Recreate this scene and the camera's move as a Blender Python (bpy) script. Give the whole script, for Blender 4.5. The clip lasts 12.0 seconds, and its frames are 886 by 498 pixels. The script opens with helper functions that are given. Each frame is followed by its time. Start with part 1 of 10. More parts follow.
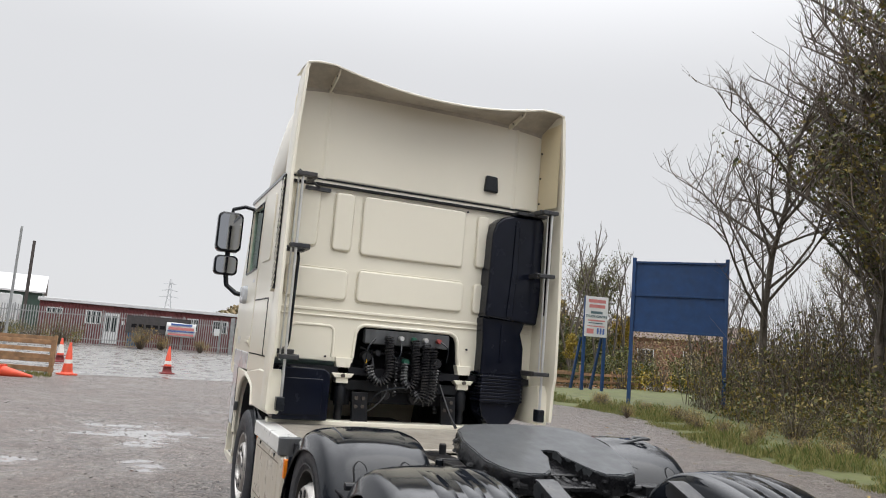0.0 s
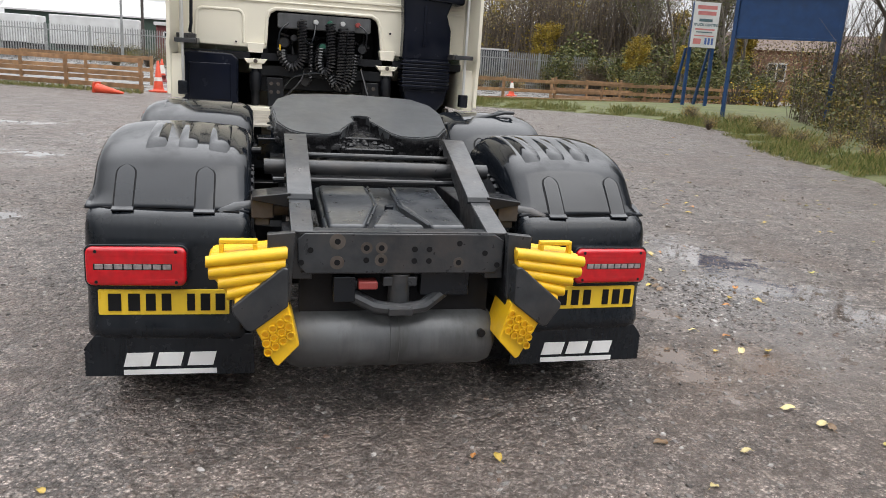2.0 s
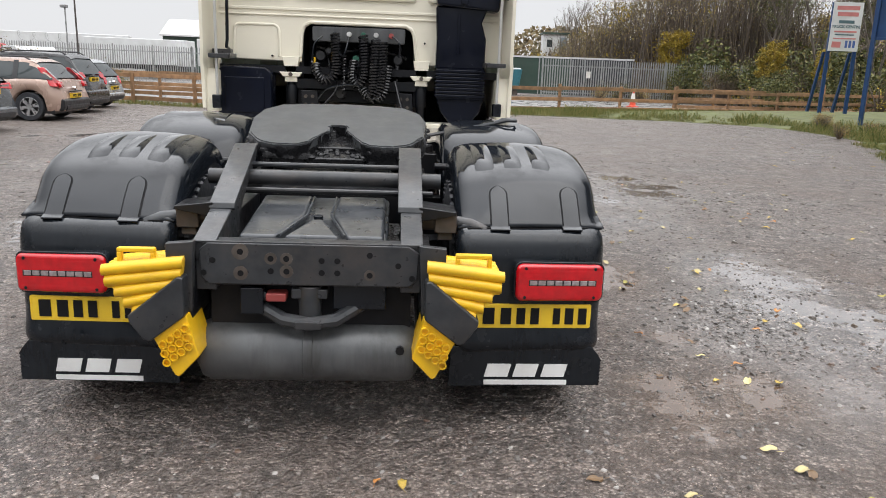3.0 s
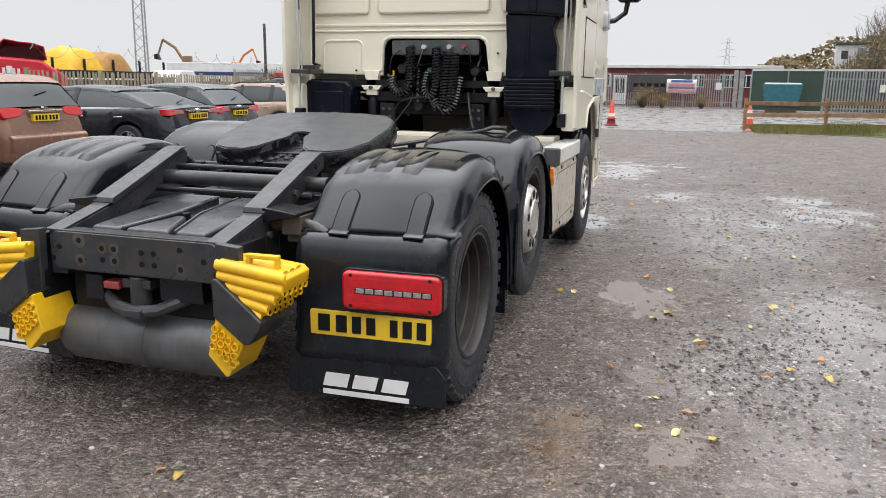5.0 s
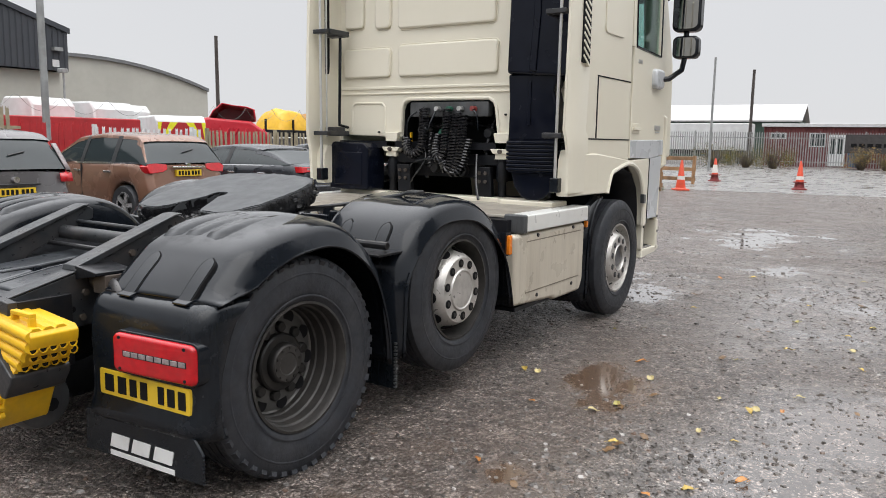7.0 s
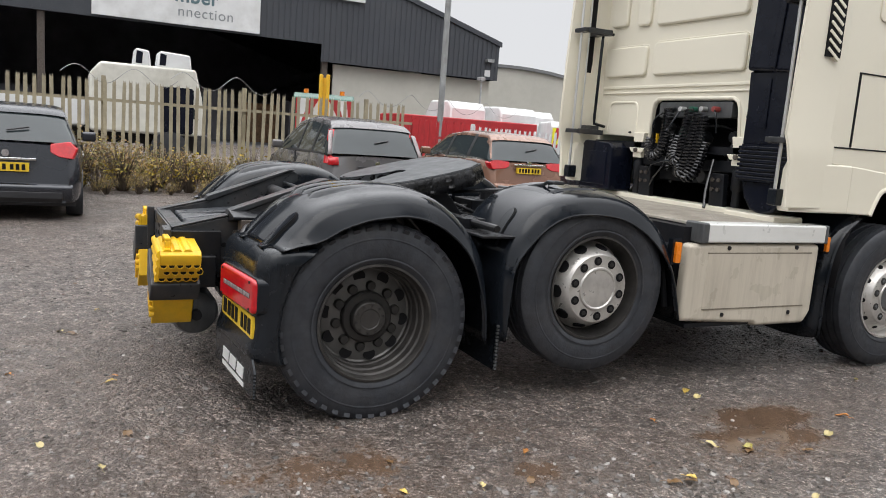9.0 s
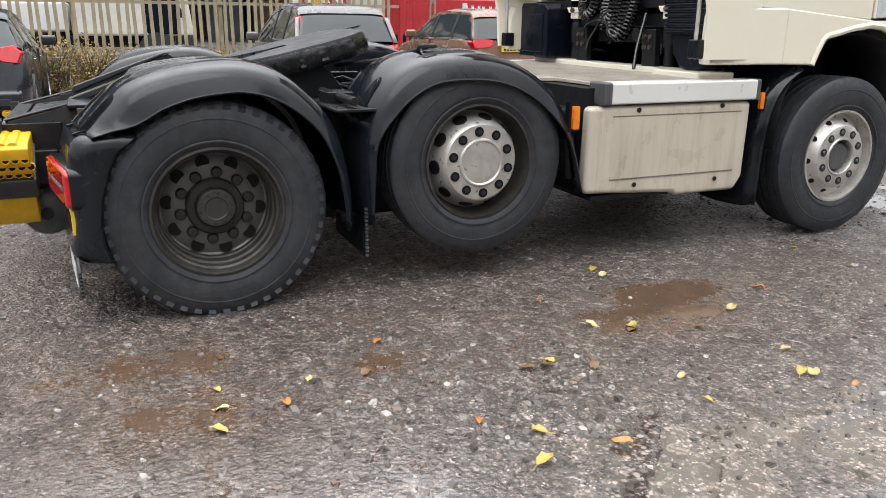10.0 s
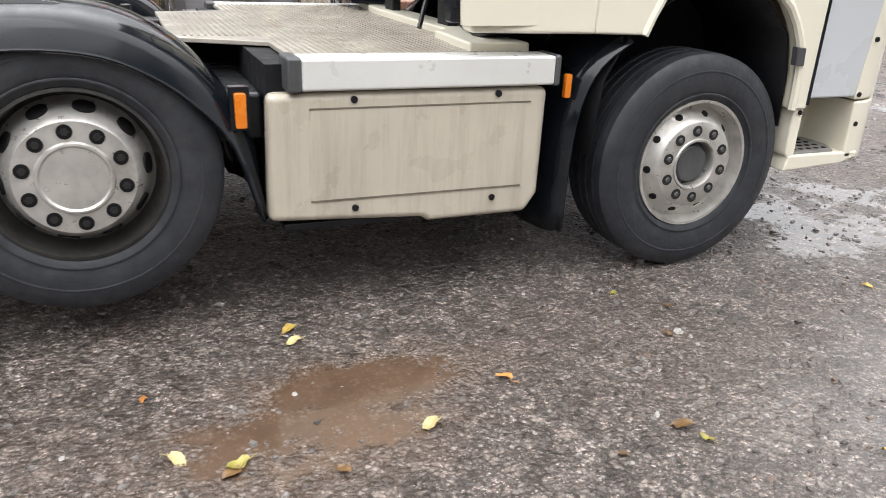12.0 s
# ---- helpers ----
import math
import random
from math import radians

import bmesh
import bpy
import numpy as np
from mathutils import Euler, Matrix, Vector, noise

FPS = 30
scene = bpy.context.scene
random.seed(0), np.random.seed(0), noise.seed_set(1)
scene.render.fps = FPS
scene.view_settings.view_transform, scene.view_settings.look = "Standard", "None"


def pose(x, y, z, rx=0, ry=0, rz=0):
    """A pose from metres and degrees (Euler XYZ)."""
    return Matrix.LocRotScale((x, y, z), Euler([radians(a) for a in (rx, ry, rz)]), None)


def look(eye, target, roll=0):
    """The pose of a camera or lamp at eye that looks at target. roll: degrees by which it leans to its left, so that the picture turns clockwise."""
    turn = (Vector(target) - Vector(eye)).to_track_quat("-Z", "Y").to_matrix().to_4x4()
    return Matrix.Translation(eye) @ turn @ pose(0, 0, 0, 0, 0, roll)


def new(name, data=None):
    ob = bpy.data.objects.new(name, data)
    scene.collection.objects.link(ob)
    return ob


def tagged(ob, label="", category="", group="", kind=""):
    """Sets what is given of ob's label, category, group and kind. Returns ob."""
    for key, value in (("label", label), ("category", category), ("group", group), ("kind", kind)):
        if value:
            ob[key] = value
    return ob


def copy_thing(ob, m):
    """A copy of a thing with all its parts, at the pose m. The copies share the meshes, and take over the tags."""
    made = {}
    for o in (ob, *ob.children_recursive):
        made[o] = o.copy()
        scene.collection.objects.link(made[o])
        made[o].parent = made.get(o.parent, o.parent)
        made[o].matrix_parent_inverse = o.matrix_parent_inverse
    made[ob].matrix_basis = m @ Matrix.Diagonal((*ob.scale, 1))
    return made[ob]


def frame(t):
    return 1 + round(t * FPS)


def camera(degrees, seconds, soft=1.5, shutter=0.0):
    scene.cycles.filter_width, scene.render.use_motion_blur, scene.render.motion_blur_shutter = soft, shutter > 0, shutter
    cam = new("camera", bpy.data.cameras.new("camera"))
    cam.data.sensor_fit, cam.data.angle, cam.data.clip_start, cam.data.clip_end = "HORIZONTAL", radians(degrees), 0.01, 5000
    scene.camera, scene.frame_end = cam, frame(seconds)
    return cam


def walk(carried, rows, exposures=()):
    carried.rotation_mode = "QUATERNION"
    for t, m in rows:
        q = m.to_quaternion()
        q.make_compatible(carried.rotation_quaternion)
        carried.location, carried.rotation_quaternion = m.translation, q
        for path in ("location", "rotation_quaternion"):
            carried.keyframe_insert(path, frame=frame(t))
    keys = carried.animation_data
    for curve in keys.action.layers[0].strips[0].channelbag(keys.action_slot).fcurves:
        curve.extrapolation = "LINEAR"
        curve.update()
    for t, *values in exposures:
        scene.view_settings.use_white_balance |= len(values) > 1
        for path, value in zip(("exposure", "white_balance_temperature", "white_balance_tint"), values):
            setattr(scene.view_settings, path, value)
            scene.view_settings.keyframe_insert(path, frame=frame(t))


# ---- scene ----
cam = camera(60.4, 12.0, soft=0.75, shutter=0.12)
PATH = [
    (0, (-2.354, -2.72, 1.743), (-1.61, -0.881, 2.002), 4.6),
    (0.5, (-1.921, -2.784, 1.693), (-1.134, -0.945, 1.718), 5.1),
    (0.7, (-1.72, -2.885, 1.657), (-0.947, -1.042, 1.567), 5.1),
    (1, (-1.45, -3.064, 1.604), (-0.684, -1.238, 1.322), 3.6),
    (1.5, (-1.013, -3.143, 1.54), (-0.348, -1.298, 1.145), 3.3),
    (2, (-0.555, -3.198, 1.537), (-0.088, -1.312, 1.061), 3.6),
    (2.5, (-0.113, -3.279, 1.551), (0.147, -1.354, 1.074), 2.6),
    (3, (0.331, -3.154, 1.534), (0.457, -1.211, 1.076), 2.1),
    (3.5, (0.86, -3.129, 1.517), (0.87, -1.176, 1.087), 1.2),
    (3.7, (1.027, -3.093, 1.529), (0.981, -1.139, 1.106), 1.1),
    (5.3, (2.383, -2.665, 1.482), (1.698, -0.836, 1.05), 1.3),
    (5.5, (2.55, -2.562, 1.494), (1.819, -0.753, 1.053), 1.8),
    (6, (3.027, -2.413, 1.506), (2.191, -0.652, 1.058), 1.3),
    (6.5, (3.316, -2.191, 1.487), (2.366, -0.475, 1.093), 1.5),
    (6.7, (3.418, -2.054, 1.511), (2.419, -0.354, 1.175), 1.5),
    (8.3, (4.465, -1.085, 1.559), (2.925, 0.185, 1.427), 1.4),
    (8.5, (4.567, -0.986, 1.53), (2.948, 0.174, 1.349), 2.2),
    (9, (4.697, -0.739, 1.458), (2.921, 0.131, 1.162), 4.2),
    (9.5, (4.734, -0.301, 1.397), (2.962, 0.506, 0.941), 2.4),
    (10, (4.764, 0.206, 1.355), (3.008, 0.973, 0.782), 0.6),
    (10.5, (4.537, 0.616, 1.323), (2.742, 1.203, 0.663), 0.8),
    (11, (4.372, 1.145, 1.361), (2.589, 1.746, 0.683), 0.8),
    (11.5, (4.234, 1.63, 1.419), (2.482, 2.312, 0.736), 1.4),
    (12, (3.988, 2.127, 1.437), (2.284, 2.869, 0.696), 2.7),
]
walk(cam, [(t, look(eye, target, roll)) for t, eye, target, roll in PATH],
     exposures=[(0.0, 0.03), (0.5, -0.15), (1.0, -0.34), (1.5, 0.08), (2.0, 0.12), (2.5, 0.16), (3.5, 0.16), (6.5, 0.02), (8.5, -0.02), (9.5, 0.2), (10.5, 0.4), (12.0, 0.5)])

# ---- daylight: flat overcast sky ----
world = bpy.data.worlds.new("overcast")
scene.world = world
world.use_nodes = True
wt = world.node_tree
wt.nodes.clear()


def wnode(kind, **props):
    n = wt.nodes.new(kind)
    for k, v in props.items():
        setattr(n, k, v)
    return n


w_out = wnode("ShaderNodeOutputWorld")
w_bg = wnode("ShaderNodeBackground")
w_sky = wnode("ShaderNodeTexSky", sky_type="NISHITA", sun_disc=False, sun_elevation=radians(60), sun_rotation=radians(130))
w_skyval = wnode("ShaderNodeMixRGB", blend_type="MULTIPLY")
w_skyval.inputs[0].default_value = 1.0
w_skyval.inputs[2].default_value = (0.06, 0.06, 0.06, 1)
w_geo = wnode("ShaderNodeTexCoord")
w_sep = wnode("ShaderNodeSeparateXYZ")
# even grey near the horizon, brighter towards the zenith as under thick cloud
w_pow = wnode("ShaderNodeMapRange", interpolation_type="SMOOTHSTEP")
w_pow.inputs[1].default_value, w_pow.inputs[2].default_value = 0.32, 0.95
w_mul = wnode("ShaderNodeMath", operation="MULTIPLY_ADD")
w_mul.inputs[1].default_value = 2.6
w_mul.inputs[2].default_value = 0.78
w_noise = wnode("ShaderNodeTexNoise")
w_noise.inputs["Scale"].default_value = 1.6
w_noise.inputs["Detail"].default_value = 3
w_nr = wnode("ShaderNodeMapRange")
w_nr.inputs["To Min"].default_value = 0.93
w_nr.inputs["To Max"].default_value = 1.05
w_cloud = wnode("ShaderNodeMixRGB", blend_type="MULTIPLY")
w_cloud.inputs[0].default_value = 1.0
w_tint = wnode("ShaderNodeMixRGB", blend_type="MULTIPLY")
w_tint.inputs[0].default_value = 1.0
w_tint.inputs[2].default_value = (0.98, 0.988, 1.016, 1)
w_mix = wnode("ShaderNodeMixRGB")
w_mix.inputs[0].default_value = 0.06
for a, b in ((w_geo.outputs["Generated"], w_sep.inputs[0]), (w_sep.outputs["Z"], w_pow.inputs[0]),
             (w_pow.outputs[0], w_mul.inputs[0]), (w_geo.outputs["Generated"], w_noise.inputs["Vector"]), (w_noise.outputs[0], w_nr.inputs[0]),
             (w_mul.outputs[0], w_cloud.inputs[1]), (w_nr.outputs[0], w_cloud.inputs[2]), (w_cloud.outputs[0], w_tint.inputs[1]),
             (w_sky.outputs[0], w_skyval.inputs[1]), (w_tint.outputs[0], w_mix.inputs[1]), (w_skyval.outputs[0], w_mix.inputs[2]),
             (w_mix.outputs[0], w_bg.inputs[0]), (w_bg.outputs[0], w_out.inputs[0])):
    wt.links.new(a, b)
w_bg.inputs[1].default_value = 1.0

sun_data = bpy.data.lights.new("sun", "SUN")
sun_data.energy, sun_data.angle, sun_data.color = 0.7, radians(50), (1.0, 0.97, 0.93)
sun = new("sun", sun_data)
sun.matrix_world = look((14, -12, 32), (0, 0, 0))
scene.view_settings.exposure = 0.0

# ---- helpers of this scene ----
rnd = random.Random(7)


class Build:
    """Collects vertices and faces of one mesh."""

    def __init__(self):
        self.v, self.f = [], []

    def add(self, vs, fs):
        n = len(self.v)
        self.v += [tuple(p) for p in vs]
        self.f += [[i + n for i in f] for f in fs]
        return self

    def box(self, x0, x1, y0, y1, z0, z1):
        return self.add([(x, y, z) for x in (x0, x1) for y in (y0, y1) for z in (z0, z1)],
                        [(0, 1, 3, 2), (4, 6, 7, 5), (0, 4, 5, 1), (2, 3, 7, 6), (0, 2, 6, 4), (1, 5, 7, 3)])

    def prism(self, pts, axis, a, b):
        """A polygon of the two other axes, extruded along axis from a to b."""
        def put(p, h):
            return {"x": (h, p[0], p[1]), "y": (p[0], h, p[1]), "z": (p[0], p[1], h)}[axis]
        n = len(pts)
        vs = [put(p, a) for p in pts] + [put(p, b) for p in pts]
        fs = [list(range(n))[::-1], list(range(n, 2 * n))] + [(i, (i + 1) % n, n + (i + 1) % n, n + i) for i in range(n)]
        return self.add(vs, fs)

    def lathe(self, prof, axis, c, n=24, sx=1.0):
        """Turns (radius, height) pairs round an axis through c. Open ends where the radius is not 0."""
        vs, fs = [], []
        for r, h in prof:
            for i in range(n):
                a = 2 * math.pi * i / n
                p, q = r * math.cos(a), r * math.sin(a)
                vs.append({"x": (c[0] + h, c[1] + p, c[2] + q), "y": (c[0] + p, c[1] + h, c[2] + q), "z": (c[0] + p * sx, c[1] + q, c[2] + h)}[axis])
        for j in range(len(prof) - 1):
            for i in range(n):
                k = (i + 1) % n
                fs.append((j * n + i, j * n + k, (j + 1) * n + k, (j + 1) * n + i))
        return self.add(vs, fs)

    def cyl(self, axis, c, r, h0, h1, n=20):
        return self.lathe([(0.0001, h0), (r, h0), (r, h1), (0.0001, h1)], axis, c, n)

    def tube(self, pts, r, n=8, taper=1.0, caps=True):
        pts = [Vector(p) for p in pts]
        up = Vector((0.13, 0.21, 0.97))
        vs, fs = [], []
        for j, p in enumerate(pts):
            d = (pts[min(j + 1, len(pts) - 1)] - pts[max(j - 1, 0)]).normalized()
            s = d.cross(up)
            if s.length < 0.05:
                s = d.cross(Vector((1, 0, 0)))
            s.normalize()
            u = s.cross(d)
            up = u
            rr = r * (1 + (taper - 1) * j / max(1, len(pts) - 1))
            for i in range(n):
                a = 2 * math.pi * i / n
                vs.append(p + s * math.cos(a) * rr + u * math.sin(a) * rr)
        for j in range(len(pts) - 1):
            for i in range(n):
                k = (i + 1) % n
                fs.append((j * n + i, j * n + k, (j + 1) * n + k, (j + 1) * n + i))
        if caps:
            fs.append(list(range(n))[::-1])
            fs.append(list(range((len(pts) - 1) * n, len(pts) * n)))
        return self.add(vs, fs)

    def sheet(self, rows):
        """A grid of points, row by row."""
        n = len(rows[0])
        fs = [(j * n + i, j * n + i + 1, (j + 1) * n + i + 1, (j + 1) * n + i) for j in range(len(rows) - 1) for i in range(n - 1)]
        return self.add([p for row in rows for p in row], fs)

    def moved(self, m):
        self.v = [tuple(m @ Vector(p)) for p in self.v]
        return self


def rounded(x0, x1, z0, z1, r, n=4):
    """Outline of a rectangle with round corners."""
    pts = []
    for cx, cz, a0 in ((x1 - r, z1 - r, 0), (x0 + r, z1 - r, 90), (x0 + r, z0 + r, 180), (x1 - r, z0 + r, 270)):
        for i in range(n + 1):
            a = radians(a0 + 90 * i / n)
            pts.append((cx + r * math.cos(a), cz + r * math.sin(a)))
    return pts


def part(name, m, material, parent=None, label="", bevel=0.0, smooth=35, solid=0.0, segments=2, offset=0.0):
    """Links what m holds as one mesh object under parent."""
    me = bpy.data.meshes.new(name)
    bm = bmesh.new()
    vs = [bm.verts.new(p) for p in m.v]
    for f in m.f:
        try:
            bm.faces.new([vs[i] for i in f])
        except ValueError:
            pass
    if solid == 0:
        bmesh.ops.recalc_face_normals(bm, faces=bm.faces)
    bm.to_mesh(me)
    bm.free()
    if smooth:
        for p in me.polygons:
            p.use_smooth = True
        me.set_sharp_from_angle(angle=radians(smooth))
    me.materials.append(material)
    ob = new(name, me)
    if parent:
        ob.parent = parent
    if solid:
        mod = ob.modifiers.new("thickness", "SOLIDIFY")
        mod.thickness, mod.offset = solid, offset
    if bevel:
        mod = ob.modifiers.new("edges", "BEVEL")
        mod.width, mod.segments, mod.limit_method, mod.angle_limit = bevel, segments, "ANGLE", radians(40)
        mod.harden_normals = bool(smooth)
    if label:
        tagged(ob, label)
    return ob


def thing(name, label, category, group="", kind="", at=None):
    ob = new(name)
    ob.empty_display_size = 0.2
    if at is not None:
        ob.matrix_basis = at
    return tagged(ob, label, category, group, kind)


# ---- materials ----
def mat(name, color, rough=0.5, metal=0.0, var=0.12, scale=6.0, bump=0.0, bscale=40.0, dirt=None, dirt_scale=2.5, dirt_amt=0.35, coat=0.0,
        spec=0.5, rough_var=0.1, drips=False, per_object=0.0):
    """A painted, plastic or metal surface: two scales of variation, dirt and fine relief."""
    m = bpy.data.materials.new(name)
    m.use_nodes = True
    nt = m.node_tree
    b = nt.nodes["Principled BSDF"]
    tc = nt.nodes.new("ShaderNodeTexCoord")

    def node(kind, **props):
        n = nt.nodes.new(kind)
        for k, v in props.items():
            setattr(n, k, v)
        return n
    n1 = node("ShaderNodeTexNoise")
    n1.inputs["Scale"].default_value, n1.inputs["Detail"].default_value = scale, 5
    nt.links.new(tc.outputs["Object"], n1.inputs["Vector"])
    r1 = node("ShaderNodeMapRange")
    r1.inputs["From Min"].default_value, r1.inputs["From Max"].default_value = 0.3, 0.7
    r1.inputs["To Min"].default_value, r1.inputs["To Max"].default_value = 1 - var, 1 + var
    nt.links.new(n1.outputs[0], r1.inputs[0])
    mul = node("ShaderNodeMixRGB", blend_type="MULTIPLY")
    mul.inputs[0].default_value = 1.0
    mul.inputs[1].default_value = (*color, 1)
    nt.links.new(r1.outputs[0], mul.inputs[2])
    col = mul.outputs[0]
    if per_object:
        oi = node("ShaderNodeObjectInfo")
        ro = node("ShaderNodeMapRange")
        ro.inputs["To Min"].default_value, ro.inputs["To Max"].default_value = 1 - per_object, 1 + per_object
        nt.links.new(oi.outputs["Random"], ro.inputs[0])
        mo = node("ShaderNodeMixRGB", blend_type="MULTIPLY")
        mo.inputs[0].default_value = 1.0
        nt.links.new(col, mo.inputs[1])
        nt.links.new(ro.outputs[0], mo.inputs[2])
        col = mo.outputs[0]
    if dirt:
        n2 = node("ShaderNodeTexNoise")
        n2.inputs["Scale"].default_value, n2.inputs["Detail"].default_value, n2.inputs["Roughness"].default_value = dirt_scale, 8, 0.7
        if drips:
            mp = node("ShaderNodeMapping")
            mp.inputs["Scale"].default_value = (9, 9, 0.8)
            nt.links.new(tc.outputs["Object"], mp.inputs[0])
            nt.links.new(mp.outputs[0], n2.inputs["Vector"])
        else:
            nt.links.new(tc.outputs["Object"], n2.inputs["Vector"])
        r2 = node("ShaderNodeMapRange")
        r2.inputs["From Min"].default_value, r2.inputs["From Max"].default_value = 0.45, 0.75
        r2.inputs["To Max"].default_value = dirt_amt
        nt.links.new(n2.outputs[0], r2.inputs[0])
        mx = node("ShaderNodeMixRGB")
        nt.links.new(r2.outputs[0], mx.inputs[0])
        nt.links.new(col, mx.inputs[1])
        mx.inputs[2].default_value = (*dirt, 1)
        col = mx.outputs[0]
    nt.links.new(col, b.inputs["Base Color"])
    rr = node("ShaderNodeMapRange")
    rr.inputs["From Min"].default_value, rr.inputs["From Max"].default_value = 0.3, 0.7
    rr.inputs["To Min"].default_value, rr.inputs["To Max"].default_value = max(0.02, rough - rough_var), min(1, rough + rough_var)
    n3 = node("ShaderNodeTexNoise")
    n3.inputs["Scale"].default_value, n3.inputs["Detail"].default_value = scale * 2.3, 4
    nt.links.new(tc.outputs["Object"], n3.inputs["Vector"])
    nt.links.new(n3.outputs[0], rr.inputs[0])
    nt.links.new(rr.outputs[0], b.inputs["Roughness"])
    b.inputs["Metallic"].default_value = metal
    b.inputs["Specular IOR Level"].default_value = spec
    if coat:
        b.inputs["Coat Weight"].default_value, b.inputs["Coat Roughness"].default_value = coat, 0.08
    if bump:
        nb = node("ShaderNodeTexNoise")
        nb.inputs["Scale"].default_value, nb.inputs["Detail"].default_value = bscale, 6
        nt.links.new(tc.outputs["Object"], nb.inputs["Vector"])
        bp = node("ShaderNodeBump")
        bp.inputs["Strength"].default_value, bp.inputs["Distance"].default_value = bump, 0.16 / bscale
        nt.links.new(nb.outputs[0], bp.inputs["Height"])
        nt.links.new(bp.outputs[0], b.inputs["Normal"])
    return m


CREAM = mat("cream_cab_paint", (0.78, 0.735, 0.61), 0.3, var=0.015, scale=2, dirt=(0.62, 0.57, 0.46), dirt_scale=3.2, dirt_amt=0.02, coat=0.25, drips=True, rough_var=0.02)
CREAM_SILVER = mat("silver_grey_paint", (0.54, 0.56, 0.58), 0.3, var=0.015, scale=2, dirt=(0.4, 0.39, 0.37), dirt_amt=0.1, coat=0.3)
SKIRT = mat("dirty_cream_panel", (0.52, 0.47, 0.385), 0.33, var=0.05, scale=3, dirt=(0.29, 0.25, 0.195), dirt_scale=1.8, dirt_amt=0.6, drips=True)
CREASE_SHADE = mat("painted_crease_shade", (0.16, 0.135, 0.10), 0.6, var=0.2)
RAIL_W = mat("pale_anodised_rail", (0.74, 0.74, 0.71), 0.35, metal=0.15, var=0.04, scale=5, dirt=(0.4, 0.38, 0.34), dirt_amt=0.3)
ALU = mat("brushed_aluminium", (0.66, 0.66, 0.65), 0.38, metal=0.75, var=0.06, scale=9, dirt=(0.25, 0.23, 0.2), dirt_amt=0.3)
RIM_ALU = mat("weathered_alloy_wheel", (0.56, 0.54, 0.51), 0.36, metal=0.6, var=0.12, scale=12, dirt=(0.13, 0.11, 0.09), dirt_scale=7, dirt_amt=0.55, bump=0.1, bscale=70)
STEP_GREY = mat("worn_grey_step_tread", (0.27, 0.265, 0.25), 0.42, metal=0.2, var=0.15, scale=14, dirt=(0.1, 0.09, 0.08), dirt_scale=9, dirt_amt=0.5, bump=0.15, bscale=60)
RIM_DARK = mat("dirty_steel_wheel", (0.036, 0.034, 0.032), 0.5, metal=0.25, var=0.25, scale=14, dirt=(0.09, 0.08, 0.072), dirt_scale=6, dirt_amt=0.45, bump=0.2, bscale=60)
RIM_GREY = mat("mud_stained_steel_disc", (0.15, 0.145, 0.138), 0.4, metal=0.3, var=0.25, scale=14, dirt=(0.045, 0.042, 0.038), dirt_scale=7, dirt_amt=0.6, bump=0.2, bscale=60)
HUB_DARK = mat("oily_hub_black", (0.013, 0.0125, 0.012), 0.45, var=0.3, scale=20, bump=0.2, bscale=60, dirt=(0.035, 0.03, 0.026), dirt_scale=9, dirt_amt=0.4)
RUBBER = mat("tyre_rubber", (0.022, 0.0245, 0.030), 0.55, var=0.3, scale=14, dirt=(0.062, 0.060, 0.062), dirt_scale=6, dirt_amt=0.5, bump=0.5, bscale=45)
PLASTIC = mat("wet_black_plastic", (0.0075, 0.0095, 0.013), 0.11, var=0.2, scale=5, dirt=(0.018, 0.021, 0.025), dirt_scale=3, dirt_amt=0.3, rough_var=0.05, bump=0.02, bscale=120, spec=0.36)
COVER = mat("wet_moulded_cover", (0.03, 0.034, 0.04), 0.34, var=0.25, scale=5, dirt=(0.07, 0.072, 0.075), dirt_scale=4, dirt_amt=0.4, rough_var=0.12, bump=0.35, bscale=18)
PLASTIC_GREY = mat("grey_black_plastic", (0.008, 0.0102, 0.0135), 0.22, var=0.2, scale=6, dirt=(0.022, 0.026, 0.031), dirt_scale=5, dirt_amt=0.3, drips=True, bump=0.06, bscale=140, spec=0.36)
INTAKE = mat("blue_black_plastic", (0.0045, 0.006, 0.0125), 0.2, spec=0.22, var=0.2, scale=4, dirt=(0.011, 0.013, 0.02), dirt_scale=3, dirt_amt=0.3)
HOSE = mat("glossy_black_hose", (0.012, 0.012, 0.014), 0.22, spec=0.6, var=0.15, scale=9)
YELLOWED = mat("yellowed_cream_paint", (0.70, 0.60, 0.40), 0.4, var=0.05, scale=2, dirt=(0.5, 0.42, 0.27), dirt_scale=2, dirt_amt=0.4)
# Cream with dirt streaks, base darkened to carry the lip's shade.
LIP_DIRT_SHADE = mat("dirty_shade_darkened_cream", (0.50, 0.455, 0.375), 0.5, var=0.06, scale=3, dirt=(0.17, 0.15, 0.125), dirt_scale=2.2, dirt_amt=0.75, drips=False)
CHASSIS = mat("oily_chassis_black", (0.006, 0.007, 0.0095), 0.42, spec=0.35, metal=0.1, var=0.3, scale=9, dirt=(0.032, 0.026, 0.022), dirt_scale=5, dirt_amt=0.5, bump=0.25, bscale=45)
CHASSIS_GREY = mat("worn_grey_chassis_paint", (0.032, 0.035, 0.039), 0.36, metal=0.1, var=0.35, scale=12, dirt=(0.06, 0.042, 0.03), dirt_scale=6, dirt_amt=0.6, bump=0.3, bscale=40)
RUST = mat("rusty_steel", (0.08, 0.068, 0.058), 0.55, metal=0.15, var=0.35, scale=14, dirt=(0.06, 0.03, 0.018), dirt_scale=8, dirt_amt=0.6, bump=0.35, bscale=60)
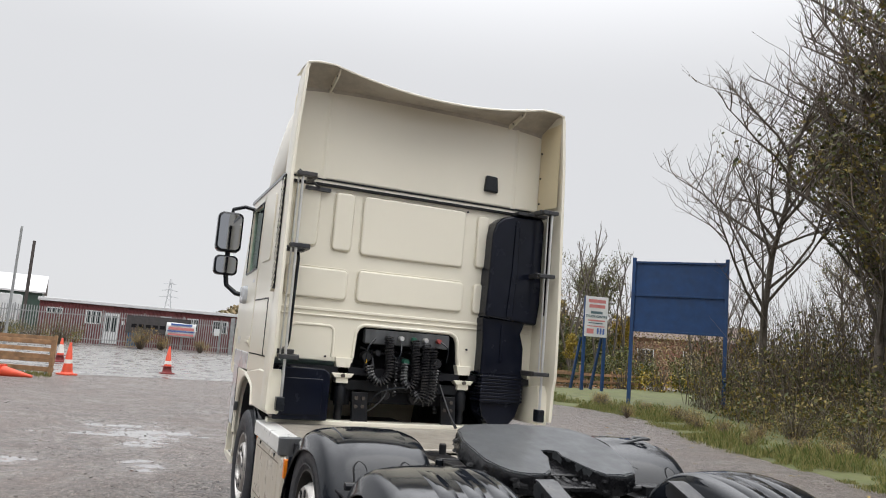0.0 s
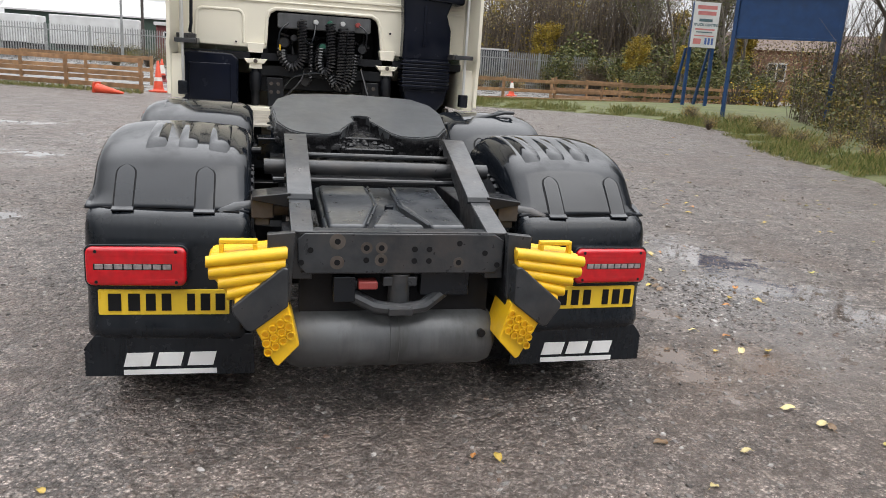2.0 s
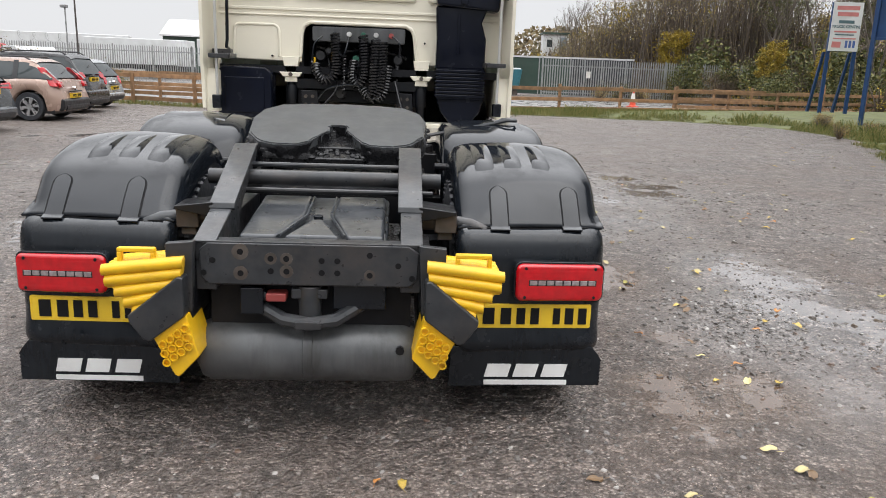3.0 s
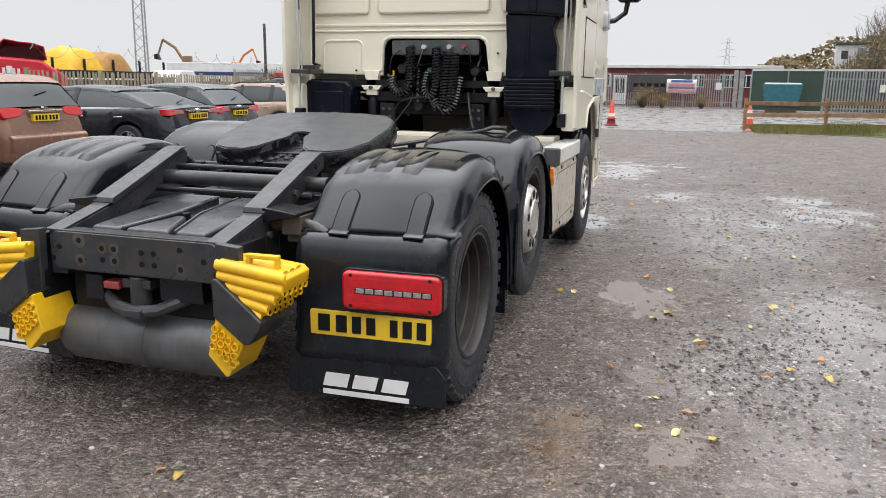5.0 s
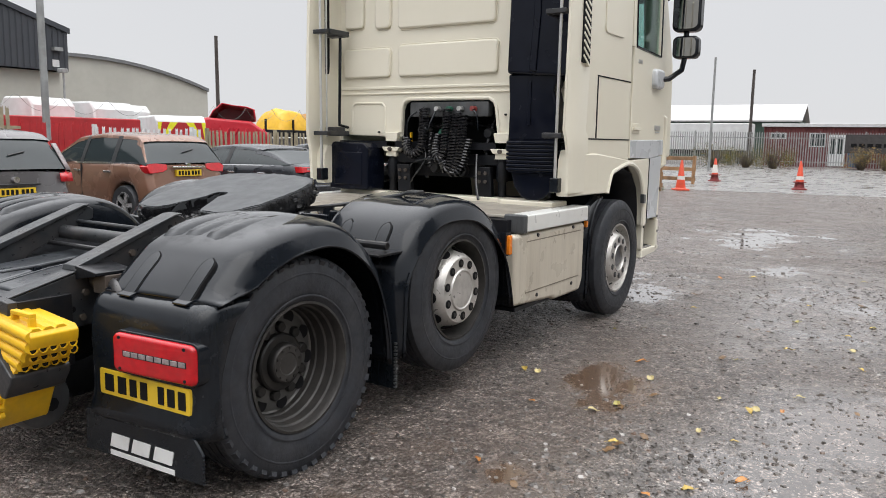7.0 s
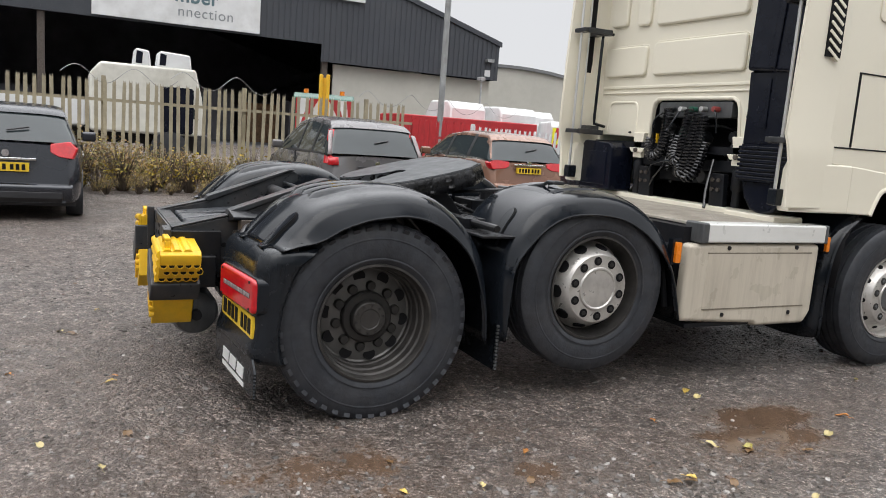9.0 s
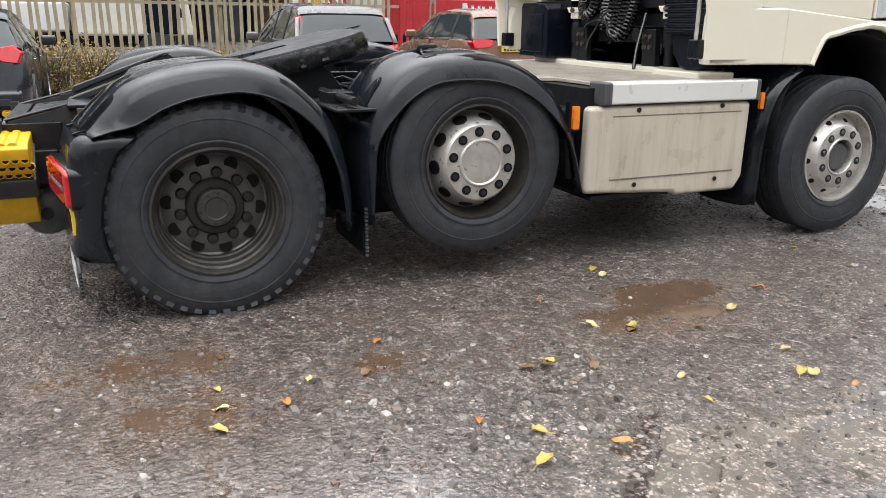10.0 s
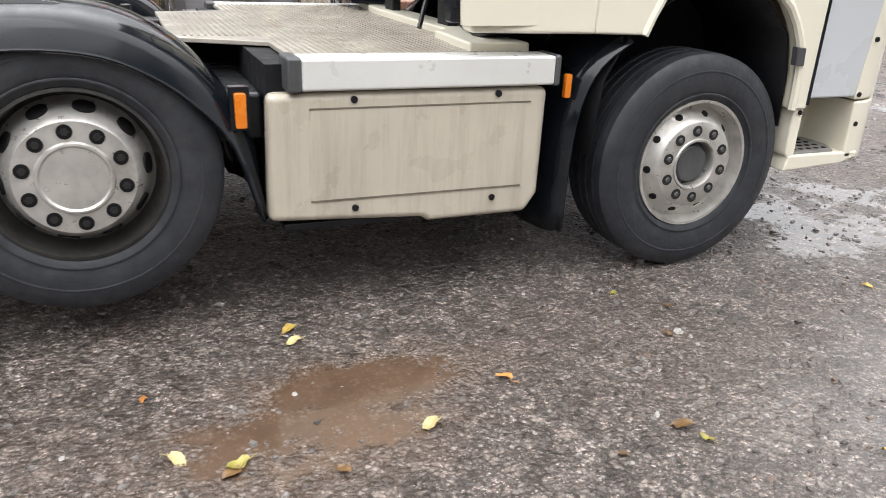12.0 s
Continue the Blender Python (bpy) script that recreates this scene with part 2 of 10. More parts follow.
TANK = mat("weathered_air_tank", (0.10, 0.104, 0.108), 0.4, metal=0.25, var=0.22, scale=7, dirt=(0.035, 0.033, 0.03), dirt_scale=1.4, dirt_amt=0.75, drips=True, bump=0.12, bscale=60)
GREASE = mat("greasy_steel_plate", (0.06, 0.064, 0.068), 0.5, metal=0.25, var=0.15, scale=5, dirt=(0.04, 0.042, 0.044), dirt_scale=6, dirt_amt=0.35, bump=0.25, bscale=22)
TAR = mat("black_grease", (0.007, 0.007, 0.008), 0.25, var=0.3, scale=12, bump=0.8, bscale=35)
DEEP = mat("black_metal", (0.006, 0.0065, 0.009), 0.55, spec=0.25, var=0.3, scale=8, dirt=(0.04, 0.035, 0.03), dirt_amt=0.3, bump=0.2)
YELLOW = mat("yellow_plastic", (0.80, 0.47, 0.012), 0.38, var=0.06, scale=8, dirt=(0.3, 0.2, 0.03), dirt_scale=7, dirt_amt=0.4)
PLATE_Y = mat("yellow_reflective_plate", (0.78, 0.52, 0.03), 0.35, var=0.04, scale=6, dirt=(0.3, 0.22, 0.05), dirt_scale=6, dirt_amt=0.3)
INK = mat("black_ink", (0.012, 0.012, 0.013), 0.6, spec=0.1)
WHITE = mat("white_paint", (0.72, 0.72, 0.71), 0.5, var=0.05, dirt=(0.35, 0.34, 0.32), dirt_scale=5, dirt_amt=0.4)
RED_LENS = mat("red_lens", (0.50, 0.004, 0.010), 0.1, var=0.15, scale=30, coat=0.5, dirt=(0.2, 0.02, 0.02), dirt_scale=8, dirt_amt=0.4)
CLEAR_LENS = mat("clear_lens", (0.26, 0.22, 0.22), 0.2, var=0.25, scale=60, coat=0.4)
ORANGE_LENS = mat("amber_lens", (0.75, 0.2, 0.01), 0.25, var=0.1, coat=0.3)
RED_PLASTIC = mat("red_plastic", (0.3, 0.05, 0.045), 0.45, dirt=(0.1, 0.05, 0.04), dirt_scale=12)
GREEN_PLASTIC = mat("green_plastic", (0.02, 0.11, 0.07), 0.4)
TREAD = mat("treadplate", (0.45, 0.415, 0.36), 0.42, metal=0.15, var=0.12, scale=9, dirt=(0.27, 0.23, 0.18), dirt_scale=5, dirt_amt=0.55, bump=0.1)
GLASS = bpy.data.materials.new("glass")
GLASS.use_nodes = True
_t = GLASS.node_tree
_t.nodes.remove(_t.nodes["Principled BSDF"])
_tr, _gl, _fr, _mx = (_t.nodes.new(k) for k in ("ShaderNodeBsdfTransparent", "ShaderNodeBsdfGlossy", "ShaderNodeValue", "ShaderNodeMixShader"))
_tr.inputs[0].default_value, _gl.inputs["Roughness"].default_value, _fr.outputs[0].default_value = (0.74, 0.88, 0.85, 1), 0.02, 0.13
_t.links.new(_fr.outputs[0], _mx.inputs[0])
_t.links.new(_tr.outputs[0], _mx.inputs[1])
_t.links.new(_gl.outputs[0], _mx.inputs[2])
_t.links.new(_mx.outputs[0], _t.nodes["Material Output"].inputs[0])
CAR_GLASS = mat("tinted_car_glass", (0.022, 0.03, 0.032), 0.05, var=0.2, scale=1.5, spec=0.6, rough_var=0.03)
MIRROR = mat("mirror_glass", (0.3, 0.31, 0.33), 0.03, metal=1.0, var=0.01, rough_var=0.01)


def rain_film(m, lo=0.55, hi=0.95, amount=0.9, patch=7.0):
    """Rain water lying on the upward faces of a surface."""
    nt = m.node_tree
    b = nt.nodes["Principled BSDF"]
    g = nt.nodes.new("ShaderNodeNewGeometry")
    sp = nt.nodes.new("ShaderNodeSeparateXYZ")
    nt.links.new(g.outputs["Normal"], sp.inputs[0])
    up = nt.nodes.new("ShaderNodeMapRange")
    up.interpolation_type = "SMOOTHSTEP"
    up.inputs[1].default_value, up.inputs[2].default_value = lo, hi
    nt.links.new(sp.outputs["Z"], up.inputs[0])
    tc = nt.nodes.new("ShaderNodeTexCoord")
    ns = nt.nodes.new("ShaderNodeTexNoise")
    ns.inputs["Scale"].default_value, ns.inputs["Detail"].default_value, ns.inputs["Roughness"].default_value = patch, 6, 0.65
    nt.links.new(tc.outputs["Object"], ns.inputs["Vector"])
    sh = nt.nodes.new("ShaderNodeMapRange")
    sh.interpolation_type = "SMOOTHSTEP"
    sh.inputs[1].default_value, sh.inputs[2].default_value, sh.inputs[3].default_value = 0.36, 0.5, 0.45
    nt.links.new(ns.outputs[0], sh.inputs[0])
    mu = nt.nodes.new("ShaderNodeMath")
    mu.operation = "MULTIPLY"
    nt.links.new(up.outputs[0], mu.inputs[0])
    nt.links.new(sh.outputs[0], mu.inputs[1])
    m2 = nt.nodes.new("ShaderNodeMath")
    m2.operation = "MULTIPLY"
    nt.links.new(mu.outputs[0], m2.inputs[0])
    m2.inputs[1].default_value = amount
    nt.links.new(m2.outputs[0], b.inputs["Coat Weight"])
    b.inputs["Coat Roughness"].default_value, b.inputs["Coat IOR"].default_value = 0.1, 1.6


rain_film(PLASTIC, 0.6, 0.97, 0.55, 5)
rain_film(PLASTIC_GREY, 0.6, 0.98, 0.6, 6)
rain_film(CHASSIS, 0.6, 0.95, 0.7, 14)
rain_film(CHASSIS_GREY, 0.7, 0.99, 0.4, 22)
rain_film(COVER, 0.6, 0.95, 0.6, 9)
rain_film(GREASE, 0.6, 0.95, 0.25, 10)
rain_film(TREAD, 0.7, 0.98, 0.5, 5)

# ---- the tractor unit ----
truck = thing("tractor_unit", "cream six-wheeled tractor unit with black wings on wet gravel", "truck")


def mirrored(m):
    b = Build()
    b.v = [(-x, y, z) for x, y, z in m.v]
    b.f = [list(f)[::-1] for f in m.f]
    return b


# wheels
def tyre(c, w, r=0.515, rim=0.292, lugs=0):
    """A tyre round the x axis: c its middle, w its width."""
    h = w / 2
    m = Build()
    prof = [(rim, -h * 0.78), (rim + 0.02, -h * 0.9), (rim + 0.09, -h), (r - 0.07, -h * 0.98), (r - 0.02, -h * 0.9), (r - 0.004, -h * 0.8)]
    for g in (-0.52, -0.17, 0.17, 0.52):
        prof += [(r, h * (g - 0.05)), (r - 0.014, h * (g - 0.035)), (r - 0.014, h * (g + 0.035)), (r, h * (g + 0.05))]
    prof += [(r - 0.004, h * 0.8), (r - 0.02, h * 0.9), (r - 0.07, h * 0.98), (rim + 0.09, h), (rim + 0.02, h * 0.9), (rim, h * 0.78)]
    m.lathe(prof, "x", c, 56)
    for ring in (rim + 0.035, r - 0.085):
        m.lathe([(ring, h * 0.99), (ring + 0.003, h * 1.0), (ring + 0.008, h * 1.0), (ring + 0.011, h * 0.99)], "x", c, 56)
    for i in range(lugs):
        a = 2 * math.pi * i / lugs
        for s in (-1, 1):
            b = Build().box(-0.027, 0.027, -0.0165, 0.0165, -0.022, 0.014)
            b.moved(Matrix.Translation(c) @ Matrix.Rotation(a, 4, "X") @ Matrix.Translation((s * h * 0.79, 0, r - 0.0225)) @ Matrix.Rotation(radians(s * 26), 4, "Y"))
            m.add(b.v, b.f)
    return m


def holes(m, c, x, r, n, ring, depth, turn=0.0):
    for i in range(n):
        a = 2 * math.pi * (i + turn) / n
        m.lathe([(0.0001, -depth), (r, -depth), (r, 0.0), (r * 0.8, 0.003), (r * 0.75, -depth * 0.7), (0.0001, -depth * 0.7)], "x", (x, c[1] + ring * math.cos(a), c[2] + ring * math.sin(a)), 12)
    return m


def wheel(side, y, z, style):
    """One wheel of the truck with its rim, hub and nuts. side 1 is the kerb side."""
    flip = (lambda q: q) if side > 0 else mirrored
    xo = 1.235 if style != "drive" else 1.225
    w = 0.30 if style != "steer" else 0.33
    c = (xo - w / 2, y, z)
    tm = tyre(c, w, 0.515 if style != "lift" else 0.497, lugs=46 if style == "drive" else 0)
    if style == "drive":
        t2 = tyre((c[0] - 0.34, y, z), w, lugs=46)
        tm.add(t2.v, t2.f)
    wh = part("wheel", flip(tm), RUBBER, truck, "worn black rubber tyre" if style != "drive" else "twin black lugged drive tyres")
    o = (0.0, y, z)
    if style == "drive":
        rim = Build().lathe([(0.305, xo - 0.03), (0.306, xo - 0.012), (0.294, xo - 0.010), (0.287, xo - 0.022), (0.285, xo - 0.06), (0.276, xo - 0.068), (0.274, xo - 0.11), (0.266, xo - 0.118), (0.263, xo - 0.165), (0.256, xo - 0.172), (0.254, xo - 0.20)], "x", o, 48)
        part("rim", flip(rim), RIM_DARK, wh, "dirty dark steel rim", smooth=30)
        disc = Build().lathe([(0.256, xo - 0.197), (0.245, xo - 0.204), (0.225, xo - 0.196), (0.19, xo - 0.185), (0.15, xo - 0.18), (0.10, xo - 0.18)], "x", o, 48)
        part("wheel_disc", flip(disc), RIM_GREY, wh, "mud-stained grey steel disc", smooth=50)
        hub = Build().lathe([(0.137, xo - 0.181), (0.136, xo - 0.15), (0.128, xo - 0.142), (0.098, xo - 0.14), (0.096, xo - 0.118), (0.088, xo - 0.108), (0.05, xo - 0.106), (0.046, xo - 0.111), (0.0001, xo - 0.11)], "x", o, 32)
        part("hub", flip(hub), HUB_DARK, wh, "oily black hub cap")
        part("hub_face", flip(Build().lathe([(0.09, xo - 0.109), (0.084, xo - 0.103), (0.055, xo - 0.102), (0.05, xo - 0.106), (0.0001, xo - 0.105)], "x", o, 28)), RIM_DARK, wh, "dull grey hub face")
        hh, rn = 0.214, 0.163
        for i in range(10):
            a = 2 * math.pi * (i + 0.8) / 10
            b = Build().cyl("x", (0, y + hh * math.cos(a), z + hh * math.sin(a)), 0.033, xo - 0.215, xo - 0.188, 16)
            part("hand_hole", flip(b), INK, wh)
            a = 2 * math.pi * (i + 0.3) / 10
            b = Build().lathe([(0.027, xo - 0.19), (0.027, xo - 0.165), (0.022, xo - 0.158), (0.0001, xo - 0.156)], "x", (0, y + rn * math.cos(a), z + rn * math.sin(a)), 10)
            part("wheel_nut", flip(b), HUB_DARK, wh)
            b = Build().cyl("x", (0, y + 0.074 * math.cos(a), z + 0.074 * math.sin(a)), 0.007, xo - 0.106, xo - 0.098, 6)
            part("hub_bolt", flip(b), HUB_DARK, wh)
    elif style == "lift":
        rim = Build().lathe([(0.262, xo - 0.125), (0.245, xo - 0.105), (0.222, xo - 0.04), (0.206, xo - 0.012), (0.196, xo - 0.002), (0.128, xo), (0.122, xo + 0.009), (0.115, xo + 0.010), (0.108, xo + 0.004), (0.04, xo + 0.006), (0.0001, xo + 0.006)], "x", o, 48)
        part("rim", flip(rim), RIM_ALU, wh, "weathered silver alloy rim", smooth=40)
        # Outer barrel in dark dirty steel, its colour also standing for the shadow.
        dark = Build().lathe([(0.303, xo - 0.03), (0.304, xo - 0.014), (0.292, xo - 0.012), (0.286, xo - 0.05), (0.28, xo - 0.10), (0.268, xo - 0.13), (0.255, xo - 0.135)], "x", o, 48)
        part("rim_edge", flip(dark), RIM_DARK, wh, "rusty inner rim edge with shadow in its colour")
        for i in range(10):
            a = 2 * math.pi * (i + 0.65) / 10
            ny, nz = y + 0.162 * math.cos(a), z + 0.162 * math.sin(a)
            part("nut_recess", flip(Build().cyl("x", (0, ny, nz), 0.0255, xo - 0.02, xo + 0.0025, 16)), INK, wh)
            b = Build().cyl("x", (0, ny, nz), 0.0135, xo - 0.01, xo + 0.006, 6)
            part("wheel_nut", flip(b), HUB_DARK, wh)
            a = 2 * math.pi * (i + 0.15) / 10
            hm = Build().lathe([(0.0001, 0.006), (0.037, 0.006), (0.037, -0.008)], "x", (0, 0, 0), 16)
            hm.moved(Matrix.Translation((xo - 0.072, y, z)) @ Matrix.Rotation(a, 4, "X") @ Matrix.Translation((0, 0.2335, 0)) @ Matrix.Rotation(radians(70), 4, "Z"))
            part("hand_hole", flip(hm), INK, wh)
    else:
        rim = Build().lathe([(0.303, xo - 0.03), (0.304, xo - 0.014), (0.290, xo - 0.014), (0.280, xo - 0.05), (0.272, xo - 0.075), (0.25, xo - 0.07), (0.222, xo - 0.035), (0.208, xo - 0.012), (0.2, xo - 0.006), (0.126, xo - 0.004), (0.122, xo + 0.003), (0.113, xo + 0.003), (0.109, xo - 0.004), (0.107, xo - 0.02), (0.106, xo - 0.075)], "x", o, 48)
        part("rim", flip(rim), RIM_ALU, wh, "polished silver alloy rim with an open centre", smooth=40)
        part("hub", flip(Build().lathe([(0.1065, xo - 0.07), (0.092, xo - 0.064), (0.088, xo - 0.03), (0.08, xo - 0.024), (0.03, xo - 0.022), (0.0001, xo - 0.022)], "x", o, 32)), TANK, wh, "grey recessed hub", smooth=30)
        for i in range(10):
            a = 2 * math.pi * (i + 0.65) / 10
            ny, nz = y + 0.162 * math.cos(a), z + 0.162 * math.sin(a)
            part("nut_recess", flip(Build().cyl("x", (0, ny, nz), 0.026, xo - 0.03, xo - 0.002, 18)), HUB_DARK, wh, "dark nut recess")
            b = Build().lathe([(0.0135, xo - 0.02), (0.0135, xo + 0.0), (0.010, xo + 0.004), (0.0001, xo + 0.004)], "x", (0, ny, nz), 6)
            part("wheel_nut", flip(b), TANK, wh)
            a = 2 * math.pi * (i + 0.15) / 10
            hm = Build().lathe([(0.0001, 0.004), (0.0175, 0.004), (0.0175, -0.012)], "x", (0, 0, 0), 16)
            hm.moved(Matrix.Translation((xo - 0.0525, y, z)) @ Matrix.Rotation(a, 4, "X") @ Matrix.Translation((0, 0.236, 0)) @ Matrix.Rotation(radians(51), 4, "Z"))
            part("hand_hole", flip(hm), INK, wh)
    return wh


for side in (1, -1):
    wheel(side, 0.625, 0.495, "drive")
    wheel(side, 1.96, 0.65, "lift")
    wheel(side, 4.605, 0.525, "steer")


# wings over the rear axles
def wing_shell(path, centre, x0=0.60, x1=1.25, lip=0.135):
    """A wing that follows path (y, z, depth of its outer lip) with rolled shoulders towards the wheel's centre."""
    rows = []
    for p in path:
        y, z = p[0], p[1]
        dp = p[2] if len(p) > 2 else lip
        d = Vector((centre[0] - y, centre[1] - z)).normalized()
        k = min(1.0, dp / 0.06)
        cross = [(x0, dp * 2.2), (x0 + 0.003, dp), (x0 + 0.006, 0.05 * k), (x0 + 0.03, 0.016 * k), (x0 + 0.075, 0.0), (x0 + 0.2, -0.010), ((x0 + x1) / 2, -0.014), (x1 - 0.2, -0.009), (x1 - 0.12, 0.0), (x1 - 0.07, 0.011 * k), (x1 - 0.035, 0.03 * k), (x1 - 0.012, min(dp, 0.06)), (x1, max(dp - 0.012, dp * 0.8)), (x1 + 0.004, max(dp - 0.006, dp * 0.9)), (x1 + 0.002, dp)]
        # the back of the wing sweeps forward towards its outer corner
        sweep = 0.09 * max(0.0, 1 - max(0.0, y - 0.1) / 0.4) if len(p) > 2 and y < 0.6 else 0.0
        rows.append([(x, y + d[0] * o + sweep * (x - 0.9) + (1.2 * sweep * max(0.0, x - 1.12)), z + d[1] * o) for x, o in cross])
    return Build().sheet(rows)


def smooth_path(pts, n):
    """Points along a rounded line through pts."""
    out = []
    P = [Vector(p) for p in pts]
    for i in range(len(P) - 1):
        a, b, c, d = P[max(i - 1, 0)], P[i], P[i + 1], P[min(i + 2, len(P) - 1)]
        for k in range(n):
            t = k / n
            out.append(0.5 * ((2 * b) + (c - a) * t + (2 * a - 5 * b + 4 * c - d) * t * t + (3 * b - a - 3 * c + d) * t ** 3))
    out.append(P[-1])
    return [tuple(p) for p in out]


REAR_WING = smooth_path([(0.07, 0.875, 0.01), (0.12, 0.93, 0.06), (0.165, 0.975, 0.10), (0.21, 1.017, 0.125), (0.26, 1.06, 0.14), (0.34, 1.10, 0.14), (0.44, 1.128, 0.135), (0.55, 1.15, 0.13), (0.67, 1.162, 0.128), (0.79, 1.16, 0.125), (0.93, 1.122, 0.12), (1.06, 1.032, 0.105), (1.175, 0.90, 0.09), (1.24, 0.74, 0.075), (1.275, 0.54, 0.055), (1.275, 0.36, 0.04)], 3)
LIFT_WING = smooth_path([(1.335, 0.36, 0.03), (1.325, 0.6, 0.05), (1.335, 0.79, 0.06), (1.395, 0.955, 0.10), (1.5, 1.09, 0.125), (1.66, 1.175, 0.13), (1.9, 1.2, 0.13), (2.12, 1.172, 0.13), (2.30, 1.085, 0.125), (2.44, 0.955, 0.11), (2.555, 0.75, 0.075), (2.61, 0.43, 0.035)], 3)


def strap(path, i0, i1, x, centre, half, off):
    """A moulded tongue with a round top that follows the sloped back of a wing."""
    rows, k = [], 12
    for j in range(k + 1):
        q = i0 + (i1 - i0) * j / k
        i = min(int(q), len(path) - 2)
        y = path[i][0] + (path[i + 1][0] - path[i][0]) * (q - i)
        z = path[i][1] + (path[i + 1][1] - path[i][1]) * (q - i)
        d = Vector((y - centre[0], z - centre[1])).normalized()
        w = half * (math.sqrt(max(0.02, 1 - ((j - k + 3) / 3.05) ** 2)) if j > k - 3 else 1.0)
        sw = 0.09 * max(0.0, 1 - max(0.0, y - 0.1) / 0.4) * (x - 0.9) if y < 0.6 else 0.0
        rows.append([(x + w * e, y + sw + d[0] * o, z + d[1] * o) for e, o in ((-1, 0.0), (-0.98, off), (0, off + 0.001), (0.98, off), (1, 0.0))])
    return Build().sheet(rows)


for s in (1, -1):
    flip = (lambda q: q) if s > 0 else mirrored
    w1 = part("rear_wing", flip(wing_shell(REAR_WING, (0.625, 0.5))), PLASTIC, truck, "wet black plastic wing", solid=0.012, smooth=50)
    for x in (0.735, 0.865, 0.995):
        rows = []
        for k in range(13):
            y = 0.285 + k * 0.042 + 0.05 * (x - 0.9)
            zt = np.interp(y, [p[0] for p in REAR_WING[:30]], [p[1] for p in REAR_WING[:30]]) + 0.008
            up = 0.024 * min(1, k / 0.7, (12 - k) / 9)
            rows.append([(x - 0.05, y, zt - 0.004), (x - 0.034, y, zt + up), (x + 0.034, y, zt + up), (x + 0.05, y, zt - 0.004)])
        part("rib", flip(Build().sheet(rows)), PLASTIC, w1, smooth=60)
    for x in (0.782, 1.102):
        part("clip_groove", flip(strap(REAR_WING, 0.1, 9.6, x, (0.625, 0.5), 0.0425, 0.0165)), INK, w1)
        part("clip", flip(strap(REAR_WING, 0.0, 9.4, x, (0.625, 0.5), 0.0355, 0.0195)), PLASTIC, w1)
        part("clip_tab", flip(Build().prism([(0.10, 0.897), (0.062, 0.889), (0.028, 0.878), (0.028, 0.87), (0.10, 0.87)], "x", x - 0.043, x + 0.043).moved(Matrix.Translation((0, 0.09 * (x - 0.9), 0)))), PLASTIC, w1, bevel=0.003)
    part("wing_seam", flip(Build().prism([(0.64, 0.03), (1.16, 0.08), (1.22, 0.12), (1.246, 0.2), (1.2, 0.22), (1.1, 0.16), (0.64, 0.12)], "z", 0.869, 0.88)), INK, w1)
    w2 = part("middle_wing", flip(wing_shell(LIFT_WING, (1.96, 0.65))), PLASTIC, truck, "wet black plastic wing", solid=0.012, smooth=50)
    for x in (0.79, 1.06):
        part("clip_groove", flip(strap(LIFT_WING, 7.5, 11.6, x, (1.96, 0.65), 0.0425, 0.0165)), INK, w2)
        part("clip", flip(strap(LIFT_WING, 7.2, 11.45, x, (1.96, 0.65), 0.0355, 0.0195)), PLASTIC, w2)
    for x in (0.78, 0.92, 1.06):
        pad = Build()
        rows = []
        for k in range(8):
            y = 1.60 + k * 0.06
            zt = np.interp(y, [p[0] for p in LIFT_WING[9:27]], [p[1] for p in LIFT_WING[9:27]])
            up = 0.017 * min(1, k / 1.2, (7 - k) / 1.2)
            rows.append([(x - 0.062, y, zt - 0.004), (x - 0.05, y, zt + up), (x + 0.05, y, zt + up), (x + 0.062, y, zt - 0.004)])
        part("rib", flip(pad.sheet(rows)), PLASTIC, w2)
    # stay between the two wings
    part("wing_stay", flip(Build().tube([(0.55, 1.30, 0.98), (1.18, 1.30, 0.98)], 0.022).box(0.62, 1.2, 1.20, 1.42, 0.93, 0.945).box(0.72, 0.9, 1.24, 1.38, 0.945, 1.0)), CHASSIS, truck, bevel=0.004)
    # bumper below the rear wing with lamp, plate and flap; all of it sweeps forward to the outside
    def swept(m, inner, slope, droop=0.0, at=0.6, mid=0.95):
        m.v = [(x, y + inner + slope * (abs(x) - at), z - droop * (abs(x) - mid)) for x, y, z in m.v]
        return flip(m)
    rows = []
    for z, yr, inset in ((0.315, -0.05, 0.02), (0.325, -0.095, 0.006), (0.345, -0.118, 0.0), (0.37, -0.13, 0.0), (0.395, -0.128, 0.0), (0.44, -0.112, 0.0), (0.50, -0.107, 0.0), (0.60, -0.110, 0.0), (0.74, -0.108, 0.0), (0.80, -0.098, 0.0), (0.842, -0.082, 0.004), (0.862, -0.062, 0.014), (0.874, -0.035, 0.034), (0.879, 0.0, 0.07), (0.879, 0.10, 0.14)):
        yf = float(np.interp(z, [0.32, 0.40, 0.5425, 0.681, 0.80, 0.865, 0.88], [0.02, 0.0, 0.0, 0.03, 0.09, 0.18, 0.2]))
        x0, x1, r = 0.60 + inset * 0.4, 1.252 - inset, 0.085
        ya = max(yr + r, 0.0)
        row = [(x0, ya + 0.10, z), (x0, yr + 0.05, z)] + [(x0 + 0.05 - 0.05 * math.cos(q), yr + 0.05 - 0.05 * math.sin(q), z) for q in (0.4, 0.8, 1.2, 1.57)]
        row += [(x1 - r + r * math.sin(q), yr + r - r * math.cos(q), z) for q in (0.0, 0.25, 0.5, 0.75, 1.0, 1.25, 1.57)]
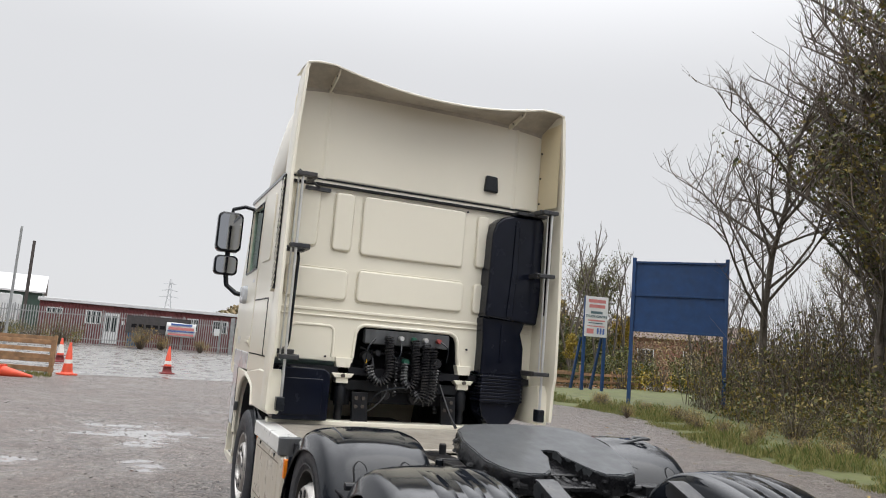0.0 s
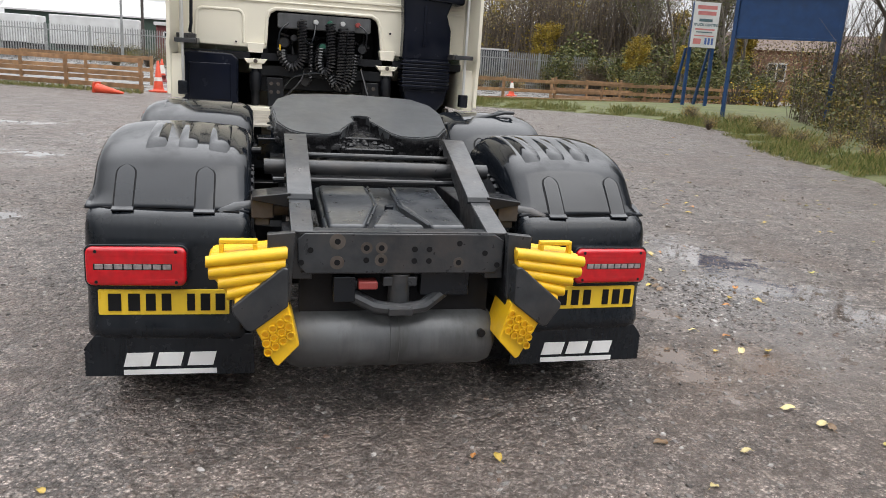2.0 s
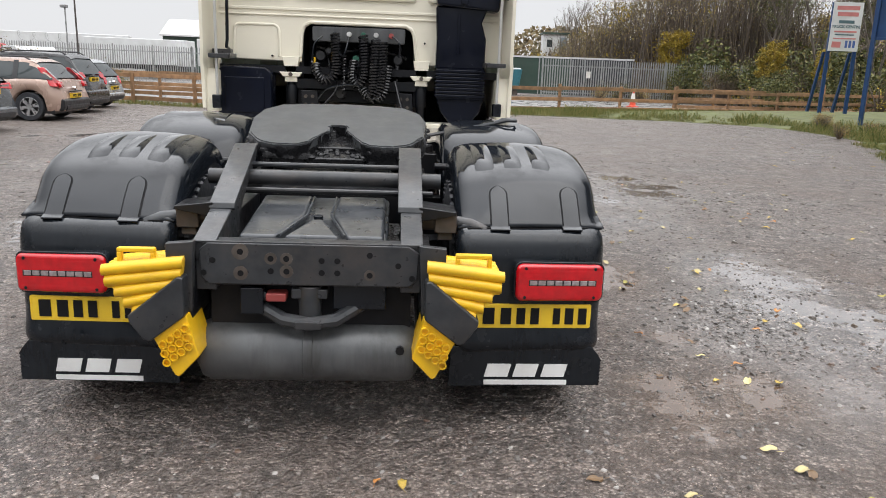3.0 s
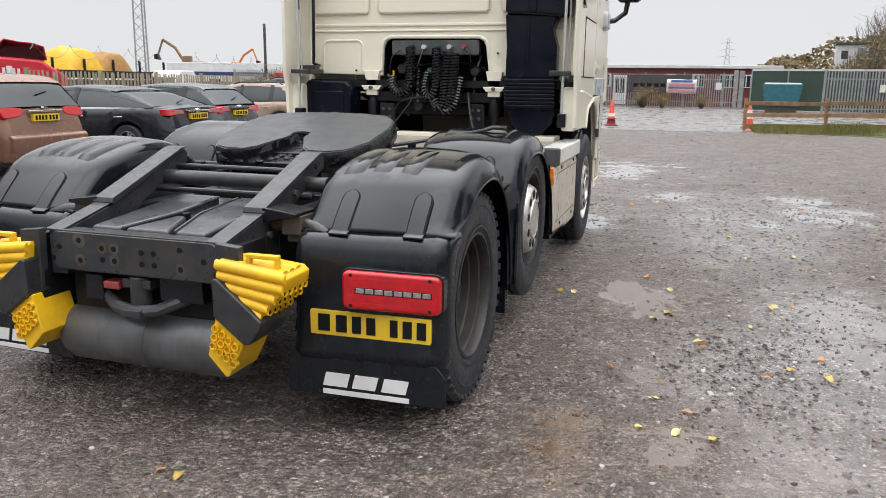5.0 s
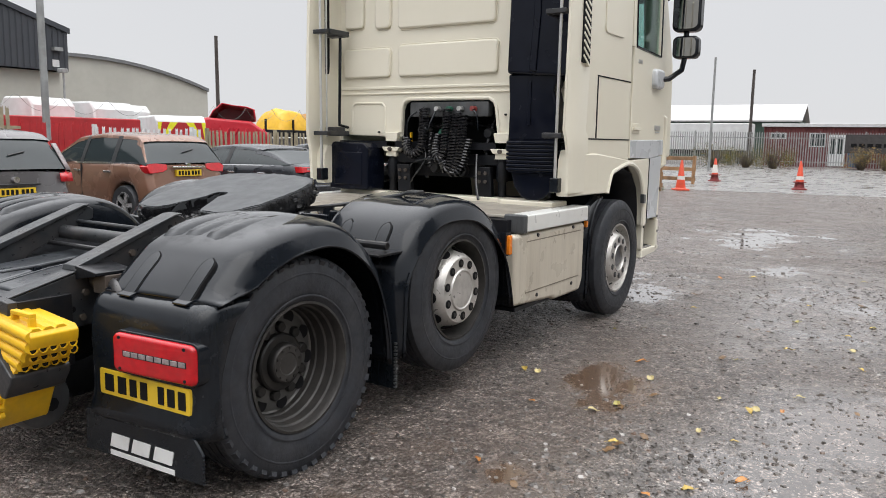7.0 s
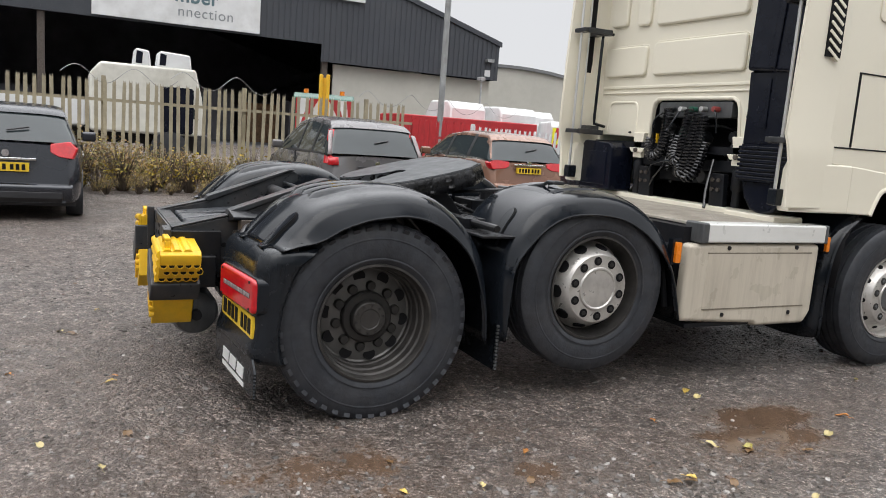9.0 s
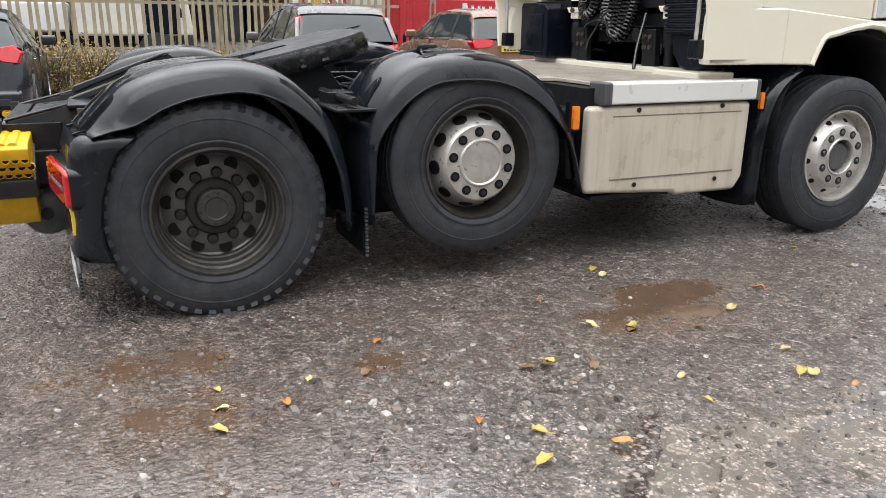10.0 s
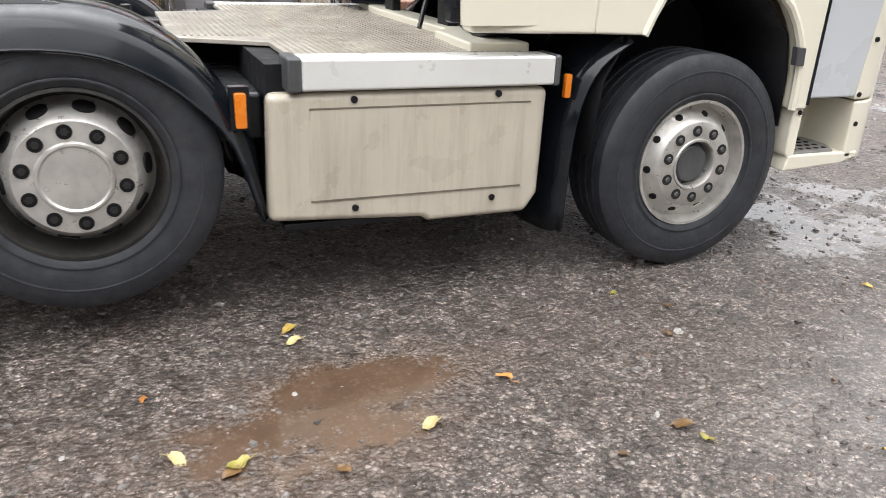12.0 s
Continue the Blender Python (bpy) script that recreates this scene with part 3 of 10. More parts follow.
        row += [(x1, max(yr + r, yf - 0.06), z), (x1 - 0.003, max(yr + r, yf - 0.015), z), (x1 - 0.02, max(yr + r, yf), z)]
        rows.append(row)
    bp = part("rear_bumper", swept(Build().sheet(rows), 0.073, 0.09), PLASTIC_GREY, truck, "streaked black plastic rear corner", solid=0.01, smooth=60)
    # Near-black fill that puts shade behind the bumper shell.
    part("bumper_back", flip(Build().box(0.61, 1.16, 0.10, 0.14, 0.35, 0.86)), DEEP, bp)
    part("bumper_ledge", swept(Build().prism([(-0.112, 0.385), (-0.112, 0.402), (-0.05, 0.42), (-0.05, 0.375)], "x", 0.64, 1.175), 0.073, 0.09), PLASTIC, bp, bevel=0.006)
    lamp = Build().prism(rounded(0.845, 1.243, 0.578, 0.742, 0.03, 6), "y", -0.138, -0.035)
    lp = part("tail_lamp", swept(lamp, 0.048, 0.215, 0.05, 0.835, 1.03), RED_LENS, truck, "red rear lamp cluster", bevel=0.018, segments=3)
    part("lamp_bezel", swept(Build().prism(rounded(0.838, 1.249, 0.570, 0.750, 0.035, 6), "y", -0.118, -0.03), 0.048, 0.215, 0.05, 0.835, 1.03), PLASTIC, lp, bevel=0.004)
    part("lamp_strip", swept(Build().box(0.90, 1.21, -0.1385, -0.13, 0.648, 0.676), 0.048, 0.215, 0.05, 0.835, 1.03), INK, lp, "dark strip behind the clear cells", bevel=0.002)
    for k in range(8):
        part("lamp_cell", swept(Build().box(0.905 + k * 0.038, 0.938 + k * 0.038, -0.1405, -0.13, 0.651, 0.673), 0.048, 0.215, 0.05, 0.835, 1.03), CLEAR_LENS, lp, bevel=0.003)
    for xx, zz in ((0.885, 0.725), (1.2, 0.725), (0.885, 0.598), (1.2, 0.598)):
        part("lamp_screw", swept(Build().cyl("y", (xx, 0, zz), 0.007, -0.1405, -0.13, 8), 0.048, 0.215, 0.05, 0.835, 1.03), INK, lp)
    for zz in (0.605, 0.71):
        part("lamp_band", swept(Build().box(0.86, 1.228, -0.1385, -0.13, zz - 0.008, zz + 0.008), 0.048, 0.215, 0.05, 0.835, 1.03), RED_LENS, lp, bevel=0.003)
    plate = part("number_plate", swept(Build().prism(rounded(0.68, 1.20, 0.447, 0.556, 0.008), "y", -0.122, -0.10), 0.075, 0.09, 0.02), PLATE_Y, truck, "yellow rear number plate", bevel=0.002)
    for k, wd in enumerate((0.074, 0.068, 0.056, 0.056, 0.046, 0.056, 0.056)):
        xx = 0.706 + (0.0, 0.079, 0.151, 0.213, 0.316, 0.368, 0.428)[k]
        if s < 0:
            xx = 1.88 - xx - wd
        part("plate_bar", swept(Build().box(xx + 0.14 * wd, xx + 0.82 * wd, -0.126, -0.12, 0.466, 0.539), 0.075, 0.09, 0.02), INK, plate)
    flap_pts = [(0.585, 0.36), (1.22, 0.36), (1.25, 0.325)] + [(1.266 - 0.005 * (k % 2), 0.30 - 0.0085 * k) for k in range(15)] + [(0.575, 0.176)]
    fl = part("mud_flap", swept(Build().prism(flap_pts, "y", -0.052, -0.04), 0.0, 0.09, 0.03, 0.574, 0.92), PLASTIC_GREY, truck, "black rubber mud flap with a white emblem", bevel=0.002)
    # emblem: plain white blocks and a bar below
    blocks = ([(0.0, 0), (0.04, 1), (0.32, 1), (0.28, 0)], [(0.34, 0), (0.38, 1), (0.65, 1), (0.61, 0)], [(0.68, 0), (0.72, 1), (1.0, 1), (0.96, 0)])
    ex, ew = 0.733, 0.377
    for bl in blocks:
        pts = [(ex + ew * (px if s > 0 else 1 - px), 0.222 + 0.06 * pz) for px, pz in bl]
        part("emblem_block", swept(Build().prism(pts, "y", -0.0555, -0.05), 0.0, 0.09, 0.03, 0.574, 0.92), WHITE, fl)
    part("emblem_bar", swept(Build().box(ex, ex + ew, -0.0555, -0.05, 0.185, 0.207), 0.0, 0.09, 0.03, 0.574, 0.92), WHITE, fl)
    # flaps behind the middle and front wheels
    part("mud_flap", flip(Build().prism([(0.66, 0.46), (1.2, 0.46), (1.21, 0.2), (0.66, 0.2)], "y", 1.33, 1.342)), PLASTIC_GREY, truck, "black ribbed mud flap")
    for k in range(13):
        part("flap_tooth", flip(Build().box(1.203, 1.218, 1.329, 1.343, 0.205 + 0.02 * k, 0.216 + 0.02 * k)), TANK, truck)
    part("front_wing", flip(wing_shell(smooth_path([(3.86, 0.24), (3.865, 0.6), (3.9, 0.85), (3.99, 1.02), (4.14, 1.13)], 3), (4.56, 0.525), 0.72, 1.22, 0.05)), PLASTIC, truck, "black plastic wing behind the steered wheel", solid=0.014, smooth=50)
    mk = part("side_marker", flip(Build().prism(rounded(2.495, 2.535, 0.80, 0.925, 0.008), "x", 1.235, 1.262)), ORANGE_LENS, truck, "amber side marker", bevel=0.004)
    part("marker_base", flip(Build().box(1.2, 1.24, 2.48, 2.55, 0.79, 0.945)), PLASTIC, mk)
    part("side_marker", flip(Build().prism(rounded(3.855, 3.885, 0.86, 0.96, 0.008), "x", 1.2, 1.225)), ORANGE_LENS, truck, "amber side marker", bevel=0.004)

# frame rails with their raised tails
RAMP = [(-0.265, 0.67), (-0.265, 0.86), (0.05, 0.935), (0.54, 1.135), (0.585, 1.145), (0.615, 1.125), (0.61, 1.075), (0.52, 1.04), (0.28, 0.93), (0.20, 0.88), (0.18, 0.695)]
for s in (1, -1):
    flip = (lambda q: q) if s > 0 else mirrored
    rail = part("frame_rail", flip(Build().box(0.36, 0.44, 0.15, 5.3, 0.60, 0.90)), CHASSIS, truck, "oily black frame rail", bevel=0.006)
    ramp = part("ramp", flip(Build().prism(RAMP, "x", 0.355, 0.435)), CHASSIS_GREY, truck, "worn grey steel lead-in ramp", bevel=0.006)
    part("ramp_plate", flip(Build().prism([(-0.275, 0.86), (0.045, 0.938), (0.045, 0.946), (-0.275, 0.868)], "x", 0.352, 0.44).prism([(0.03, 0.93), (0.55, 1.142), (0.585, 1.15), (0.585, 1.157), (0.545, 1.152), (0.025, 0.962), (0.015, 0.94)], "x", 0.340, 0.446)), CHASSIS_GREY, ramp, bevel=0.004)
    for y, z in ((-0.18, 0.81), (-0.06, 0.81), (0.06, 0.84), (0.12, 0.91), (-0.16, 0.73), (0.04, 0.73), (0.3, 0.99)):
        part("bolt", flip(Build().cyl("x", (0, y, z), 0.016, 0.43, 0.45, 6)), RUST, ramp)
    for y, z in ((0.0, 0.77), (0.52, 1.09), (0.2, 0.95)):
        part("bolt_hole", flip(Build().cyl("x", (0, y, z), 0.014, 0.43, 0.4365, 10)), INK, ramp)
    part("end_bracket", flip(Build().prism([(0.425, 0.875), (0.53, 0.865), (0.525, 0.615), (0.44, 0.60)], "y", -0.325, -0.285)), CHASSIS_GREY, truck, "grey steel end bracket", bevel=0.004)
    part("end_cheek", flip(Build().box(0.435, 0.47, -0.31, -0.02, 0.62, 0.85)), CHASSIS, truck, bevel=0.004)
    # tube bracket that carries the wing
    tb = part("wing_tube", flip(Build().tube([(0.44, 0.12, 0.89), (0.56, 0.11, 0.89)], 0.042, 14)), RUST, truck, "rusty wing tube with clamp")
    part("tube_clamp", flip(Build().box(0.50, 0.595, 0.06, 0.18, 0.845, 0.93).box(0.515, 0.58, 0.08, 0.15, 0.81, 0.845)), RUST, tb, bevel=0.006)
    part("tube_arm", flip(Build().tube([(0.58, 0.11, 0.885), (0.66, 0.08, 0.88), (0.71, 0.06, 0.86), (0.745, 0.07, 0.835)], 0.032, 12)), CHASSIS_GREY, tb)
    part("tube_strut", flip(Build().prism([(0.43, 0.965), (0.59, 0.945), (0.59, 0.93), (0.43, 0.90)], "y", 0.02, 0.20)), CHASSIS, tb, bevel=0.004)
    # rear axle hardware, after an added dark block closing the gap between wheels
    part("axle_link", flip(Build().box(0.5, 0.58, 0.95, 1.85, 0.26, 0.62)), DEEP, truck, bevel=0.01)
    part("spring_hanger", flip(Build().prism([(0.25, 0.35), (0.35, 0.62), (0.5, 0.66), (0.8, 0.62), (0.95, 0.4), (0.8, 0.3), (0.4, 0.28)], "x", 0.44, 0.52)), CHASSIS, truck, bevel=0.01)
    part("air_bellows", flip(Build().lathe([(0.05, 0.0), (0.12, 0.02), (0.135, 0.07), (0.115, 0.1), (0.135, 0.14), (0.12, 0.19), (0.05, 0.21)], "z", (0.48, 1.05, 0.55), 20)), RUBBER, truck, "black air spring bellows")

beam = part("rear_crossmember", Build().prism([(-0.415, 0.835), (-0.385, 0.862), (0.385, 0.862), (0.425, 0.835), (0.42, 0.73), (0.39, 0.70), (-0.38, 0.70), (-0.41, 0.73)], "y", -0.285, -0.265), CHASSIS_GREY, truck, "grey steel crossmember with rusty bolt holes", bevel=0.004)
part("crossmember_lip", Build().box(-0.41, 0.415, -0.275, -0.20, 0.856, 0.868).box(-0.40, 0.405, -0.275, -0.2, 0.695, 0.705), CHASSIS_GREY, beam, bevel=0.003)
for x, z in ((-0.26, 0.83), (-0.365, 0.795), (-0.26, 0.745), (-0.145, 0.805), (-0.085, 0.805), (-0.145, 0.755), (-0.085, 0.755), (0.05, 0.80), (0.11, 0.80), (0.05, 0.752), (0.11, 0.752), (0.235, 0.825), (0.235, 0.745), (0.345, 0.785), (-0.4, 0.745), (0.4, 0.735)):
    part("bolt_hole", Build().cyl("y", (x, 0, z), 0.012, -0.2875, -0.28, 12), INK, beam)
for x, z, r in ((-0.26, 0.83, 0.032), (-0.26, 0.745, 0.028), (-0.145, 0.805, 0.024), (-0.085, 0.805, 0.024), (-0.085, 0.755, 0.026), (0.235, 0.745, 0.022)):
    part("rust_ring", Build().cyl("y", (x, 0, z), r, -0.2862, -0.28, 16), RUST, beam)
part("cross_tube", Build().tube([(-0.54, 0.44, 1.015), (0.54, 0.44, 1.015)], 0.037, 16), CHASSIS_GREY, truck, "grey steel cross tube")
part("cross_tube", Build().tube([(-0.36, 0.52, 1.065), (0.36, 0.52, 1.065)], 0.012, 10), CHASSIS_GREY, truck)
part("cross_tube", Build().tube([(-0.5, 0.36, 0.965), (0.5, 0.36, 0.965)], 0.014, 10), CHASSIS, truck)
# plastic cover between the tails
def sloped(m):
    m.v = [(x, y, z + 0.09 * (y + 0.18)) for x, y, z in m.v]
    return m


cov = part("frame_cover", sloped(Build().prism(rounded(-0.30, 0.30, -0.20, 0.56, 0.04), "z", 0.75, 0.84)), COVER, truck, "wet black moulded cover", bevel=0.015, segments=3)
for pts in ([(-0.285, -0.185), (-0.285, 0.45), (-0.06, 0.45), (-0.06, 0.12), (-0.14, -0.185)], [(0.285, -0.185), (0.285, 0.45), (0.06, 0.45), (0.06, 0.12), (0.14, -0.185)], [(-0.11, -0.185), (-0.025, 0.06), (0.025, 0.06), (0.11, -0.185)]):
    part("cover_panel", sloped(Build().prism(pts, "z", 0.83, 0.876)), COVER, cov, bevel=0.016, segments=3)
for q in (1, -1):
    part("cover_edge", sloped(Build().tube([(q * 0.13, -0.17, 0.872), (q * 0.052, 0.12, 0.872), (q * 0.052, 0.43, 0.872)], 0.006, 6)), COVER, cov)
part("cover_stud", sloped(Build().cyl("z", (0, 0.09, 0), 0.02, 0.83, 0.88, 12)), PLASTIC, cov)
# air tank, hitch and hoses below the crossmember
tank = part("air_tank", Build().lathe([(0.0001, -0.455), (0.07, -0.45), (0.115, -0.425), (0.13, -0.385), (0.13, -0.02), (0.133, -0.018), (0.133, 0.018), (0.13, 0.02), (0.13, 0.385), (0.115, 0.425), (0.07, 0.45), (0.0001, 0.455)], "x", (-0.01, -0.14, 0.385), 36), TANK, truck, "dull grey cylindrical air tank")
part("tank_boss", Build().cyl("y", (0.36, -0.14, 0.43), 0.018, -0.135, -0.115, 8), CHASSIS, tank)
part("tank_drain", Build().cyl("x", (0, -0.14, 0.385), 0.03, 0.44, 0.48, 8), CHASSIS, tank)
part("tow_pin", Build().cyl("z", (0, -0.24, 0), 0.045, 0.55, 0.69, 14).box(-0.07, 0.07, -0.27, -0.1, 0.64, 0.68), CHASSIS_GREY, truck, "grey steel towing pin", bevel=0.005)
part("towing_jaw", Build().tube([(-0.22, -0.2, 0.60), (-0.1, -0.27, 0.555), (0.0, -0.29, 0.545), (0.1, -0.27, 0.555), (0.2, -0.2, 0.60)], 0.028, 10).box(-0.05, 0.05, -0.32, -0.26, 0.53, 0.56), CHASSIS_GREY, truck, "curved steel tow bar", bevel=0.003)
part("coupling", Build().box(-0.17, -0.09, -0.27, -0.2, 0.625, 0.66), RED_PLASTIC, truck, "faded red air coupling", bevel=0.008)
part("valve", Build().box(-0.27, -0.18, -0.26, -0.16, 0.57, 0.68).cyl("x", (0, -0.22, 0.64), 0.03, -0.2, -0.17, 10), PLASTIC, truck, bevel=0.006)
part("valve", Build().box(0.09, 0.3, -0.24, -0.12, 0.59, 0.69), PLASTIC, truck, bevel=0.006)
# Near-black fill panel added for the dark gap behind the hitch.
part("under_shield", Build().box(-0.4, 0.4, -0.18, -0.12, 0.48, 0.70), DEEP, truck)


# wheel chocks in their holders
def chock(s):
    flip = (lambda q: q) if s > 0 else mirrored
    upper = [(0.455, 0.812), (0.725, 0.785), (0.748, 0.765), (0.742, 0.725), (0.648, 0.612), (0.60, 0.63), (0.465, 0.74)]
    c = part("wheel_chock", flip(Build().prism(upper, "y", -0.362, -0.16)), YELLOW, truck, "yellow plastic wheel chock in a steel holder", bevel=0.006)
    # rounded ribs that run across the ramp of the chock
    for xa, xb, z in ((0.455, 0.752, 0.79), (0.462, 0.742, 0.748), (0.49, 0.708, 0.706), (0.535, 0.676, 0.664), (0.585, 0.648, 0.628)):
        rb = Build()
        rows = []
        for q in np.linspace(-1.25, 1.25, 7):
            rows.append([(x, -0.352 - 0.027 * math.cos(q), z + 0.012 - 0.034 * (x - xa) / (xb - xa) + 0.0235 * math.sin(q)) for x in (xa, (xa + xb) / 2, xb)])
        rb.sheet(rows)
        for x in (xa, xb):
            k0 = 0 if x == xa else 2
            rb.add([r[k0] for r in rows], [tuple(range(7))])
        part("roll", flip(rb), YELLOW, c, smooth=60)
    for y in (-0.325, -0.275, -0.225):
        part("top_rib", flip(Build().prism([(y - 0.024, -0.004), (y - 0.012, 0.008), (y + 0.012, 0.008), (y + 0.024, -0.004)], "x", 0.46, 0.735).moved(Matrix.Translation((0, 0, 0.858)) @ Matrix.Rotation(radians(5.7), 4, "Y"))), YELLOW, c)
    hd = Build()
    for bx in ((0.565, 0.705, 0.83, 0.848), (0.565, 0.583, 0.79, 0.832), (0.688, 0.705, 0.78, 0.832)):
        hd.box(bx[0], bx[1], -0.335, -0.305, bx[2], bx[3])
    part("chock_handle", flip(hd), YELLOW, c, bevel=0.005)
    # open ends of the tubes along its sloped underside
    for i in range(5):
        for j in range(3):
            o = (0.735 - j * 0.033, -0.342 + i * 0.04 + 0.02 * (j % 2), 0.712 - j * 0.04)
            part("tube_end", flip(Build().lathe([(0.0185, -0.03), (0.0185, 0.004), (0.0155, 0.004), (0.0155, -0.02), (0.0001, -0.02)], "x", o, 8)), YELLOW, c)
            part("tube_bore", flip(Build().cyl("x", o, 0.0152, -0.021, -0.004, 8)), INK, c)
    low = [(0.575, 0.51), (0.50, 0.36), (0.485, 0.35), (0.405, 0.435), (0.448, 0.60), (0.50, 0.57)]
    d = part("chock_tip", flip(Build().prism(low, "y", -0.375, -0.17)), YELLOW, c, bevel=0.006)
    for i in range(4):
        for j in range(3):
            o = (0.452 + i * 0.028 + j * -0.006, 0.0, 0.552 - j * 0.036 - i * 0.022)
            part("tube_end", flip(Build().lathe([(0.0165, 0.012), (0.0165, -0.012), (0.0125, -0.012), (0.0125, 0.006), (0.0001, 0.006)], "y", (o[0], -0.377, o[2]), 10)), YELLOW, d)
    h = part("chock_holder", flip(Build().prism([(0.45, 0.75), (0.47, 0.755), (0.66, 0.60), (0.655, 0.575), (0.605, 0.505), (0.58, 0.50), (0.45, 0.60)], "y", -0.395, -0.15)), CHASSIS_GREY, truck, "scuffed black steel chock holder", bevel=0.008)
    part("holder_arm", flip(Build().box(0.44, 0.52, -0.32, -0.05, 0.55, 0.72)), CHASSIS, h, bevel=0.006)
    return c


chock(1)
chock(-1)

# fifth wheel
FW = Matrix.Translation((0, 1.27, 1.19)) @ Matrix.Rotation(radians(13.5), 4, "X")
half = [(0.035, -0.04), (0.05, -0.07), (0.045, -0.13), (0.09, -0.22), (0.14, -0.33), (0.19, -0.375), (0.31, -0.385), (0.40, -0.34), (0.475, -0.2), (0.495, 0.08), (0.46, 0.24), (0.37, 0.35), (0.2, 0.385), (0.0, 0.395)]
outline = half + [(-x, y) for x, y in half[-2::-1]] + [(0.0, -0.03)]
right_half = [(0.0, -0.03)] + half
fw = part("fifth_wheel", Build().prism(right_half, "z", -0.02, 0.022).prism([(-x, y) for x, y in right_half[::-1]], "z", -0.02, 0.022).moved(FW), GREASE, truck, "greasy dark steel fifth wheel plate", smooth=0)
part("plate_edge", Build().prism([(x * 1.006, y * 1.006) for x, y in outline], "z", -0.085, -0.018).moved(FW), TAR, fw, "edge caked in black grease", bevel=0.012)
for s in (1, -1):
    flip = (lambda q: q) if s > 0 else mirrored
    part("pedestal", flip(Build().prism([(1.06, 0.93), (1.50, 0.93), (1.40, 1.06), (1.33, 1.13), (1.21, 1.13), (1.14, 1.06)], "x", 0.30, 0.42)), CHASSIS, truck, "black steel pedestal", bevel=0.008)
# crust of dried grease with a ragged edge on each half of the plate, and caked flanks
for s in (1, -1):
    ring = []
    loop = right_half if s > 0 else [(-x, y) for x, y in right_half[::-1]]
    for q in range(len(loop)):
        a, b = Vector((*loop[q], 0)), Vector((*loop[(q + 1) % len(loop)], 0))
        cut = max(2, int((b - a).length / 0.022))
        for f in range(cut):
            p = a.lerp(b, f / cut)
            k = 1 - 0.035 - 0.03 * noise.noise(p * 22 + Vector((0, 0, 3)))
            mx, my = s * 0.25, 0.02
            if abs(p.x) < 0.02:
                k = 1.0
            ring.append((mx + (p.x - mx) * k, my + (p.y - my) * k))
    part("grease_crust", Build().prism(ring, "z", 0.021, 0.0265).moved(FW), GREASE, fw, smooth=0)
flank = []
for q in range(len(outline)):
    a, b = Vector((*outline[q], 0)), Vector((*outline[(q + 1) % len(outline)], 0))
    cut = max(1, int((b - a).length / 0.016))
    for f in range(cut):
        p = a.lerp(b, f / cut)
        flank.append([(p.x * (1.0 + e + 0.011 * noise.noise(Vector((p.x * 30, p.y * 30, z * 50)))), p.y * (1.0 + e + 0.011 * noise.noise(Vector((p.x * 30, p.y * 30, z * 50 + 7)))), z) for z, e in ((-0.092, 0.0), (-0.07, 0.018), (-0.045, 0.022), (-0.02, 0.016), (0.006, 0.010), (0.0235, -0.012))])
flank.append(flank[0])
part("caked_grease", Build().sheet(flank).moved(FW), TAR, fw, "ragged black grease on the flanks", smooth=70)
part("lock_jaw", Build().box(-0.15, 0.15, -0.24, 0.14, -0.13, -0.035).prism([(-0.05, -0.06), (0.05, -0.06), (0.16, -0.36), (-0.16, -0.36)], "z", -0.085, -0.055).moved(FW), TAR, fw, bevel=0.01)
for k in range(70):
    # grease squeezed out along the rim of the plate
    q = outline[rnd.randrange(len(outline))]
    w = outline[(outline.index(q) + 1) % len(outline)]
    f = rnd.random()
    px, py = q[0] + (w[0] - q[0]) * f, q[1] + (w[1] - q[1]) * f
    e = rnd.uniform(0.012, 0.03)
    part("grease_lump", Build().lathe([(0.0001, -0.4 * e), (e, -0.2 * e), (e * 0.8, 0.3 * e), (0.0001, 0.5 * e)], "z", (px, py, rnd.uniform(-0.07, -0.01)), 7, rnd.uniform(0.8, 1.8)).moved(FW), TAR, fw)
for k in range(26):
    a = rnd.uniform(-0.16, 0.16)
    b = Build().lathe([(0.0001, 0), (0.02, 0.004), (0.012, 0.012), (0.0001, 0.014)], "z", (a, -0.33 + rnd.uniform(0, 0.2) + abs(a) * -0.2, -0.055), 6)
    part("grease_lump", b.moved(FW), TAR, fw)
part("release_handle", Build().tube([(0.3, 1.45, 1.10), (0.62, 1.66, 1.15), (0.95, 1.72, 1.215), (1.02, 1.70, 1.235), (1.08, 1.70, 1.235), (1.08, 1.76, 1.235), (1.0, 1.77, 1.235), (0.96, 1.74, 1.22)], 0.011, 8), CHASSIS_GREY, truck, "bent grey steel release handle")
part("mounting_plate", Build().box(-0.5, 0.5, 0.85, 1.75, 0.895, 0.93), CHASSIS, truck, bevel=0.004)
part("cross_beam", Build().box(-0.36, 0.36, 0.72, 0.85, 0.75, 0.92), CHASSIS, truck, bevel=0.006)
part("cross_beam", Build().box(-0.36, 0.36, 1.85, 2.0, 0.7, 0.92), CHASSIS, truck, bevel=0.006)
part("axle_casing", Build().lathe([(0.09, -0.9), (0.09, -0.3), (0.22, -0.1), (0.24, 0.0), (0.22, 0.1), (0.09, 0.3), (0.09, 0.9)], "x", (0, 0.62, 0.5), 20), CHASSIS, truck, "oily black drive axle")
part("axle_beam", Build().box(-1.0, 1.0, 1.9, 2.01, 0.58, 0.7), CHASSIS, truck, bevel=0.01)
part("axle_beam", Build().box(-1.0, 1.0, 4.5, 4.62, 0.46, 0.58), CHASSIS, truck, bevel=0.01)
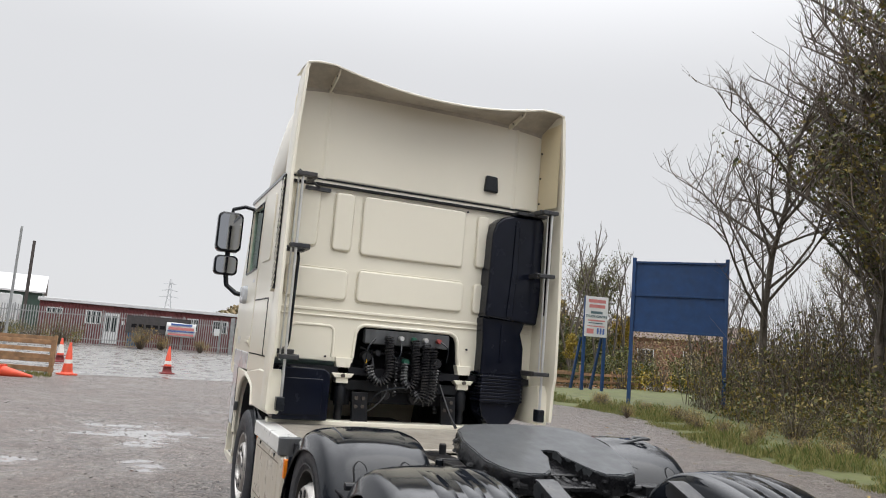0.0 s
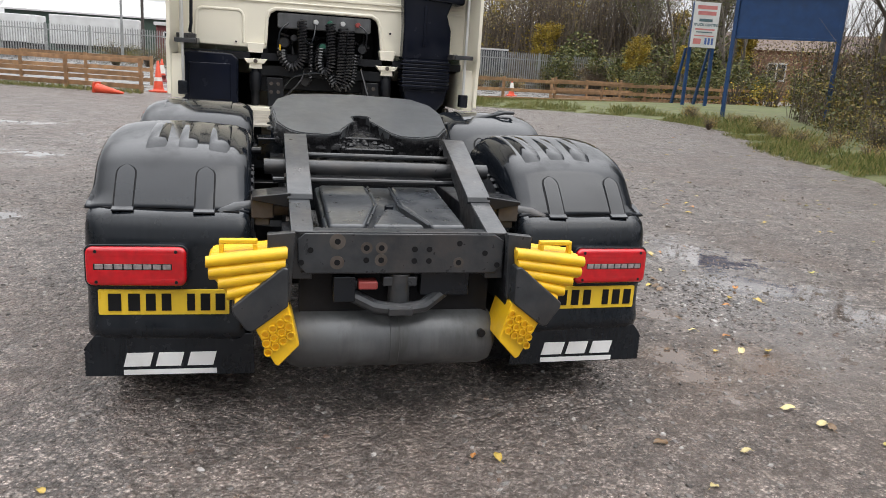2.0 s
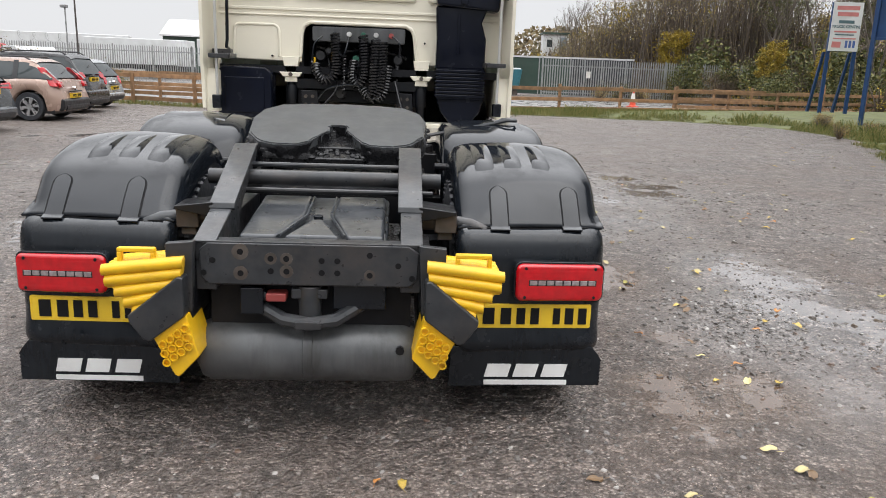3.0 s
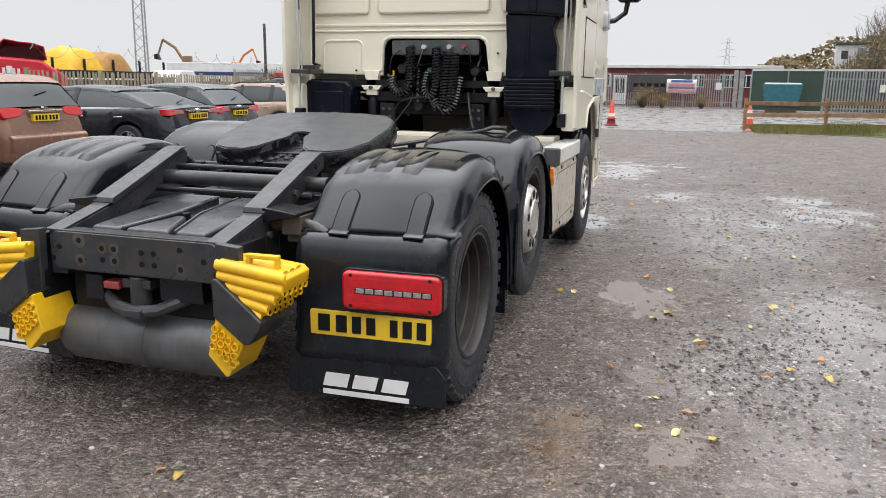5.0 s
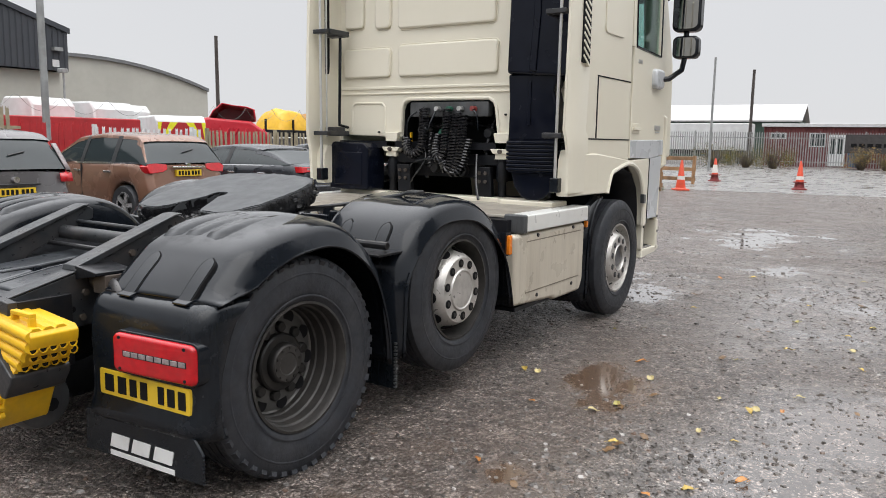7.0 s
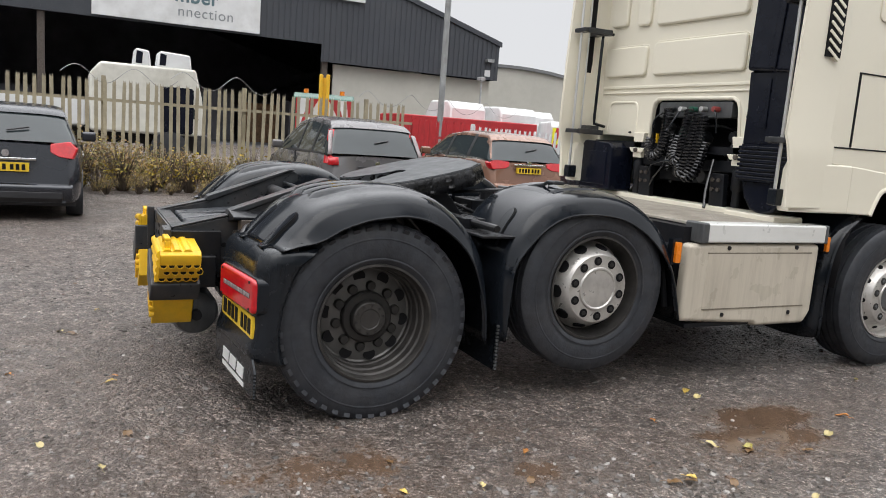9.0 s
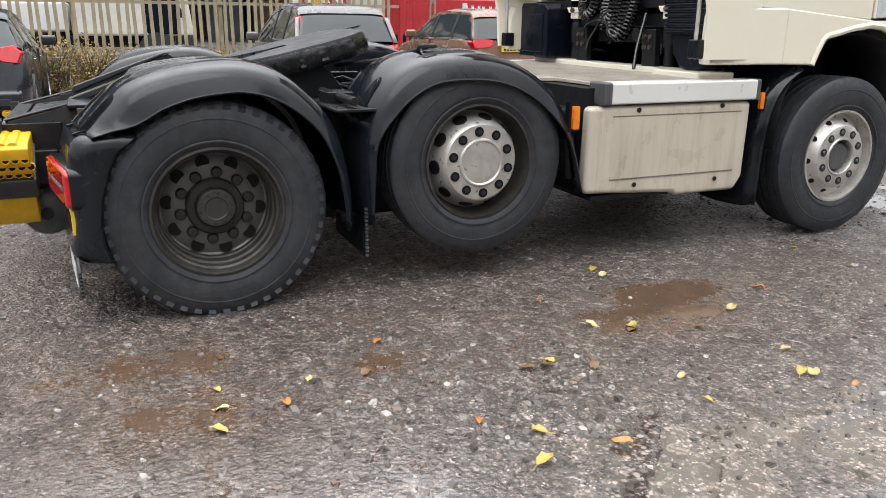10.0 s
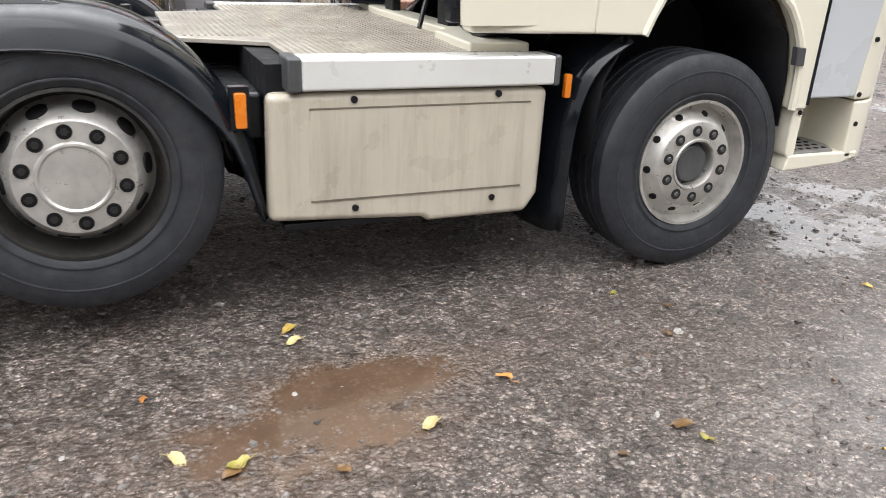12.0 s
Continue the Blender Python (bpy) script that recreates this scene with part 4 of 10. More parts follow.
# Unseen blocks added to keep daylight out from under the chassis.
part("silencer", Build().box(-1.1, -0.45, 2.3, 3.8, 0.32, 0.62), DEEP, truck, "unseen black block that darkens the underside", bevel=0.06)
part("sump", Build().box(-0.42, 0.42, 3.0, 4.4, 0.3, 0.55), DEEP, truck, bevel=0.05)
part("spring_beam", Build().box(-0.9, 0.9, 0.95, 1.15, 0.28, 0.42), DEEP, truck, bevel=0.03)
part("prop_shaft", Build().tube([(0, 0.8, 0.55), (0, 3.6, 0.75)], 0.06, 12), CHASSIS, truck)
part("gearbox", Build().box(-0.32, 0.32, 3.3, 4.9, 0.5, 1.0), DEEP, truck, bevel=0.05)
for k, (x, y, z, sx, sy, sz) in enumerate(((0.24, 1.9, 0.9, 0.1, 0.12, 0.1), (-0.2, 1.95, 0.92, 0.14, 0.16, 0.1), (0.05, 2.05, 0.95, 0.12, 0.1, 0.08), (-0.28, 2.2, 0.93, 0.08, 0.2, 0.1), (0.3, 2.15, 0.94, 0.09, 0.15, 0.09), (0.5, 1.72, 0.95, 0.08, 0.1, 0.07), (-0.5, 1.72, 0.95, 0.08, 0.1, 0.07))):
    part("valve_block", Build().box(x - sx, x + sx, y - sy, y + sy, z - sz, z + sz).cyl("z", (x + sx * 0.4, y, 0), sx * 0.35, z, z + sz * 1.7, 8), CHASSIS if k % 2 else PLASTIC, truck, bevel=0.01)
for k in range(9):
    x = -0.3 + 0.07 * k
    pts = [(x + rnd.uniform(-0.05, 0.05), 0.8 + 0.2 * j, 0.92 + 0.06 * math.sin(k + j) + rnd.uniform(-0.02, 0.03)) for j in range(7)]
    part("hose", Build().tube(pts, 0.011, 6), CHASSIS, truck)

# ---- cab ----
back = [(-1.215, 1.57), (-0.51, 1.555), (-0.495, 1.80), (-0.475, 1.85), (-0.43, 1.875), (0.38, 1.87), (0.425, 1.845), (0.445, 1.80), (0.475, 1.555), (1.215, 1.57), (1.215, 3.11), (-1.215, 3.11)]
cab = part("cab_back", Build().prism(back, "y", 3.7, 3.74), CREAM, truck, "cream pressed-steel cab back", bevel=0.012, segments=3)


def pressed(x0, x1, z0, z1, r=0.04):
    """A raised pressing on the cab's back."""
    part("pressing", Build().prism(rounded(x0, x1, z0, z1, r), "y", 3.668, 3.71), CREAM, cab, bevel=0.02, segments=4)
    edge = rounded(x0 - 0.008, x1 + 0.008, z0 - 0.008, z1 + 0.008, r + 0.008)
    part("pressing_crease", Build().tube([(x, 3.699, z) for x, z in edge + edge[:1]], 0.005, 5), CREAM, cab)


for q in ((-0.545, 0.44, 2.495, 3.02), (-0.54, 0.468, 2.085, 2.36), (-0.80, -0.63, 2.51, 3.02), (-1.15, -0.935, 2.525, 3.05), (-1.17, -0.63, 2.085, 2.345), (0.57, 0.68, 2.51, 3.0), (0.57, 0.68, 2.085, 2.36)):
    pressed(*q)
part("pressed_rib", Build().box(-1.2, 1.2, 3.687, 3.71, 1.98, 2.005).box(-1.2, 1.2, 3.687, 3.71, 1.935, 1.95), CREAM, cab, bevel=0.006)
arch = [(-1.09, 1.6)] + [(-1.08 + 0.05 * (1 - math.cos(a)), 1.80 + 0.06 * math.sin(a)) for a in np.linspace(0, 1.57, 5)] + [(-0.75 + 0.05 * math.sin(a), 1.86 - 0.06 * (1 - math.cos(a))) for a in np.linspace(0, 1.57, 5)] + [(-0.70, 1.6)]
part("recess_rim", Build().tube([(x, 3.702, z) for x, z in arch], 0.013, 8), CREAM, cab)
rim = [(x, 3.702, z) for x, z in ((-0.52, 1.6), (-0.508, 1.81), (-0.485, 1.865), (-0.435, 1.892), (0.385, 1.888), (0.435, 1.86), (0.457, 1.81), (0.484, 1.6))]
part("opening_rim", Build().tube(rim, 0.016, 8), CREAM, cab)
part("seam_strip", Build().box(-1.21, 1.21, 3.69, 3.72, 3.109, 3.119), PLASTIC, cab)
for x, z in ((0.39, 2.93), (0.46, 3.02), (-0.76, 1.6), (0.55, 1.75)):
    part("rivet", Build().cyl("y", (x, 0, z), 0.009, 3.68, 3.7, 8), CHASSIS, cab)
# feet of the cab on its rear suspension
for x in (-0.60, 0.528):
    ft = part("cab_foot", Build().prism([(x - 0.075, 1.60), (x + 0.075, 1.60), (x + 0.05, 1.48), (x + 0.055, 1.385), (x - 0.055, 1.385), (x - 0.05, 1.48)], "y", 3.66, 3.75).prism([(x - 0.1, 1.47), (x + 0.1, 1.47), (x + 0.07, 1.43), (x - 0.07, 1.43)], "y", 3.65, 3.74), CREAM, truck, "cream cab suspension bracket", bevel=0.006)
    part("foot_bolt", Build().cyl("y", (x, 0, 1.45), 0.018, 3.63, 3.66, 8), RUST, ft)
    part("damper", Build().tube([(x, 3.7, 1.42), (x, 3.7, 1.08)], 0.035, 12).lathe([(0.045, 1.2), (0.05, 1.22), (0.05, 1.34), (0.045, 1.36)], "z", (x, 3.7, 0), 14), CHASSIS, truck, "black cab damper")
# high roof
part("roof_back", Build().prism([(-1.235, 3.12), (1.235, 3.12), (1.235, 3.80), (1.19, 3.93), (1.08, 3.985), (-1.08, 3.985), (-1.19, 3.93), (-1.235, 3.80)], "y", 3.7, 3.74), CREAM, truck, "cream moulded high-roof back", bevel=0.02, segments=3)
for x in (-0.93, 0.93):
    part("roof_crease", Build().prism([(x - 0.03, 3.703), (x, 3.693), (x + 0.03, 3.703)], "z", 3.12, 3.9), CREAM, truck)
roof_rows = []
for y, zt, w in ((3.72, 3.92, 1.2), (4.0, 3.92, 1.2), (4.5, 3.88, 1.19), (5.0, 3.78, 1.16), (5.4, 3.7, 1.11), (5.7, 3.4, 1.05), (5.82, 3.22, 1.0), (5.86, 3.08, 0.98)):
    roof_rows.append([(-w - 0.02, y, 3.075), (-w, y, max(3.08, zt - 0.35)), (-w + 0.05, y, max(3.085, zt - 0.1)), (-w + 0.18, y, zt), (0, y, zt + 0.02), (w - 0.18, y, zt), (w - 0.05, y, max(3.085, zt - 0.1)), (w, y, max(3.08, zt - 0.35)), (w + 0.02, y, 3.075)])
part("roof_shell", Build().sheet(roof_rows), CREAM, truck, "cream high roof", solid=0.01, smooth=50)
hv = part("roof_vent", Build().prism([(0.605, 3.245), (0.75, 3.24), (0.735, 3.395), (0.62, 3.40)], "y", 3.665, 3.71), PLASTIC, truck, "black plastic roof vent", bevel=0.015, segments=3)
# side air deflectors and the roof's trailing lip
for s in (1, -1):
    flip = (lambda q: q) if s > 0 else mirrored
    rows = []
    for z, xo, yo in ((1.16, 1.285, 3.34), (1.3, 1.285, 3.33), (1.45, 1.285, 3.32), (1.56, 1.285, 3.29), (1.62, 1.275, 3.275), (2.2, 1.28, 3.29), (3.10, 1.28, 3.33), (3.5, 1.27, 3.33), (3.8, 1.25, 3.33), (3.95, 1.245, 3.335), (4.005, 1.232, 3.34)):
        rows.append([(xo - 0.03, 3.74, z), (xo - 0.004, 3.5, z), (xo, yo + 0.03, z), (xo - 0.006, yo, z), (xo - 0.03, yo + 0.006, z), (xo - 0.04, 3.5, z), (xo - 0.06, 3.74, z)])
    d = part("side_deflector", flip(Build().sheet(rows)), CREAM, truck, "cream side air deflector", smooth=40)
    if s > 0:
        part("inner_face", Build().sheet([[(1.212, 3.36, z), (1.205, 3.5, z), (1.19, 3.69, z)] for z in (3.13, 3.4, 3.65, 3.8, 3.93)]), YELLOWED, d, "yellowed inner face", smooth=50)
        for z in (3.2, 3.45, 3.7):
            part("rivet", Build().cyl("x", (0, 3.66, z), 0.008, 1.18, 1.2, 8), CHASSIS, d)
    part("hinge_bar", flip(Build().tube([(1.16, 3.36, 1.2), (1.17, 3.36, 3.05)], 0.012, 8).tube([(1.185, 3.46, 1.55), (1.185, 3.46, 3.05)], 0.008, 6)), ALU, d, "thin metal hinge rod")
    for z in (1.58, 2.47, 3.06):
        part("hinge", flip(Build().box(1.06, 1.22, 3.32, 3.40, z - 0.015, z + 0.02).box(1.05, 1.09, 3.36, 3.62, z - 0.02, z + 0.025)), CHASSIS_GREY, d, "grey steel hinge", bevel=0.005)
    part("deflector_foot", flip(Build().box(1.13, 1.2, 3.33, 3.42, 1.16, 1.27)), PLASTIC, d, bevel=0.01)
    # lower quarter of the cab behind the wheel
    part("cab_quarter", flip(Build().prism([(3.39, 1.13), (3.95, 1.125), (3.95, 1.45), (3.66, 1.45), (3.44, 1.48), (3.40, 1.40)], "x", 1.16, 1.262)), CREAM, truck, "cream lower cab quarter", bevel=0.014, segments=3)
lip_top, lip_under = [], []
for k in range(33):
    x = -1.225 + 2.45 * k / 32
    u = abs(x) / 1.2
    zt = 3.905 + 0.12 * min(1.0, u / 0.83) ** 2
    if u > 0.95:
        zt -= 0.3 * (u - 0.95)
    zb = 3.945 - 0.05 * u ** 4
    crest = max(zt, zb)
    lip_top.append([(x, 3.85, crest + 0.03), (x, 3.55, crest + 0.022), (x, 3.35, zt + 0.006), (x, 3.332, zt - 0.004), (x, 3.335, zt - 0.016)])
    lip_under.append([(x, 3.336, zt - 0.015), (x, 3.44, zt - 0.012), (x, 3.6, 0.35 * zt + 0.65 * zb - 0.006), (x, 3.69, zb - 0.004), (x, 3.705, zb - 0.05)])
lip = part("roof_lip", Build().sheet(lip_top), CREAM, truck, "cream curved trailing roof lip", smooth=50)
# Its darker base puts shade under the lip; the streaks are dirt.
part("lip_underside", Build().sheet(lip_under), LIP_DIRT_SHADE, lip, "dirt-streaked underside of the lip with shade in its colour", smooth=30)
for x in (-0.95, 0.83):
    part("lip_gusset", Build().prism([(3.345, 4.0), (3.70, 3.95), (3.70, 3.885), (3.62, 3.885), (3.40, 3.94)], "x", x - 0.006, x + 0.006), CREAM, lip)
    for y, z in ((3.42, 3.955), (3.6, 3.92)):
        part("lip_bolt", Build().cyl("x", (0, y, z), 0.008, x - 0.012, x + 0.012, 8), CHASSIS, lip)

# black plastic liners inside the front wheel arches
for s in (1, -1):
    flip = (lambda q: q) if s > 0 else mirrored
    vault = [(4.02, 0.62), (4.06, 0.95), (4.2, 1.2), (4.42, 1.31), (4.66, 1.335), (4.9, 1.28), (5.05, 1.14), (5.1, 0.95), (5.11, 0.7)]
    ln = part("arch_liner", flip(Build().sheet([[(x, y, z - 0.02) for y, z in vault] for x in (0.62, 0.9, 1.2)])), DEEP, truck, "black wheel-arch liner", solid=0.01, smooth=50)
    part("liner_wall", flip(Build().prism([(4.02, 0.62)] + vault[1:-1] + [(5.11, 0.7)], "x", 0.6, 0.62)), DEEP, ln)

# sides of the cab with the wheel arch, sleeper panel and door
ARC = smooth_path([(4.2, 1.12), (4.27, 1.27), (4.36, 1.305), (4.66, 1.36), (4.86, 1.325), (4.99, 1.25), (5.09, 1.10), (5.125, 0.95), (5.13, 0.77)], 2)
for s in (1, -1):
    flip = (lambda q: q) if s > 0 else mirrored
    lower = [(3.95, 1.125)] + ARC + [(5.215, 0.77), (5.22, 1.40), (4.72, 1.385), (3.95, 1.45)]
    part("wheel_arch", flip(Build().prism(lower, "x", 1.17, 1.255)), CREAM, truck, "cream wheel arch panel", bevel=0.012, segments=3)
    part("arch_trim", flip(Build().tube([(1.245, y, z) for y, z in ARC], 0.022, 8)), CREAM, truck)
    part("sleeper_panel", flip(Build().prism([(3.70, 1.455), (4.665, 1.39), (4.615, 3.1), (3.70, 3.1)], "x", 1.2, 1.25)), CREAM, truck, "cream sleeper side panel", bevel=0.008)
    part("pressing", flip(Build().prism(rounded(4.0, 4.425, 2.395, 3.0, 0.05), "x", 1.245, 1.262)), CREAM, truck, bevel=0.009, segments=3)
    part("panel_gap", flip(Build().box(1.248, 1.2535, 3.89, 3.91, 1.57, 2.06).box(1.248, 1.2535, 3.91, 4.63, 2.05, 2.06).box(1.248, 1.2535, 3.70, 4.66, 1.558, 1.568)), INK, truck)
    slat = part("side_vent", flip(Build().box(1.235, 1.2865, 3.50, 3.635, 2.12, 3.07)), INK, truck, "black louvred side vent")
    for k in range(17):
        z = 2.15 + k * 0.054
        part("slat", flip(Build().box(1.262, 1.292, 3.505, 3.63, -0.009, 0.009).moved(Matrix.Translation((0, 0, z)) @ Matrix.Translation((0, 3.545, 0)) @ Matrix.Rotation(radians(-32), 4, "X") @ Matrix.Translation((0, -3.545, 0)))), CREAM, slat)
    # door
    door = part("door", flip(Build().prism([(4.68, 1.40), (5.62, 1.43), (5.60, 2.28), (5.42, 2.33), (4.70, 2.36)], "x", 1.2, 1.25).prism([(4.665, 2.36), (4.76, 2.36), (4.70, 3.02), (4.66, 3.1), (4.63, 3.1)], "x", 1.2, 1.248).prism([(5.40, 2.33), (5.60, 2.28), (5.48, 3.06), (5.38, 3.06)], "x", 1.2, 1.248).prism([(4.63, 3.0), (5.40, 3.0), (5.40, 3.1), (4.63, 3.1)], "x", 1.2, 1.248)), CREAM, truck, "cream cab door", bevel=0.006)
    part("window_seal", flip(Build().tube([(1.246, y, z) for y, z in ((4.75, 2.37), (4.695, 3.01), (5.395, 3.01), (5.42, 2.345), (4.75, 2.37))], 0.013, 6)), PLASTIC, door)
    pane = part("window_pane", flip(Build().prism([(4.75, 2.37), (4.70, 3.0), (5.39, 3.0), (5.42, 2.345)], "x", 1.222, 1.228)), GLASS, door, "clear green-tinted side window")
    pane.visible_shadow = False
    part("door_handle", flip(Build().prism(rounded(4.71, 4.90, 1.62, 1.71, 0.02), "x", 1.25, 1.258).box(1.255, 1.275, 4.72, 4.89, 1.65, 1.675)), CREAM, door, bevel=0.006)
    part("door_badge", flip(Build().box(1.25, 1.255, 5.33, 5.49, 1.66, 1.705).box(1.25, 1.255, 5.36, 5.47, 1.635, 1.65)), ALU, door, "small silver badge")
    part("door_badge", flip(Build().box(1.249, 1.253, 4.80, 4.90, 2.235, 2.265)), ALU, door)
    part("roof_side_strip", flip(Build().box(1.20, 1.256, 3.70, 5.5, 3.095, 3.125)), PLASTIC, truck)
    # lower door, steps and bumper end
    part("door_band", flip(Build().prism([(4.70, 1.405), (5.225, 1.395), (5.61, 1.43), (5.61, 1.572), (4.69, 1.562)], "x", 1.21, 1.2545)), CREAM_SILVER, door, "silver-grey lower door band", bevel=0.006)
    part("step_panel", flip(Build().prism([(5.228, 0.82), (5.535, 0.82), (5.60, 1.42), (5.231, 1.395)], "x", 1.16, 1.25)), CREAM_SILVER, truck, "silver-grey lower door panel", bevel=0.012, segments=3)
    part("panel_seal", flip(Build().prism([(5.206, 0.79), (5.226, 0.79), (5.229, 1.40), (5.212, 1.40)], "x", 1.15, 1.259)), PLASTIC, truck, "black rubber seal strip", bevel=0.004)
    part("arch_clip", flip(Build().prism([(5.065, 0.985), (5.118, 0.98), (5.112, 1.065), (5.058, 1.07)], "x", 1.24, 1.276)), TANK, truck, "small grey arch clip", bevel=0.005)
    stp = part("entry_step", flip(Build().prism([(5.16, 0.455), (5.55, 0.475), (5.655, 0.505), (5.655, 0.535), (5.18, 0.535)], "x", 0.92, 1.245).box(0.92, 0.94, 5.18, 5.66, 0.53, 0.80).prism(rounded(5.16, 5.222, 0.53, 0.775, 0.02), "x", 0.94, 1.238)), CREAM, truck, "cream entry step", bevel=0.014, segments=3)
    tread = part("step_tread", flip(Build().prism([(0.945, 5.228), (1.225, 5.228), (1.225, 5.50), (1.12, 5.565), (0.945, 5.575)], "z", 0.53, 0.545)), STEP_GREY, stp, "grey perforated step tread", bevel=0.004)
    for i in range(4):
        for j in range(5):
            part("tread_slot", flip(Build().prism(rounded(0.99 + i * 0.058, 1.012 + i * 0.058, 5.262 + j * 0.052, 5.292 + j * 0.052, 0.009, 3), "z", 0.54, 0.5475)), INK, tread)
    part("pillar_bolt", flip(Build().cyl("x", (0, 5.195, 0.752), 0.012, 1.23, 1.246, 8)), CHASSIS, stp)
    corner = [(1.245, 5.555), (1.245, 5.60), (1.235, 5.645), (1.20, 5.72), (1.14, 5.80), (1.04, 5.87), (0.9, 5.92), (0.9, 5.575)]
    be = part("bumper_end", flip(Build().prism(corner, "z", 0.50, 0.795).prism([(x, y - 0.012) if y < 5.58 else (x - 0.004, y - 0.006) for x, y in corner], "z", 0.803, 1.42)), CREAM, truck, "cream bumper corner", bevel=0.012, segments=3, smooth=50)
    for y, z in ((5.59, 0.68), (5.565, 0.83), (5.60, 1.10)):
        part("pillar_bolt", flip(Build().cyl("x", (0, y, z), 0.013, 1.235, 1.25, 10)), CHASSIS, be)
    part("corner_pillar", flip(Build().prism([(5.62, 1.42), (5.92, 1.4), (5.86, 2.3), (5.52, 3.06), (5.47, 3.06), (5.60, 2.28)], "x", 1.02, 1.235)), CREAM, truck, "cream windscreen pillar", bevel=0.03, segments=3)
    part("front_grab_rail", flip(Build().tube([(1.19, 5.66, 1.30), (1.235, 5.70, 1.34), (1.235, 5.69, 1.78), (1.19, 5.65, 1.82)], 0.03, 10)), CREAM, truck, "cream corner grab rail")
    # mirrors
    mir = part("door_mirror", flip(Build().prism(rounded(1.34, 1.6, 2.56, 2.98, 0.06, 5), "y", 5.39, 5.53)), PLASTIC, truck, "black door mirror", bevel=0.03, segments=3)
    part("mirror_glass", flip(Build().prism(rounded(1.36, 1.58, 2.585, 2.955, 0.05, 5), "y", 5.384, 5.392)), MIRROR, mir)
    m2 = part("wide_mirror", flip(Build().prism(rounded(1.35, 1.59, 2.32, 2.525, 0.05, 5), "y", 5.4, 5.53)), PLASTIC, truck, "black wide-angle mirror", bevel=0.03, segments=3)
    part("mirror_glass", flip(Build().prism(rounded(1.37, 1.57, 2.34, 2.505, 0.04, 5), "y", 5.393, 5.402)), MIRROR, m2)
    part("mirror_arm", flip(Build().tube([(1.2, 5.35, 2.12), (1.34, 5.41, 2.14), (1.44, 5.45, 2.22), (1.46, 5.47, 2.36), (1.46, 5.47, 2.58)], 0.026, 10)), PLASTIC, truck, "black mirror arm")
    part("mirror_arm", flip(Build().tube([(1.18, 5.25, 3), (1.34, 5.39, 3.05), (1.45, 5.47, 3.02), (1.46, 5.47, 2.96)], 0.02, 8)), PLASTIC, truck, "black mirror arm")
    part("mirror_base", flip(Build().prism(rounded(5.19, 5.43, 2.04, 2.22, 0.05), "x", 1.22, 1.3)), CREAM_SILVER, truck, bevel=0.03, segments=3)
part("windscreen", Build().sheet([[(-1.05, 5.84, 1.95), (0, 5.98, 1.95), (1.05, 5.84, 1.95)], [(-1.02, 5.55, 3.06), (0, 5.72, 3.06), (1.02, 5.55, 3.06)]]), GLASS, truck, "wide windscreen", solid=0.006).visible_shadow = False
part("cab_front", Build().prism([(-1.2, 5.72), (1.2, 5.72), (1.05, 5.92), (0, 6.02), (-1.05, 5.92)], "z", 0.45, 1.95), CREAM, truck, "cream cab front", bevel=0.04, segments=3)
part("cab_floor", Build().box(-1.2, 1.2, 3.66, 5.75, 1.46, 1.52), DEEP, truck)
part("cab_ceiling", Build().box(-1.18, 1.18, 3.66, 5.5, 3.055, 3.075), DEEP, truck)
part("sun_visor", Build().prism([(5.5, 3.02), (5.92, 2.93), (5.94, 2.99), (5.6, 3.12)], "x", -1.15, 1.15), PLASTIC, truck, "dark sun visor", bevel=0.02)
wheel_ring = Build()
wheel_ring.tube([(0.65 + 0.22 * math.cos(a), 5.25 + 0.10 * math.sin(a), 2.38 + 0.2 * math.sin(a)) for a in np.linspace(0, 6.2832, 25)], 0.016, 6)
part("steering_wheel", wheel_ring, PLASTIC, truck, "black steering wheel")
for x in (-0.65, 0.65):
    part("cab_seat", Build().prism(rounded(x - 0.26, x + 0.26, 1.95, 2.75, 0.1), "y", 4.62, 4.78).box(x - 0.26, x + 0.26, 4.7, 5.2, 1.85, 2.0), DEEP, truck, "dark fabric cab seat", bevel=0.05)

# black air intake tower
top = [(0.64, 2.06), (1.17, 2.02), (1.19, 2.2), (1.19, 3.0), (1.15, 3.035), (0.86, 3.02), (0.76, 2.99), (0.69, 2.93), (0.66, 2.83)]
it = part("air_intake", Build().prism(top, "y", 3.52, 3.78), INTAKE, truck, "blue-black plastic air intake tower", bevel=0.03, segments=3)
part("intake_rib", Build().prism([(0.84, 2.08), (0.90, 2.06), (0.93, 2.5), (0.92, 2.97), (0.88, 2.97), (0.87, 2.5)], "y", 3.505, 3.54), INTAKE, it, bevel=0.01)
part("intake_duct", Build().prism([(0.635, 2.06), (1.08, 2.06), (1.03, 1.93), (1.07, 1.80), (1.07, 1.54), (0.645, 1.54), (0.65, 1.8)], "y", 3.56, 3.78), INTAKE, it, bevel=0.02, segments=3)
part("intake_groove", Build().box(0.82, 0.845, 3.55, 3.57, 1.66, 2.0), INTAKE, it, bevel=0.005)
for k in range(8):
    part("bellows_ring", Build().prism(rounded(0.645, 1.075, 1.305 + k * 0.03, 1.327 + k * 0.03, 0.01), "y", 3.535, 3.78), INTAKE, it, bevel=0.006)
part("bellows_core", Build().box(0.66, 1.06, 3.55, 3.76, 1.29, 1.55), INTAKE, it)
part("intake_scoop", Build().prism([(0.66, 1.30), (1.08, 1.30), (1.04, 1.17), (0.97, 1.09), (0.87, 1.06), (0.77, 1.09), (0.70, 1.17)], "y", 3.58, 3.8), INTAKE, it, bevel=0.02, segments=3)
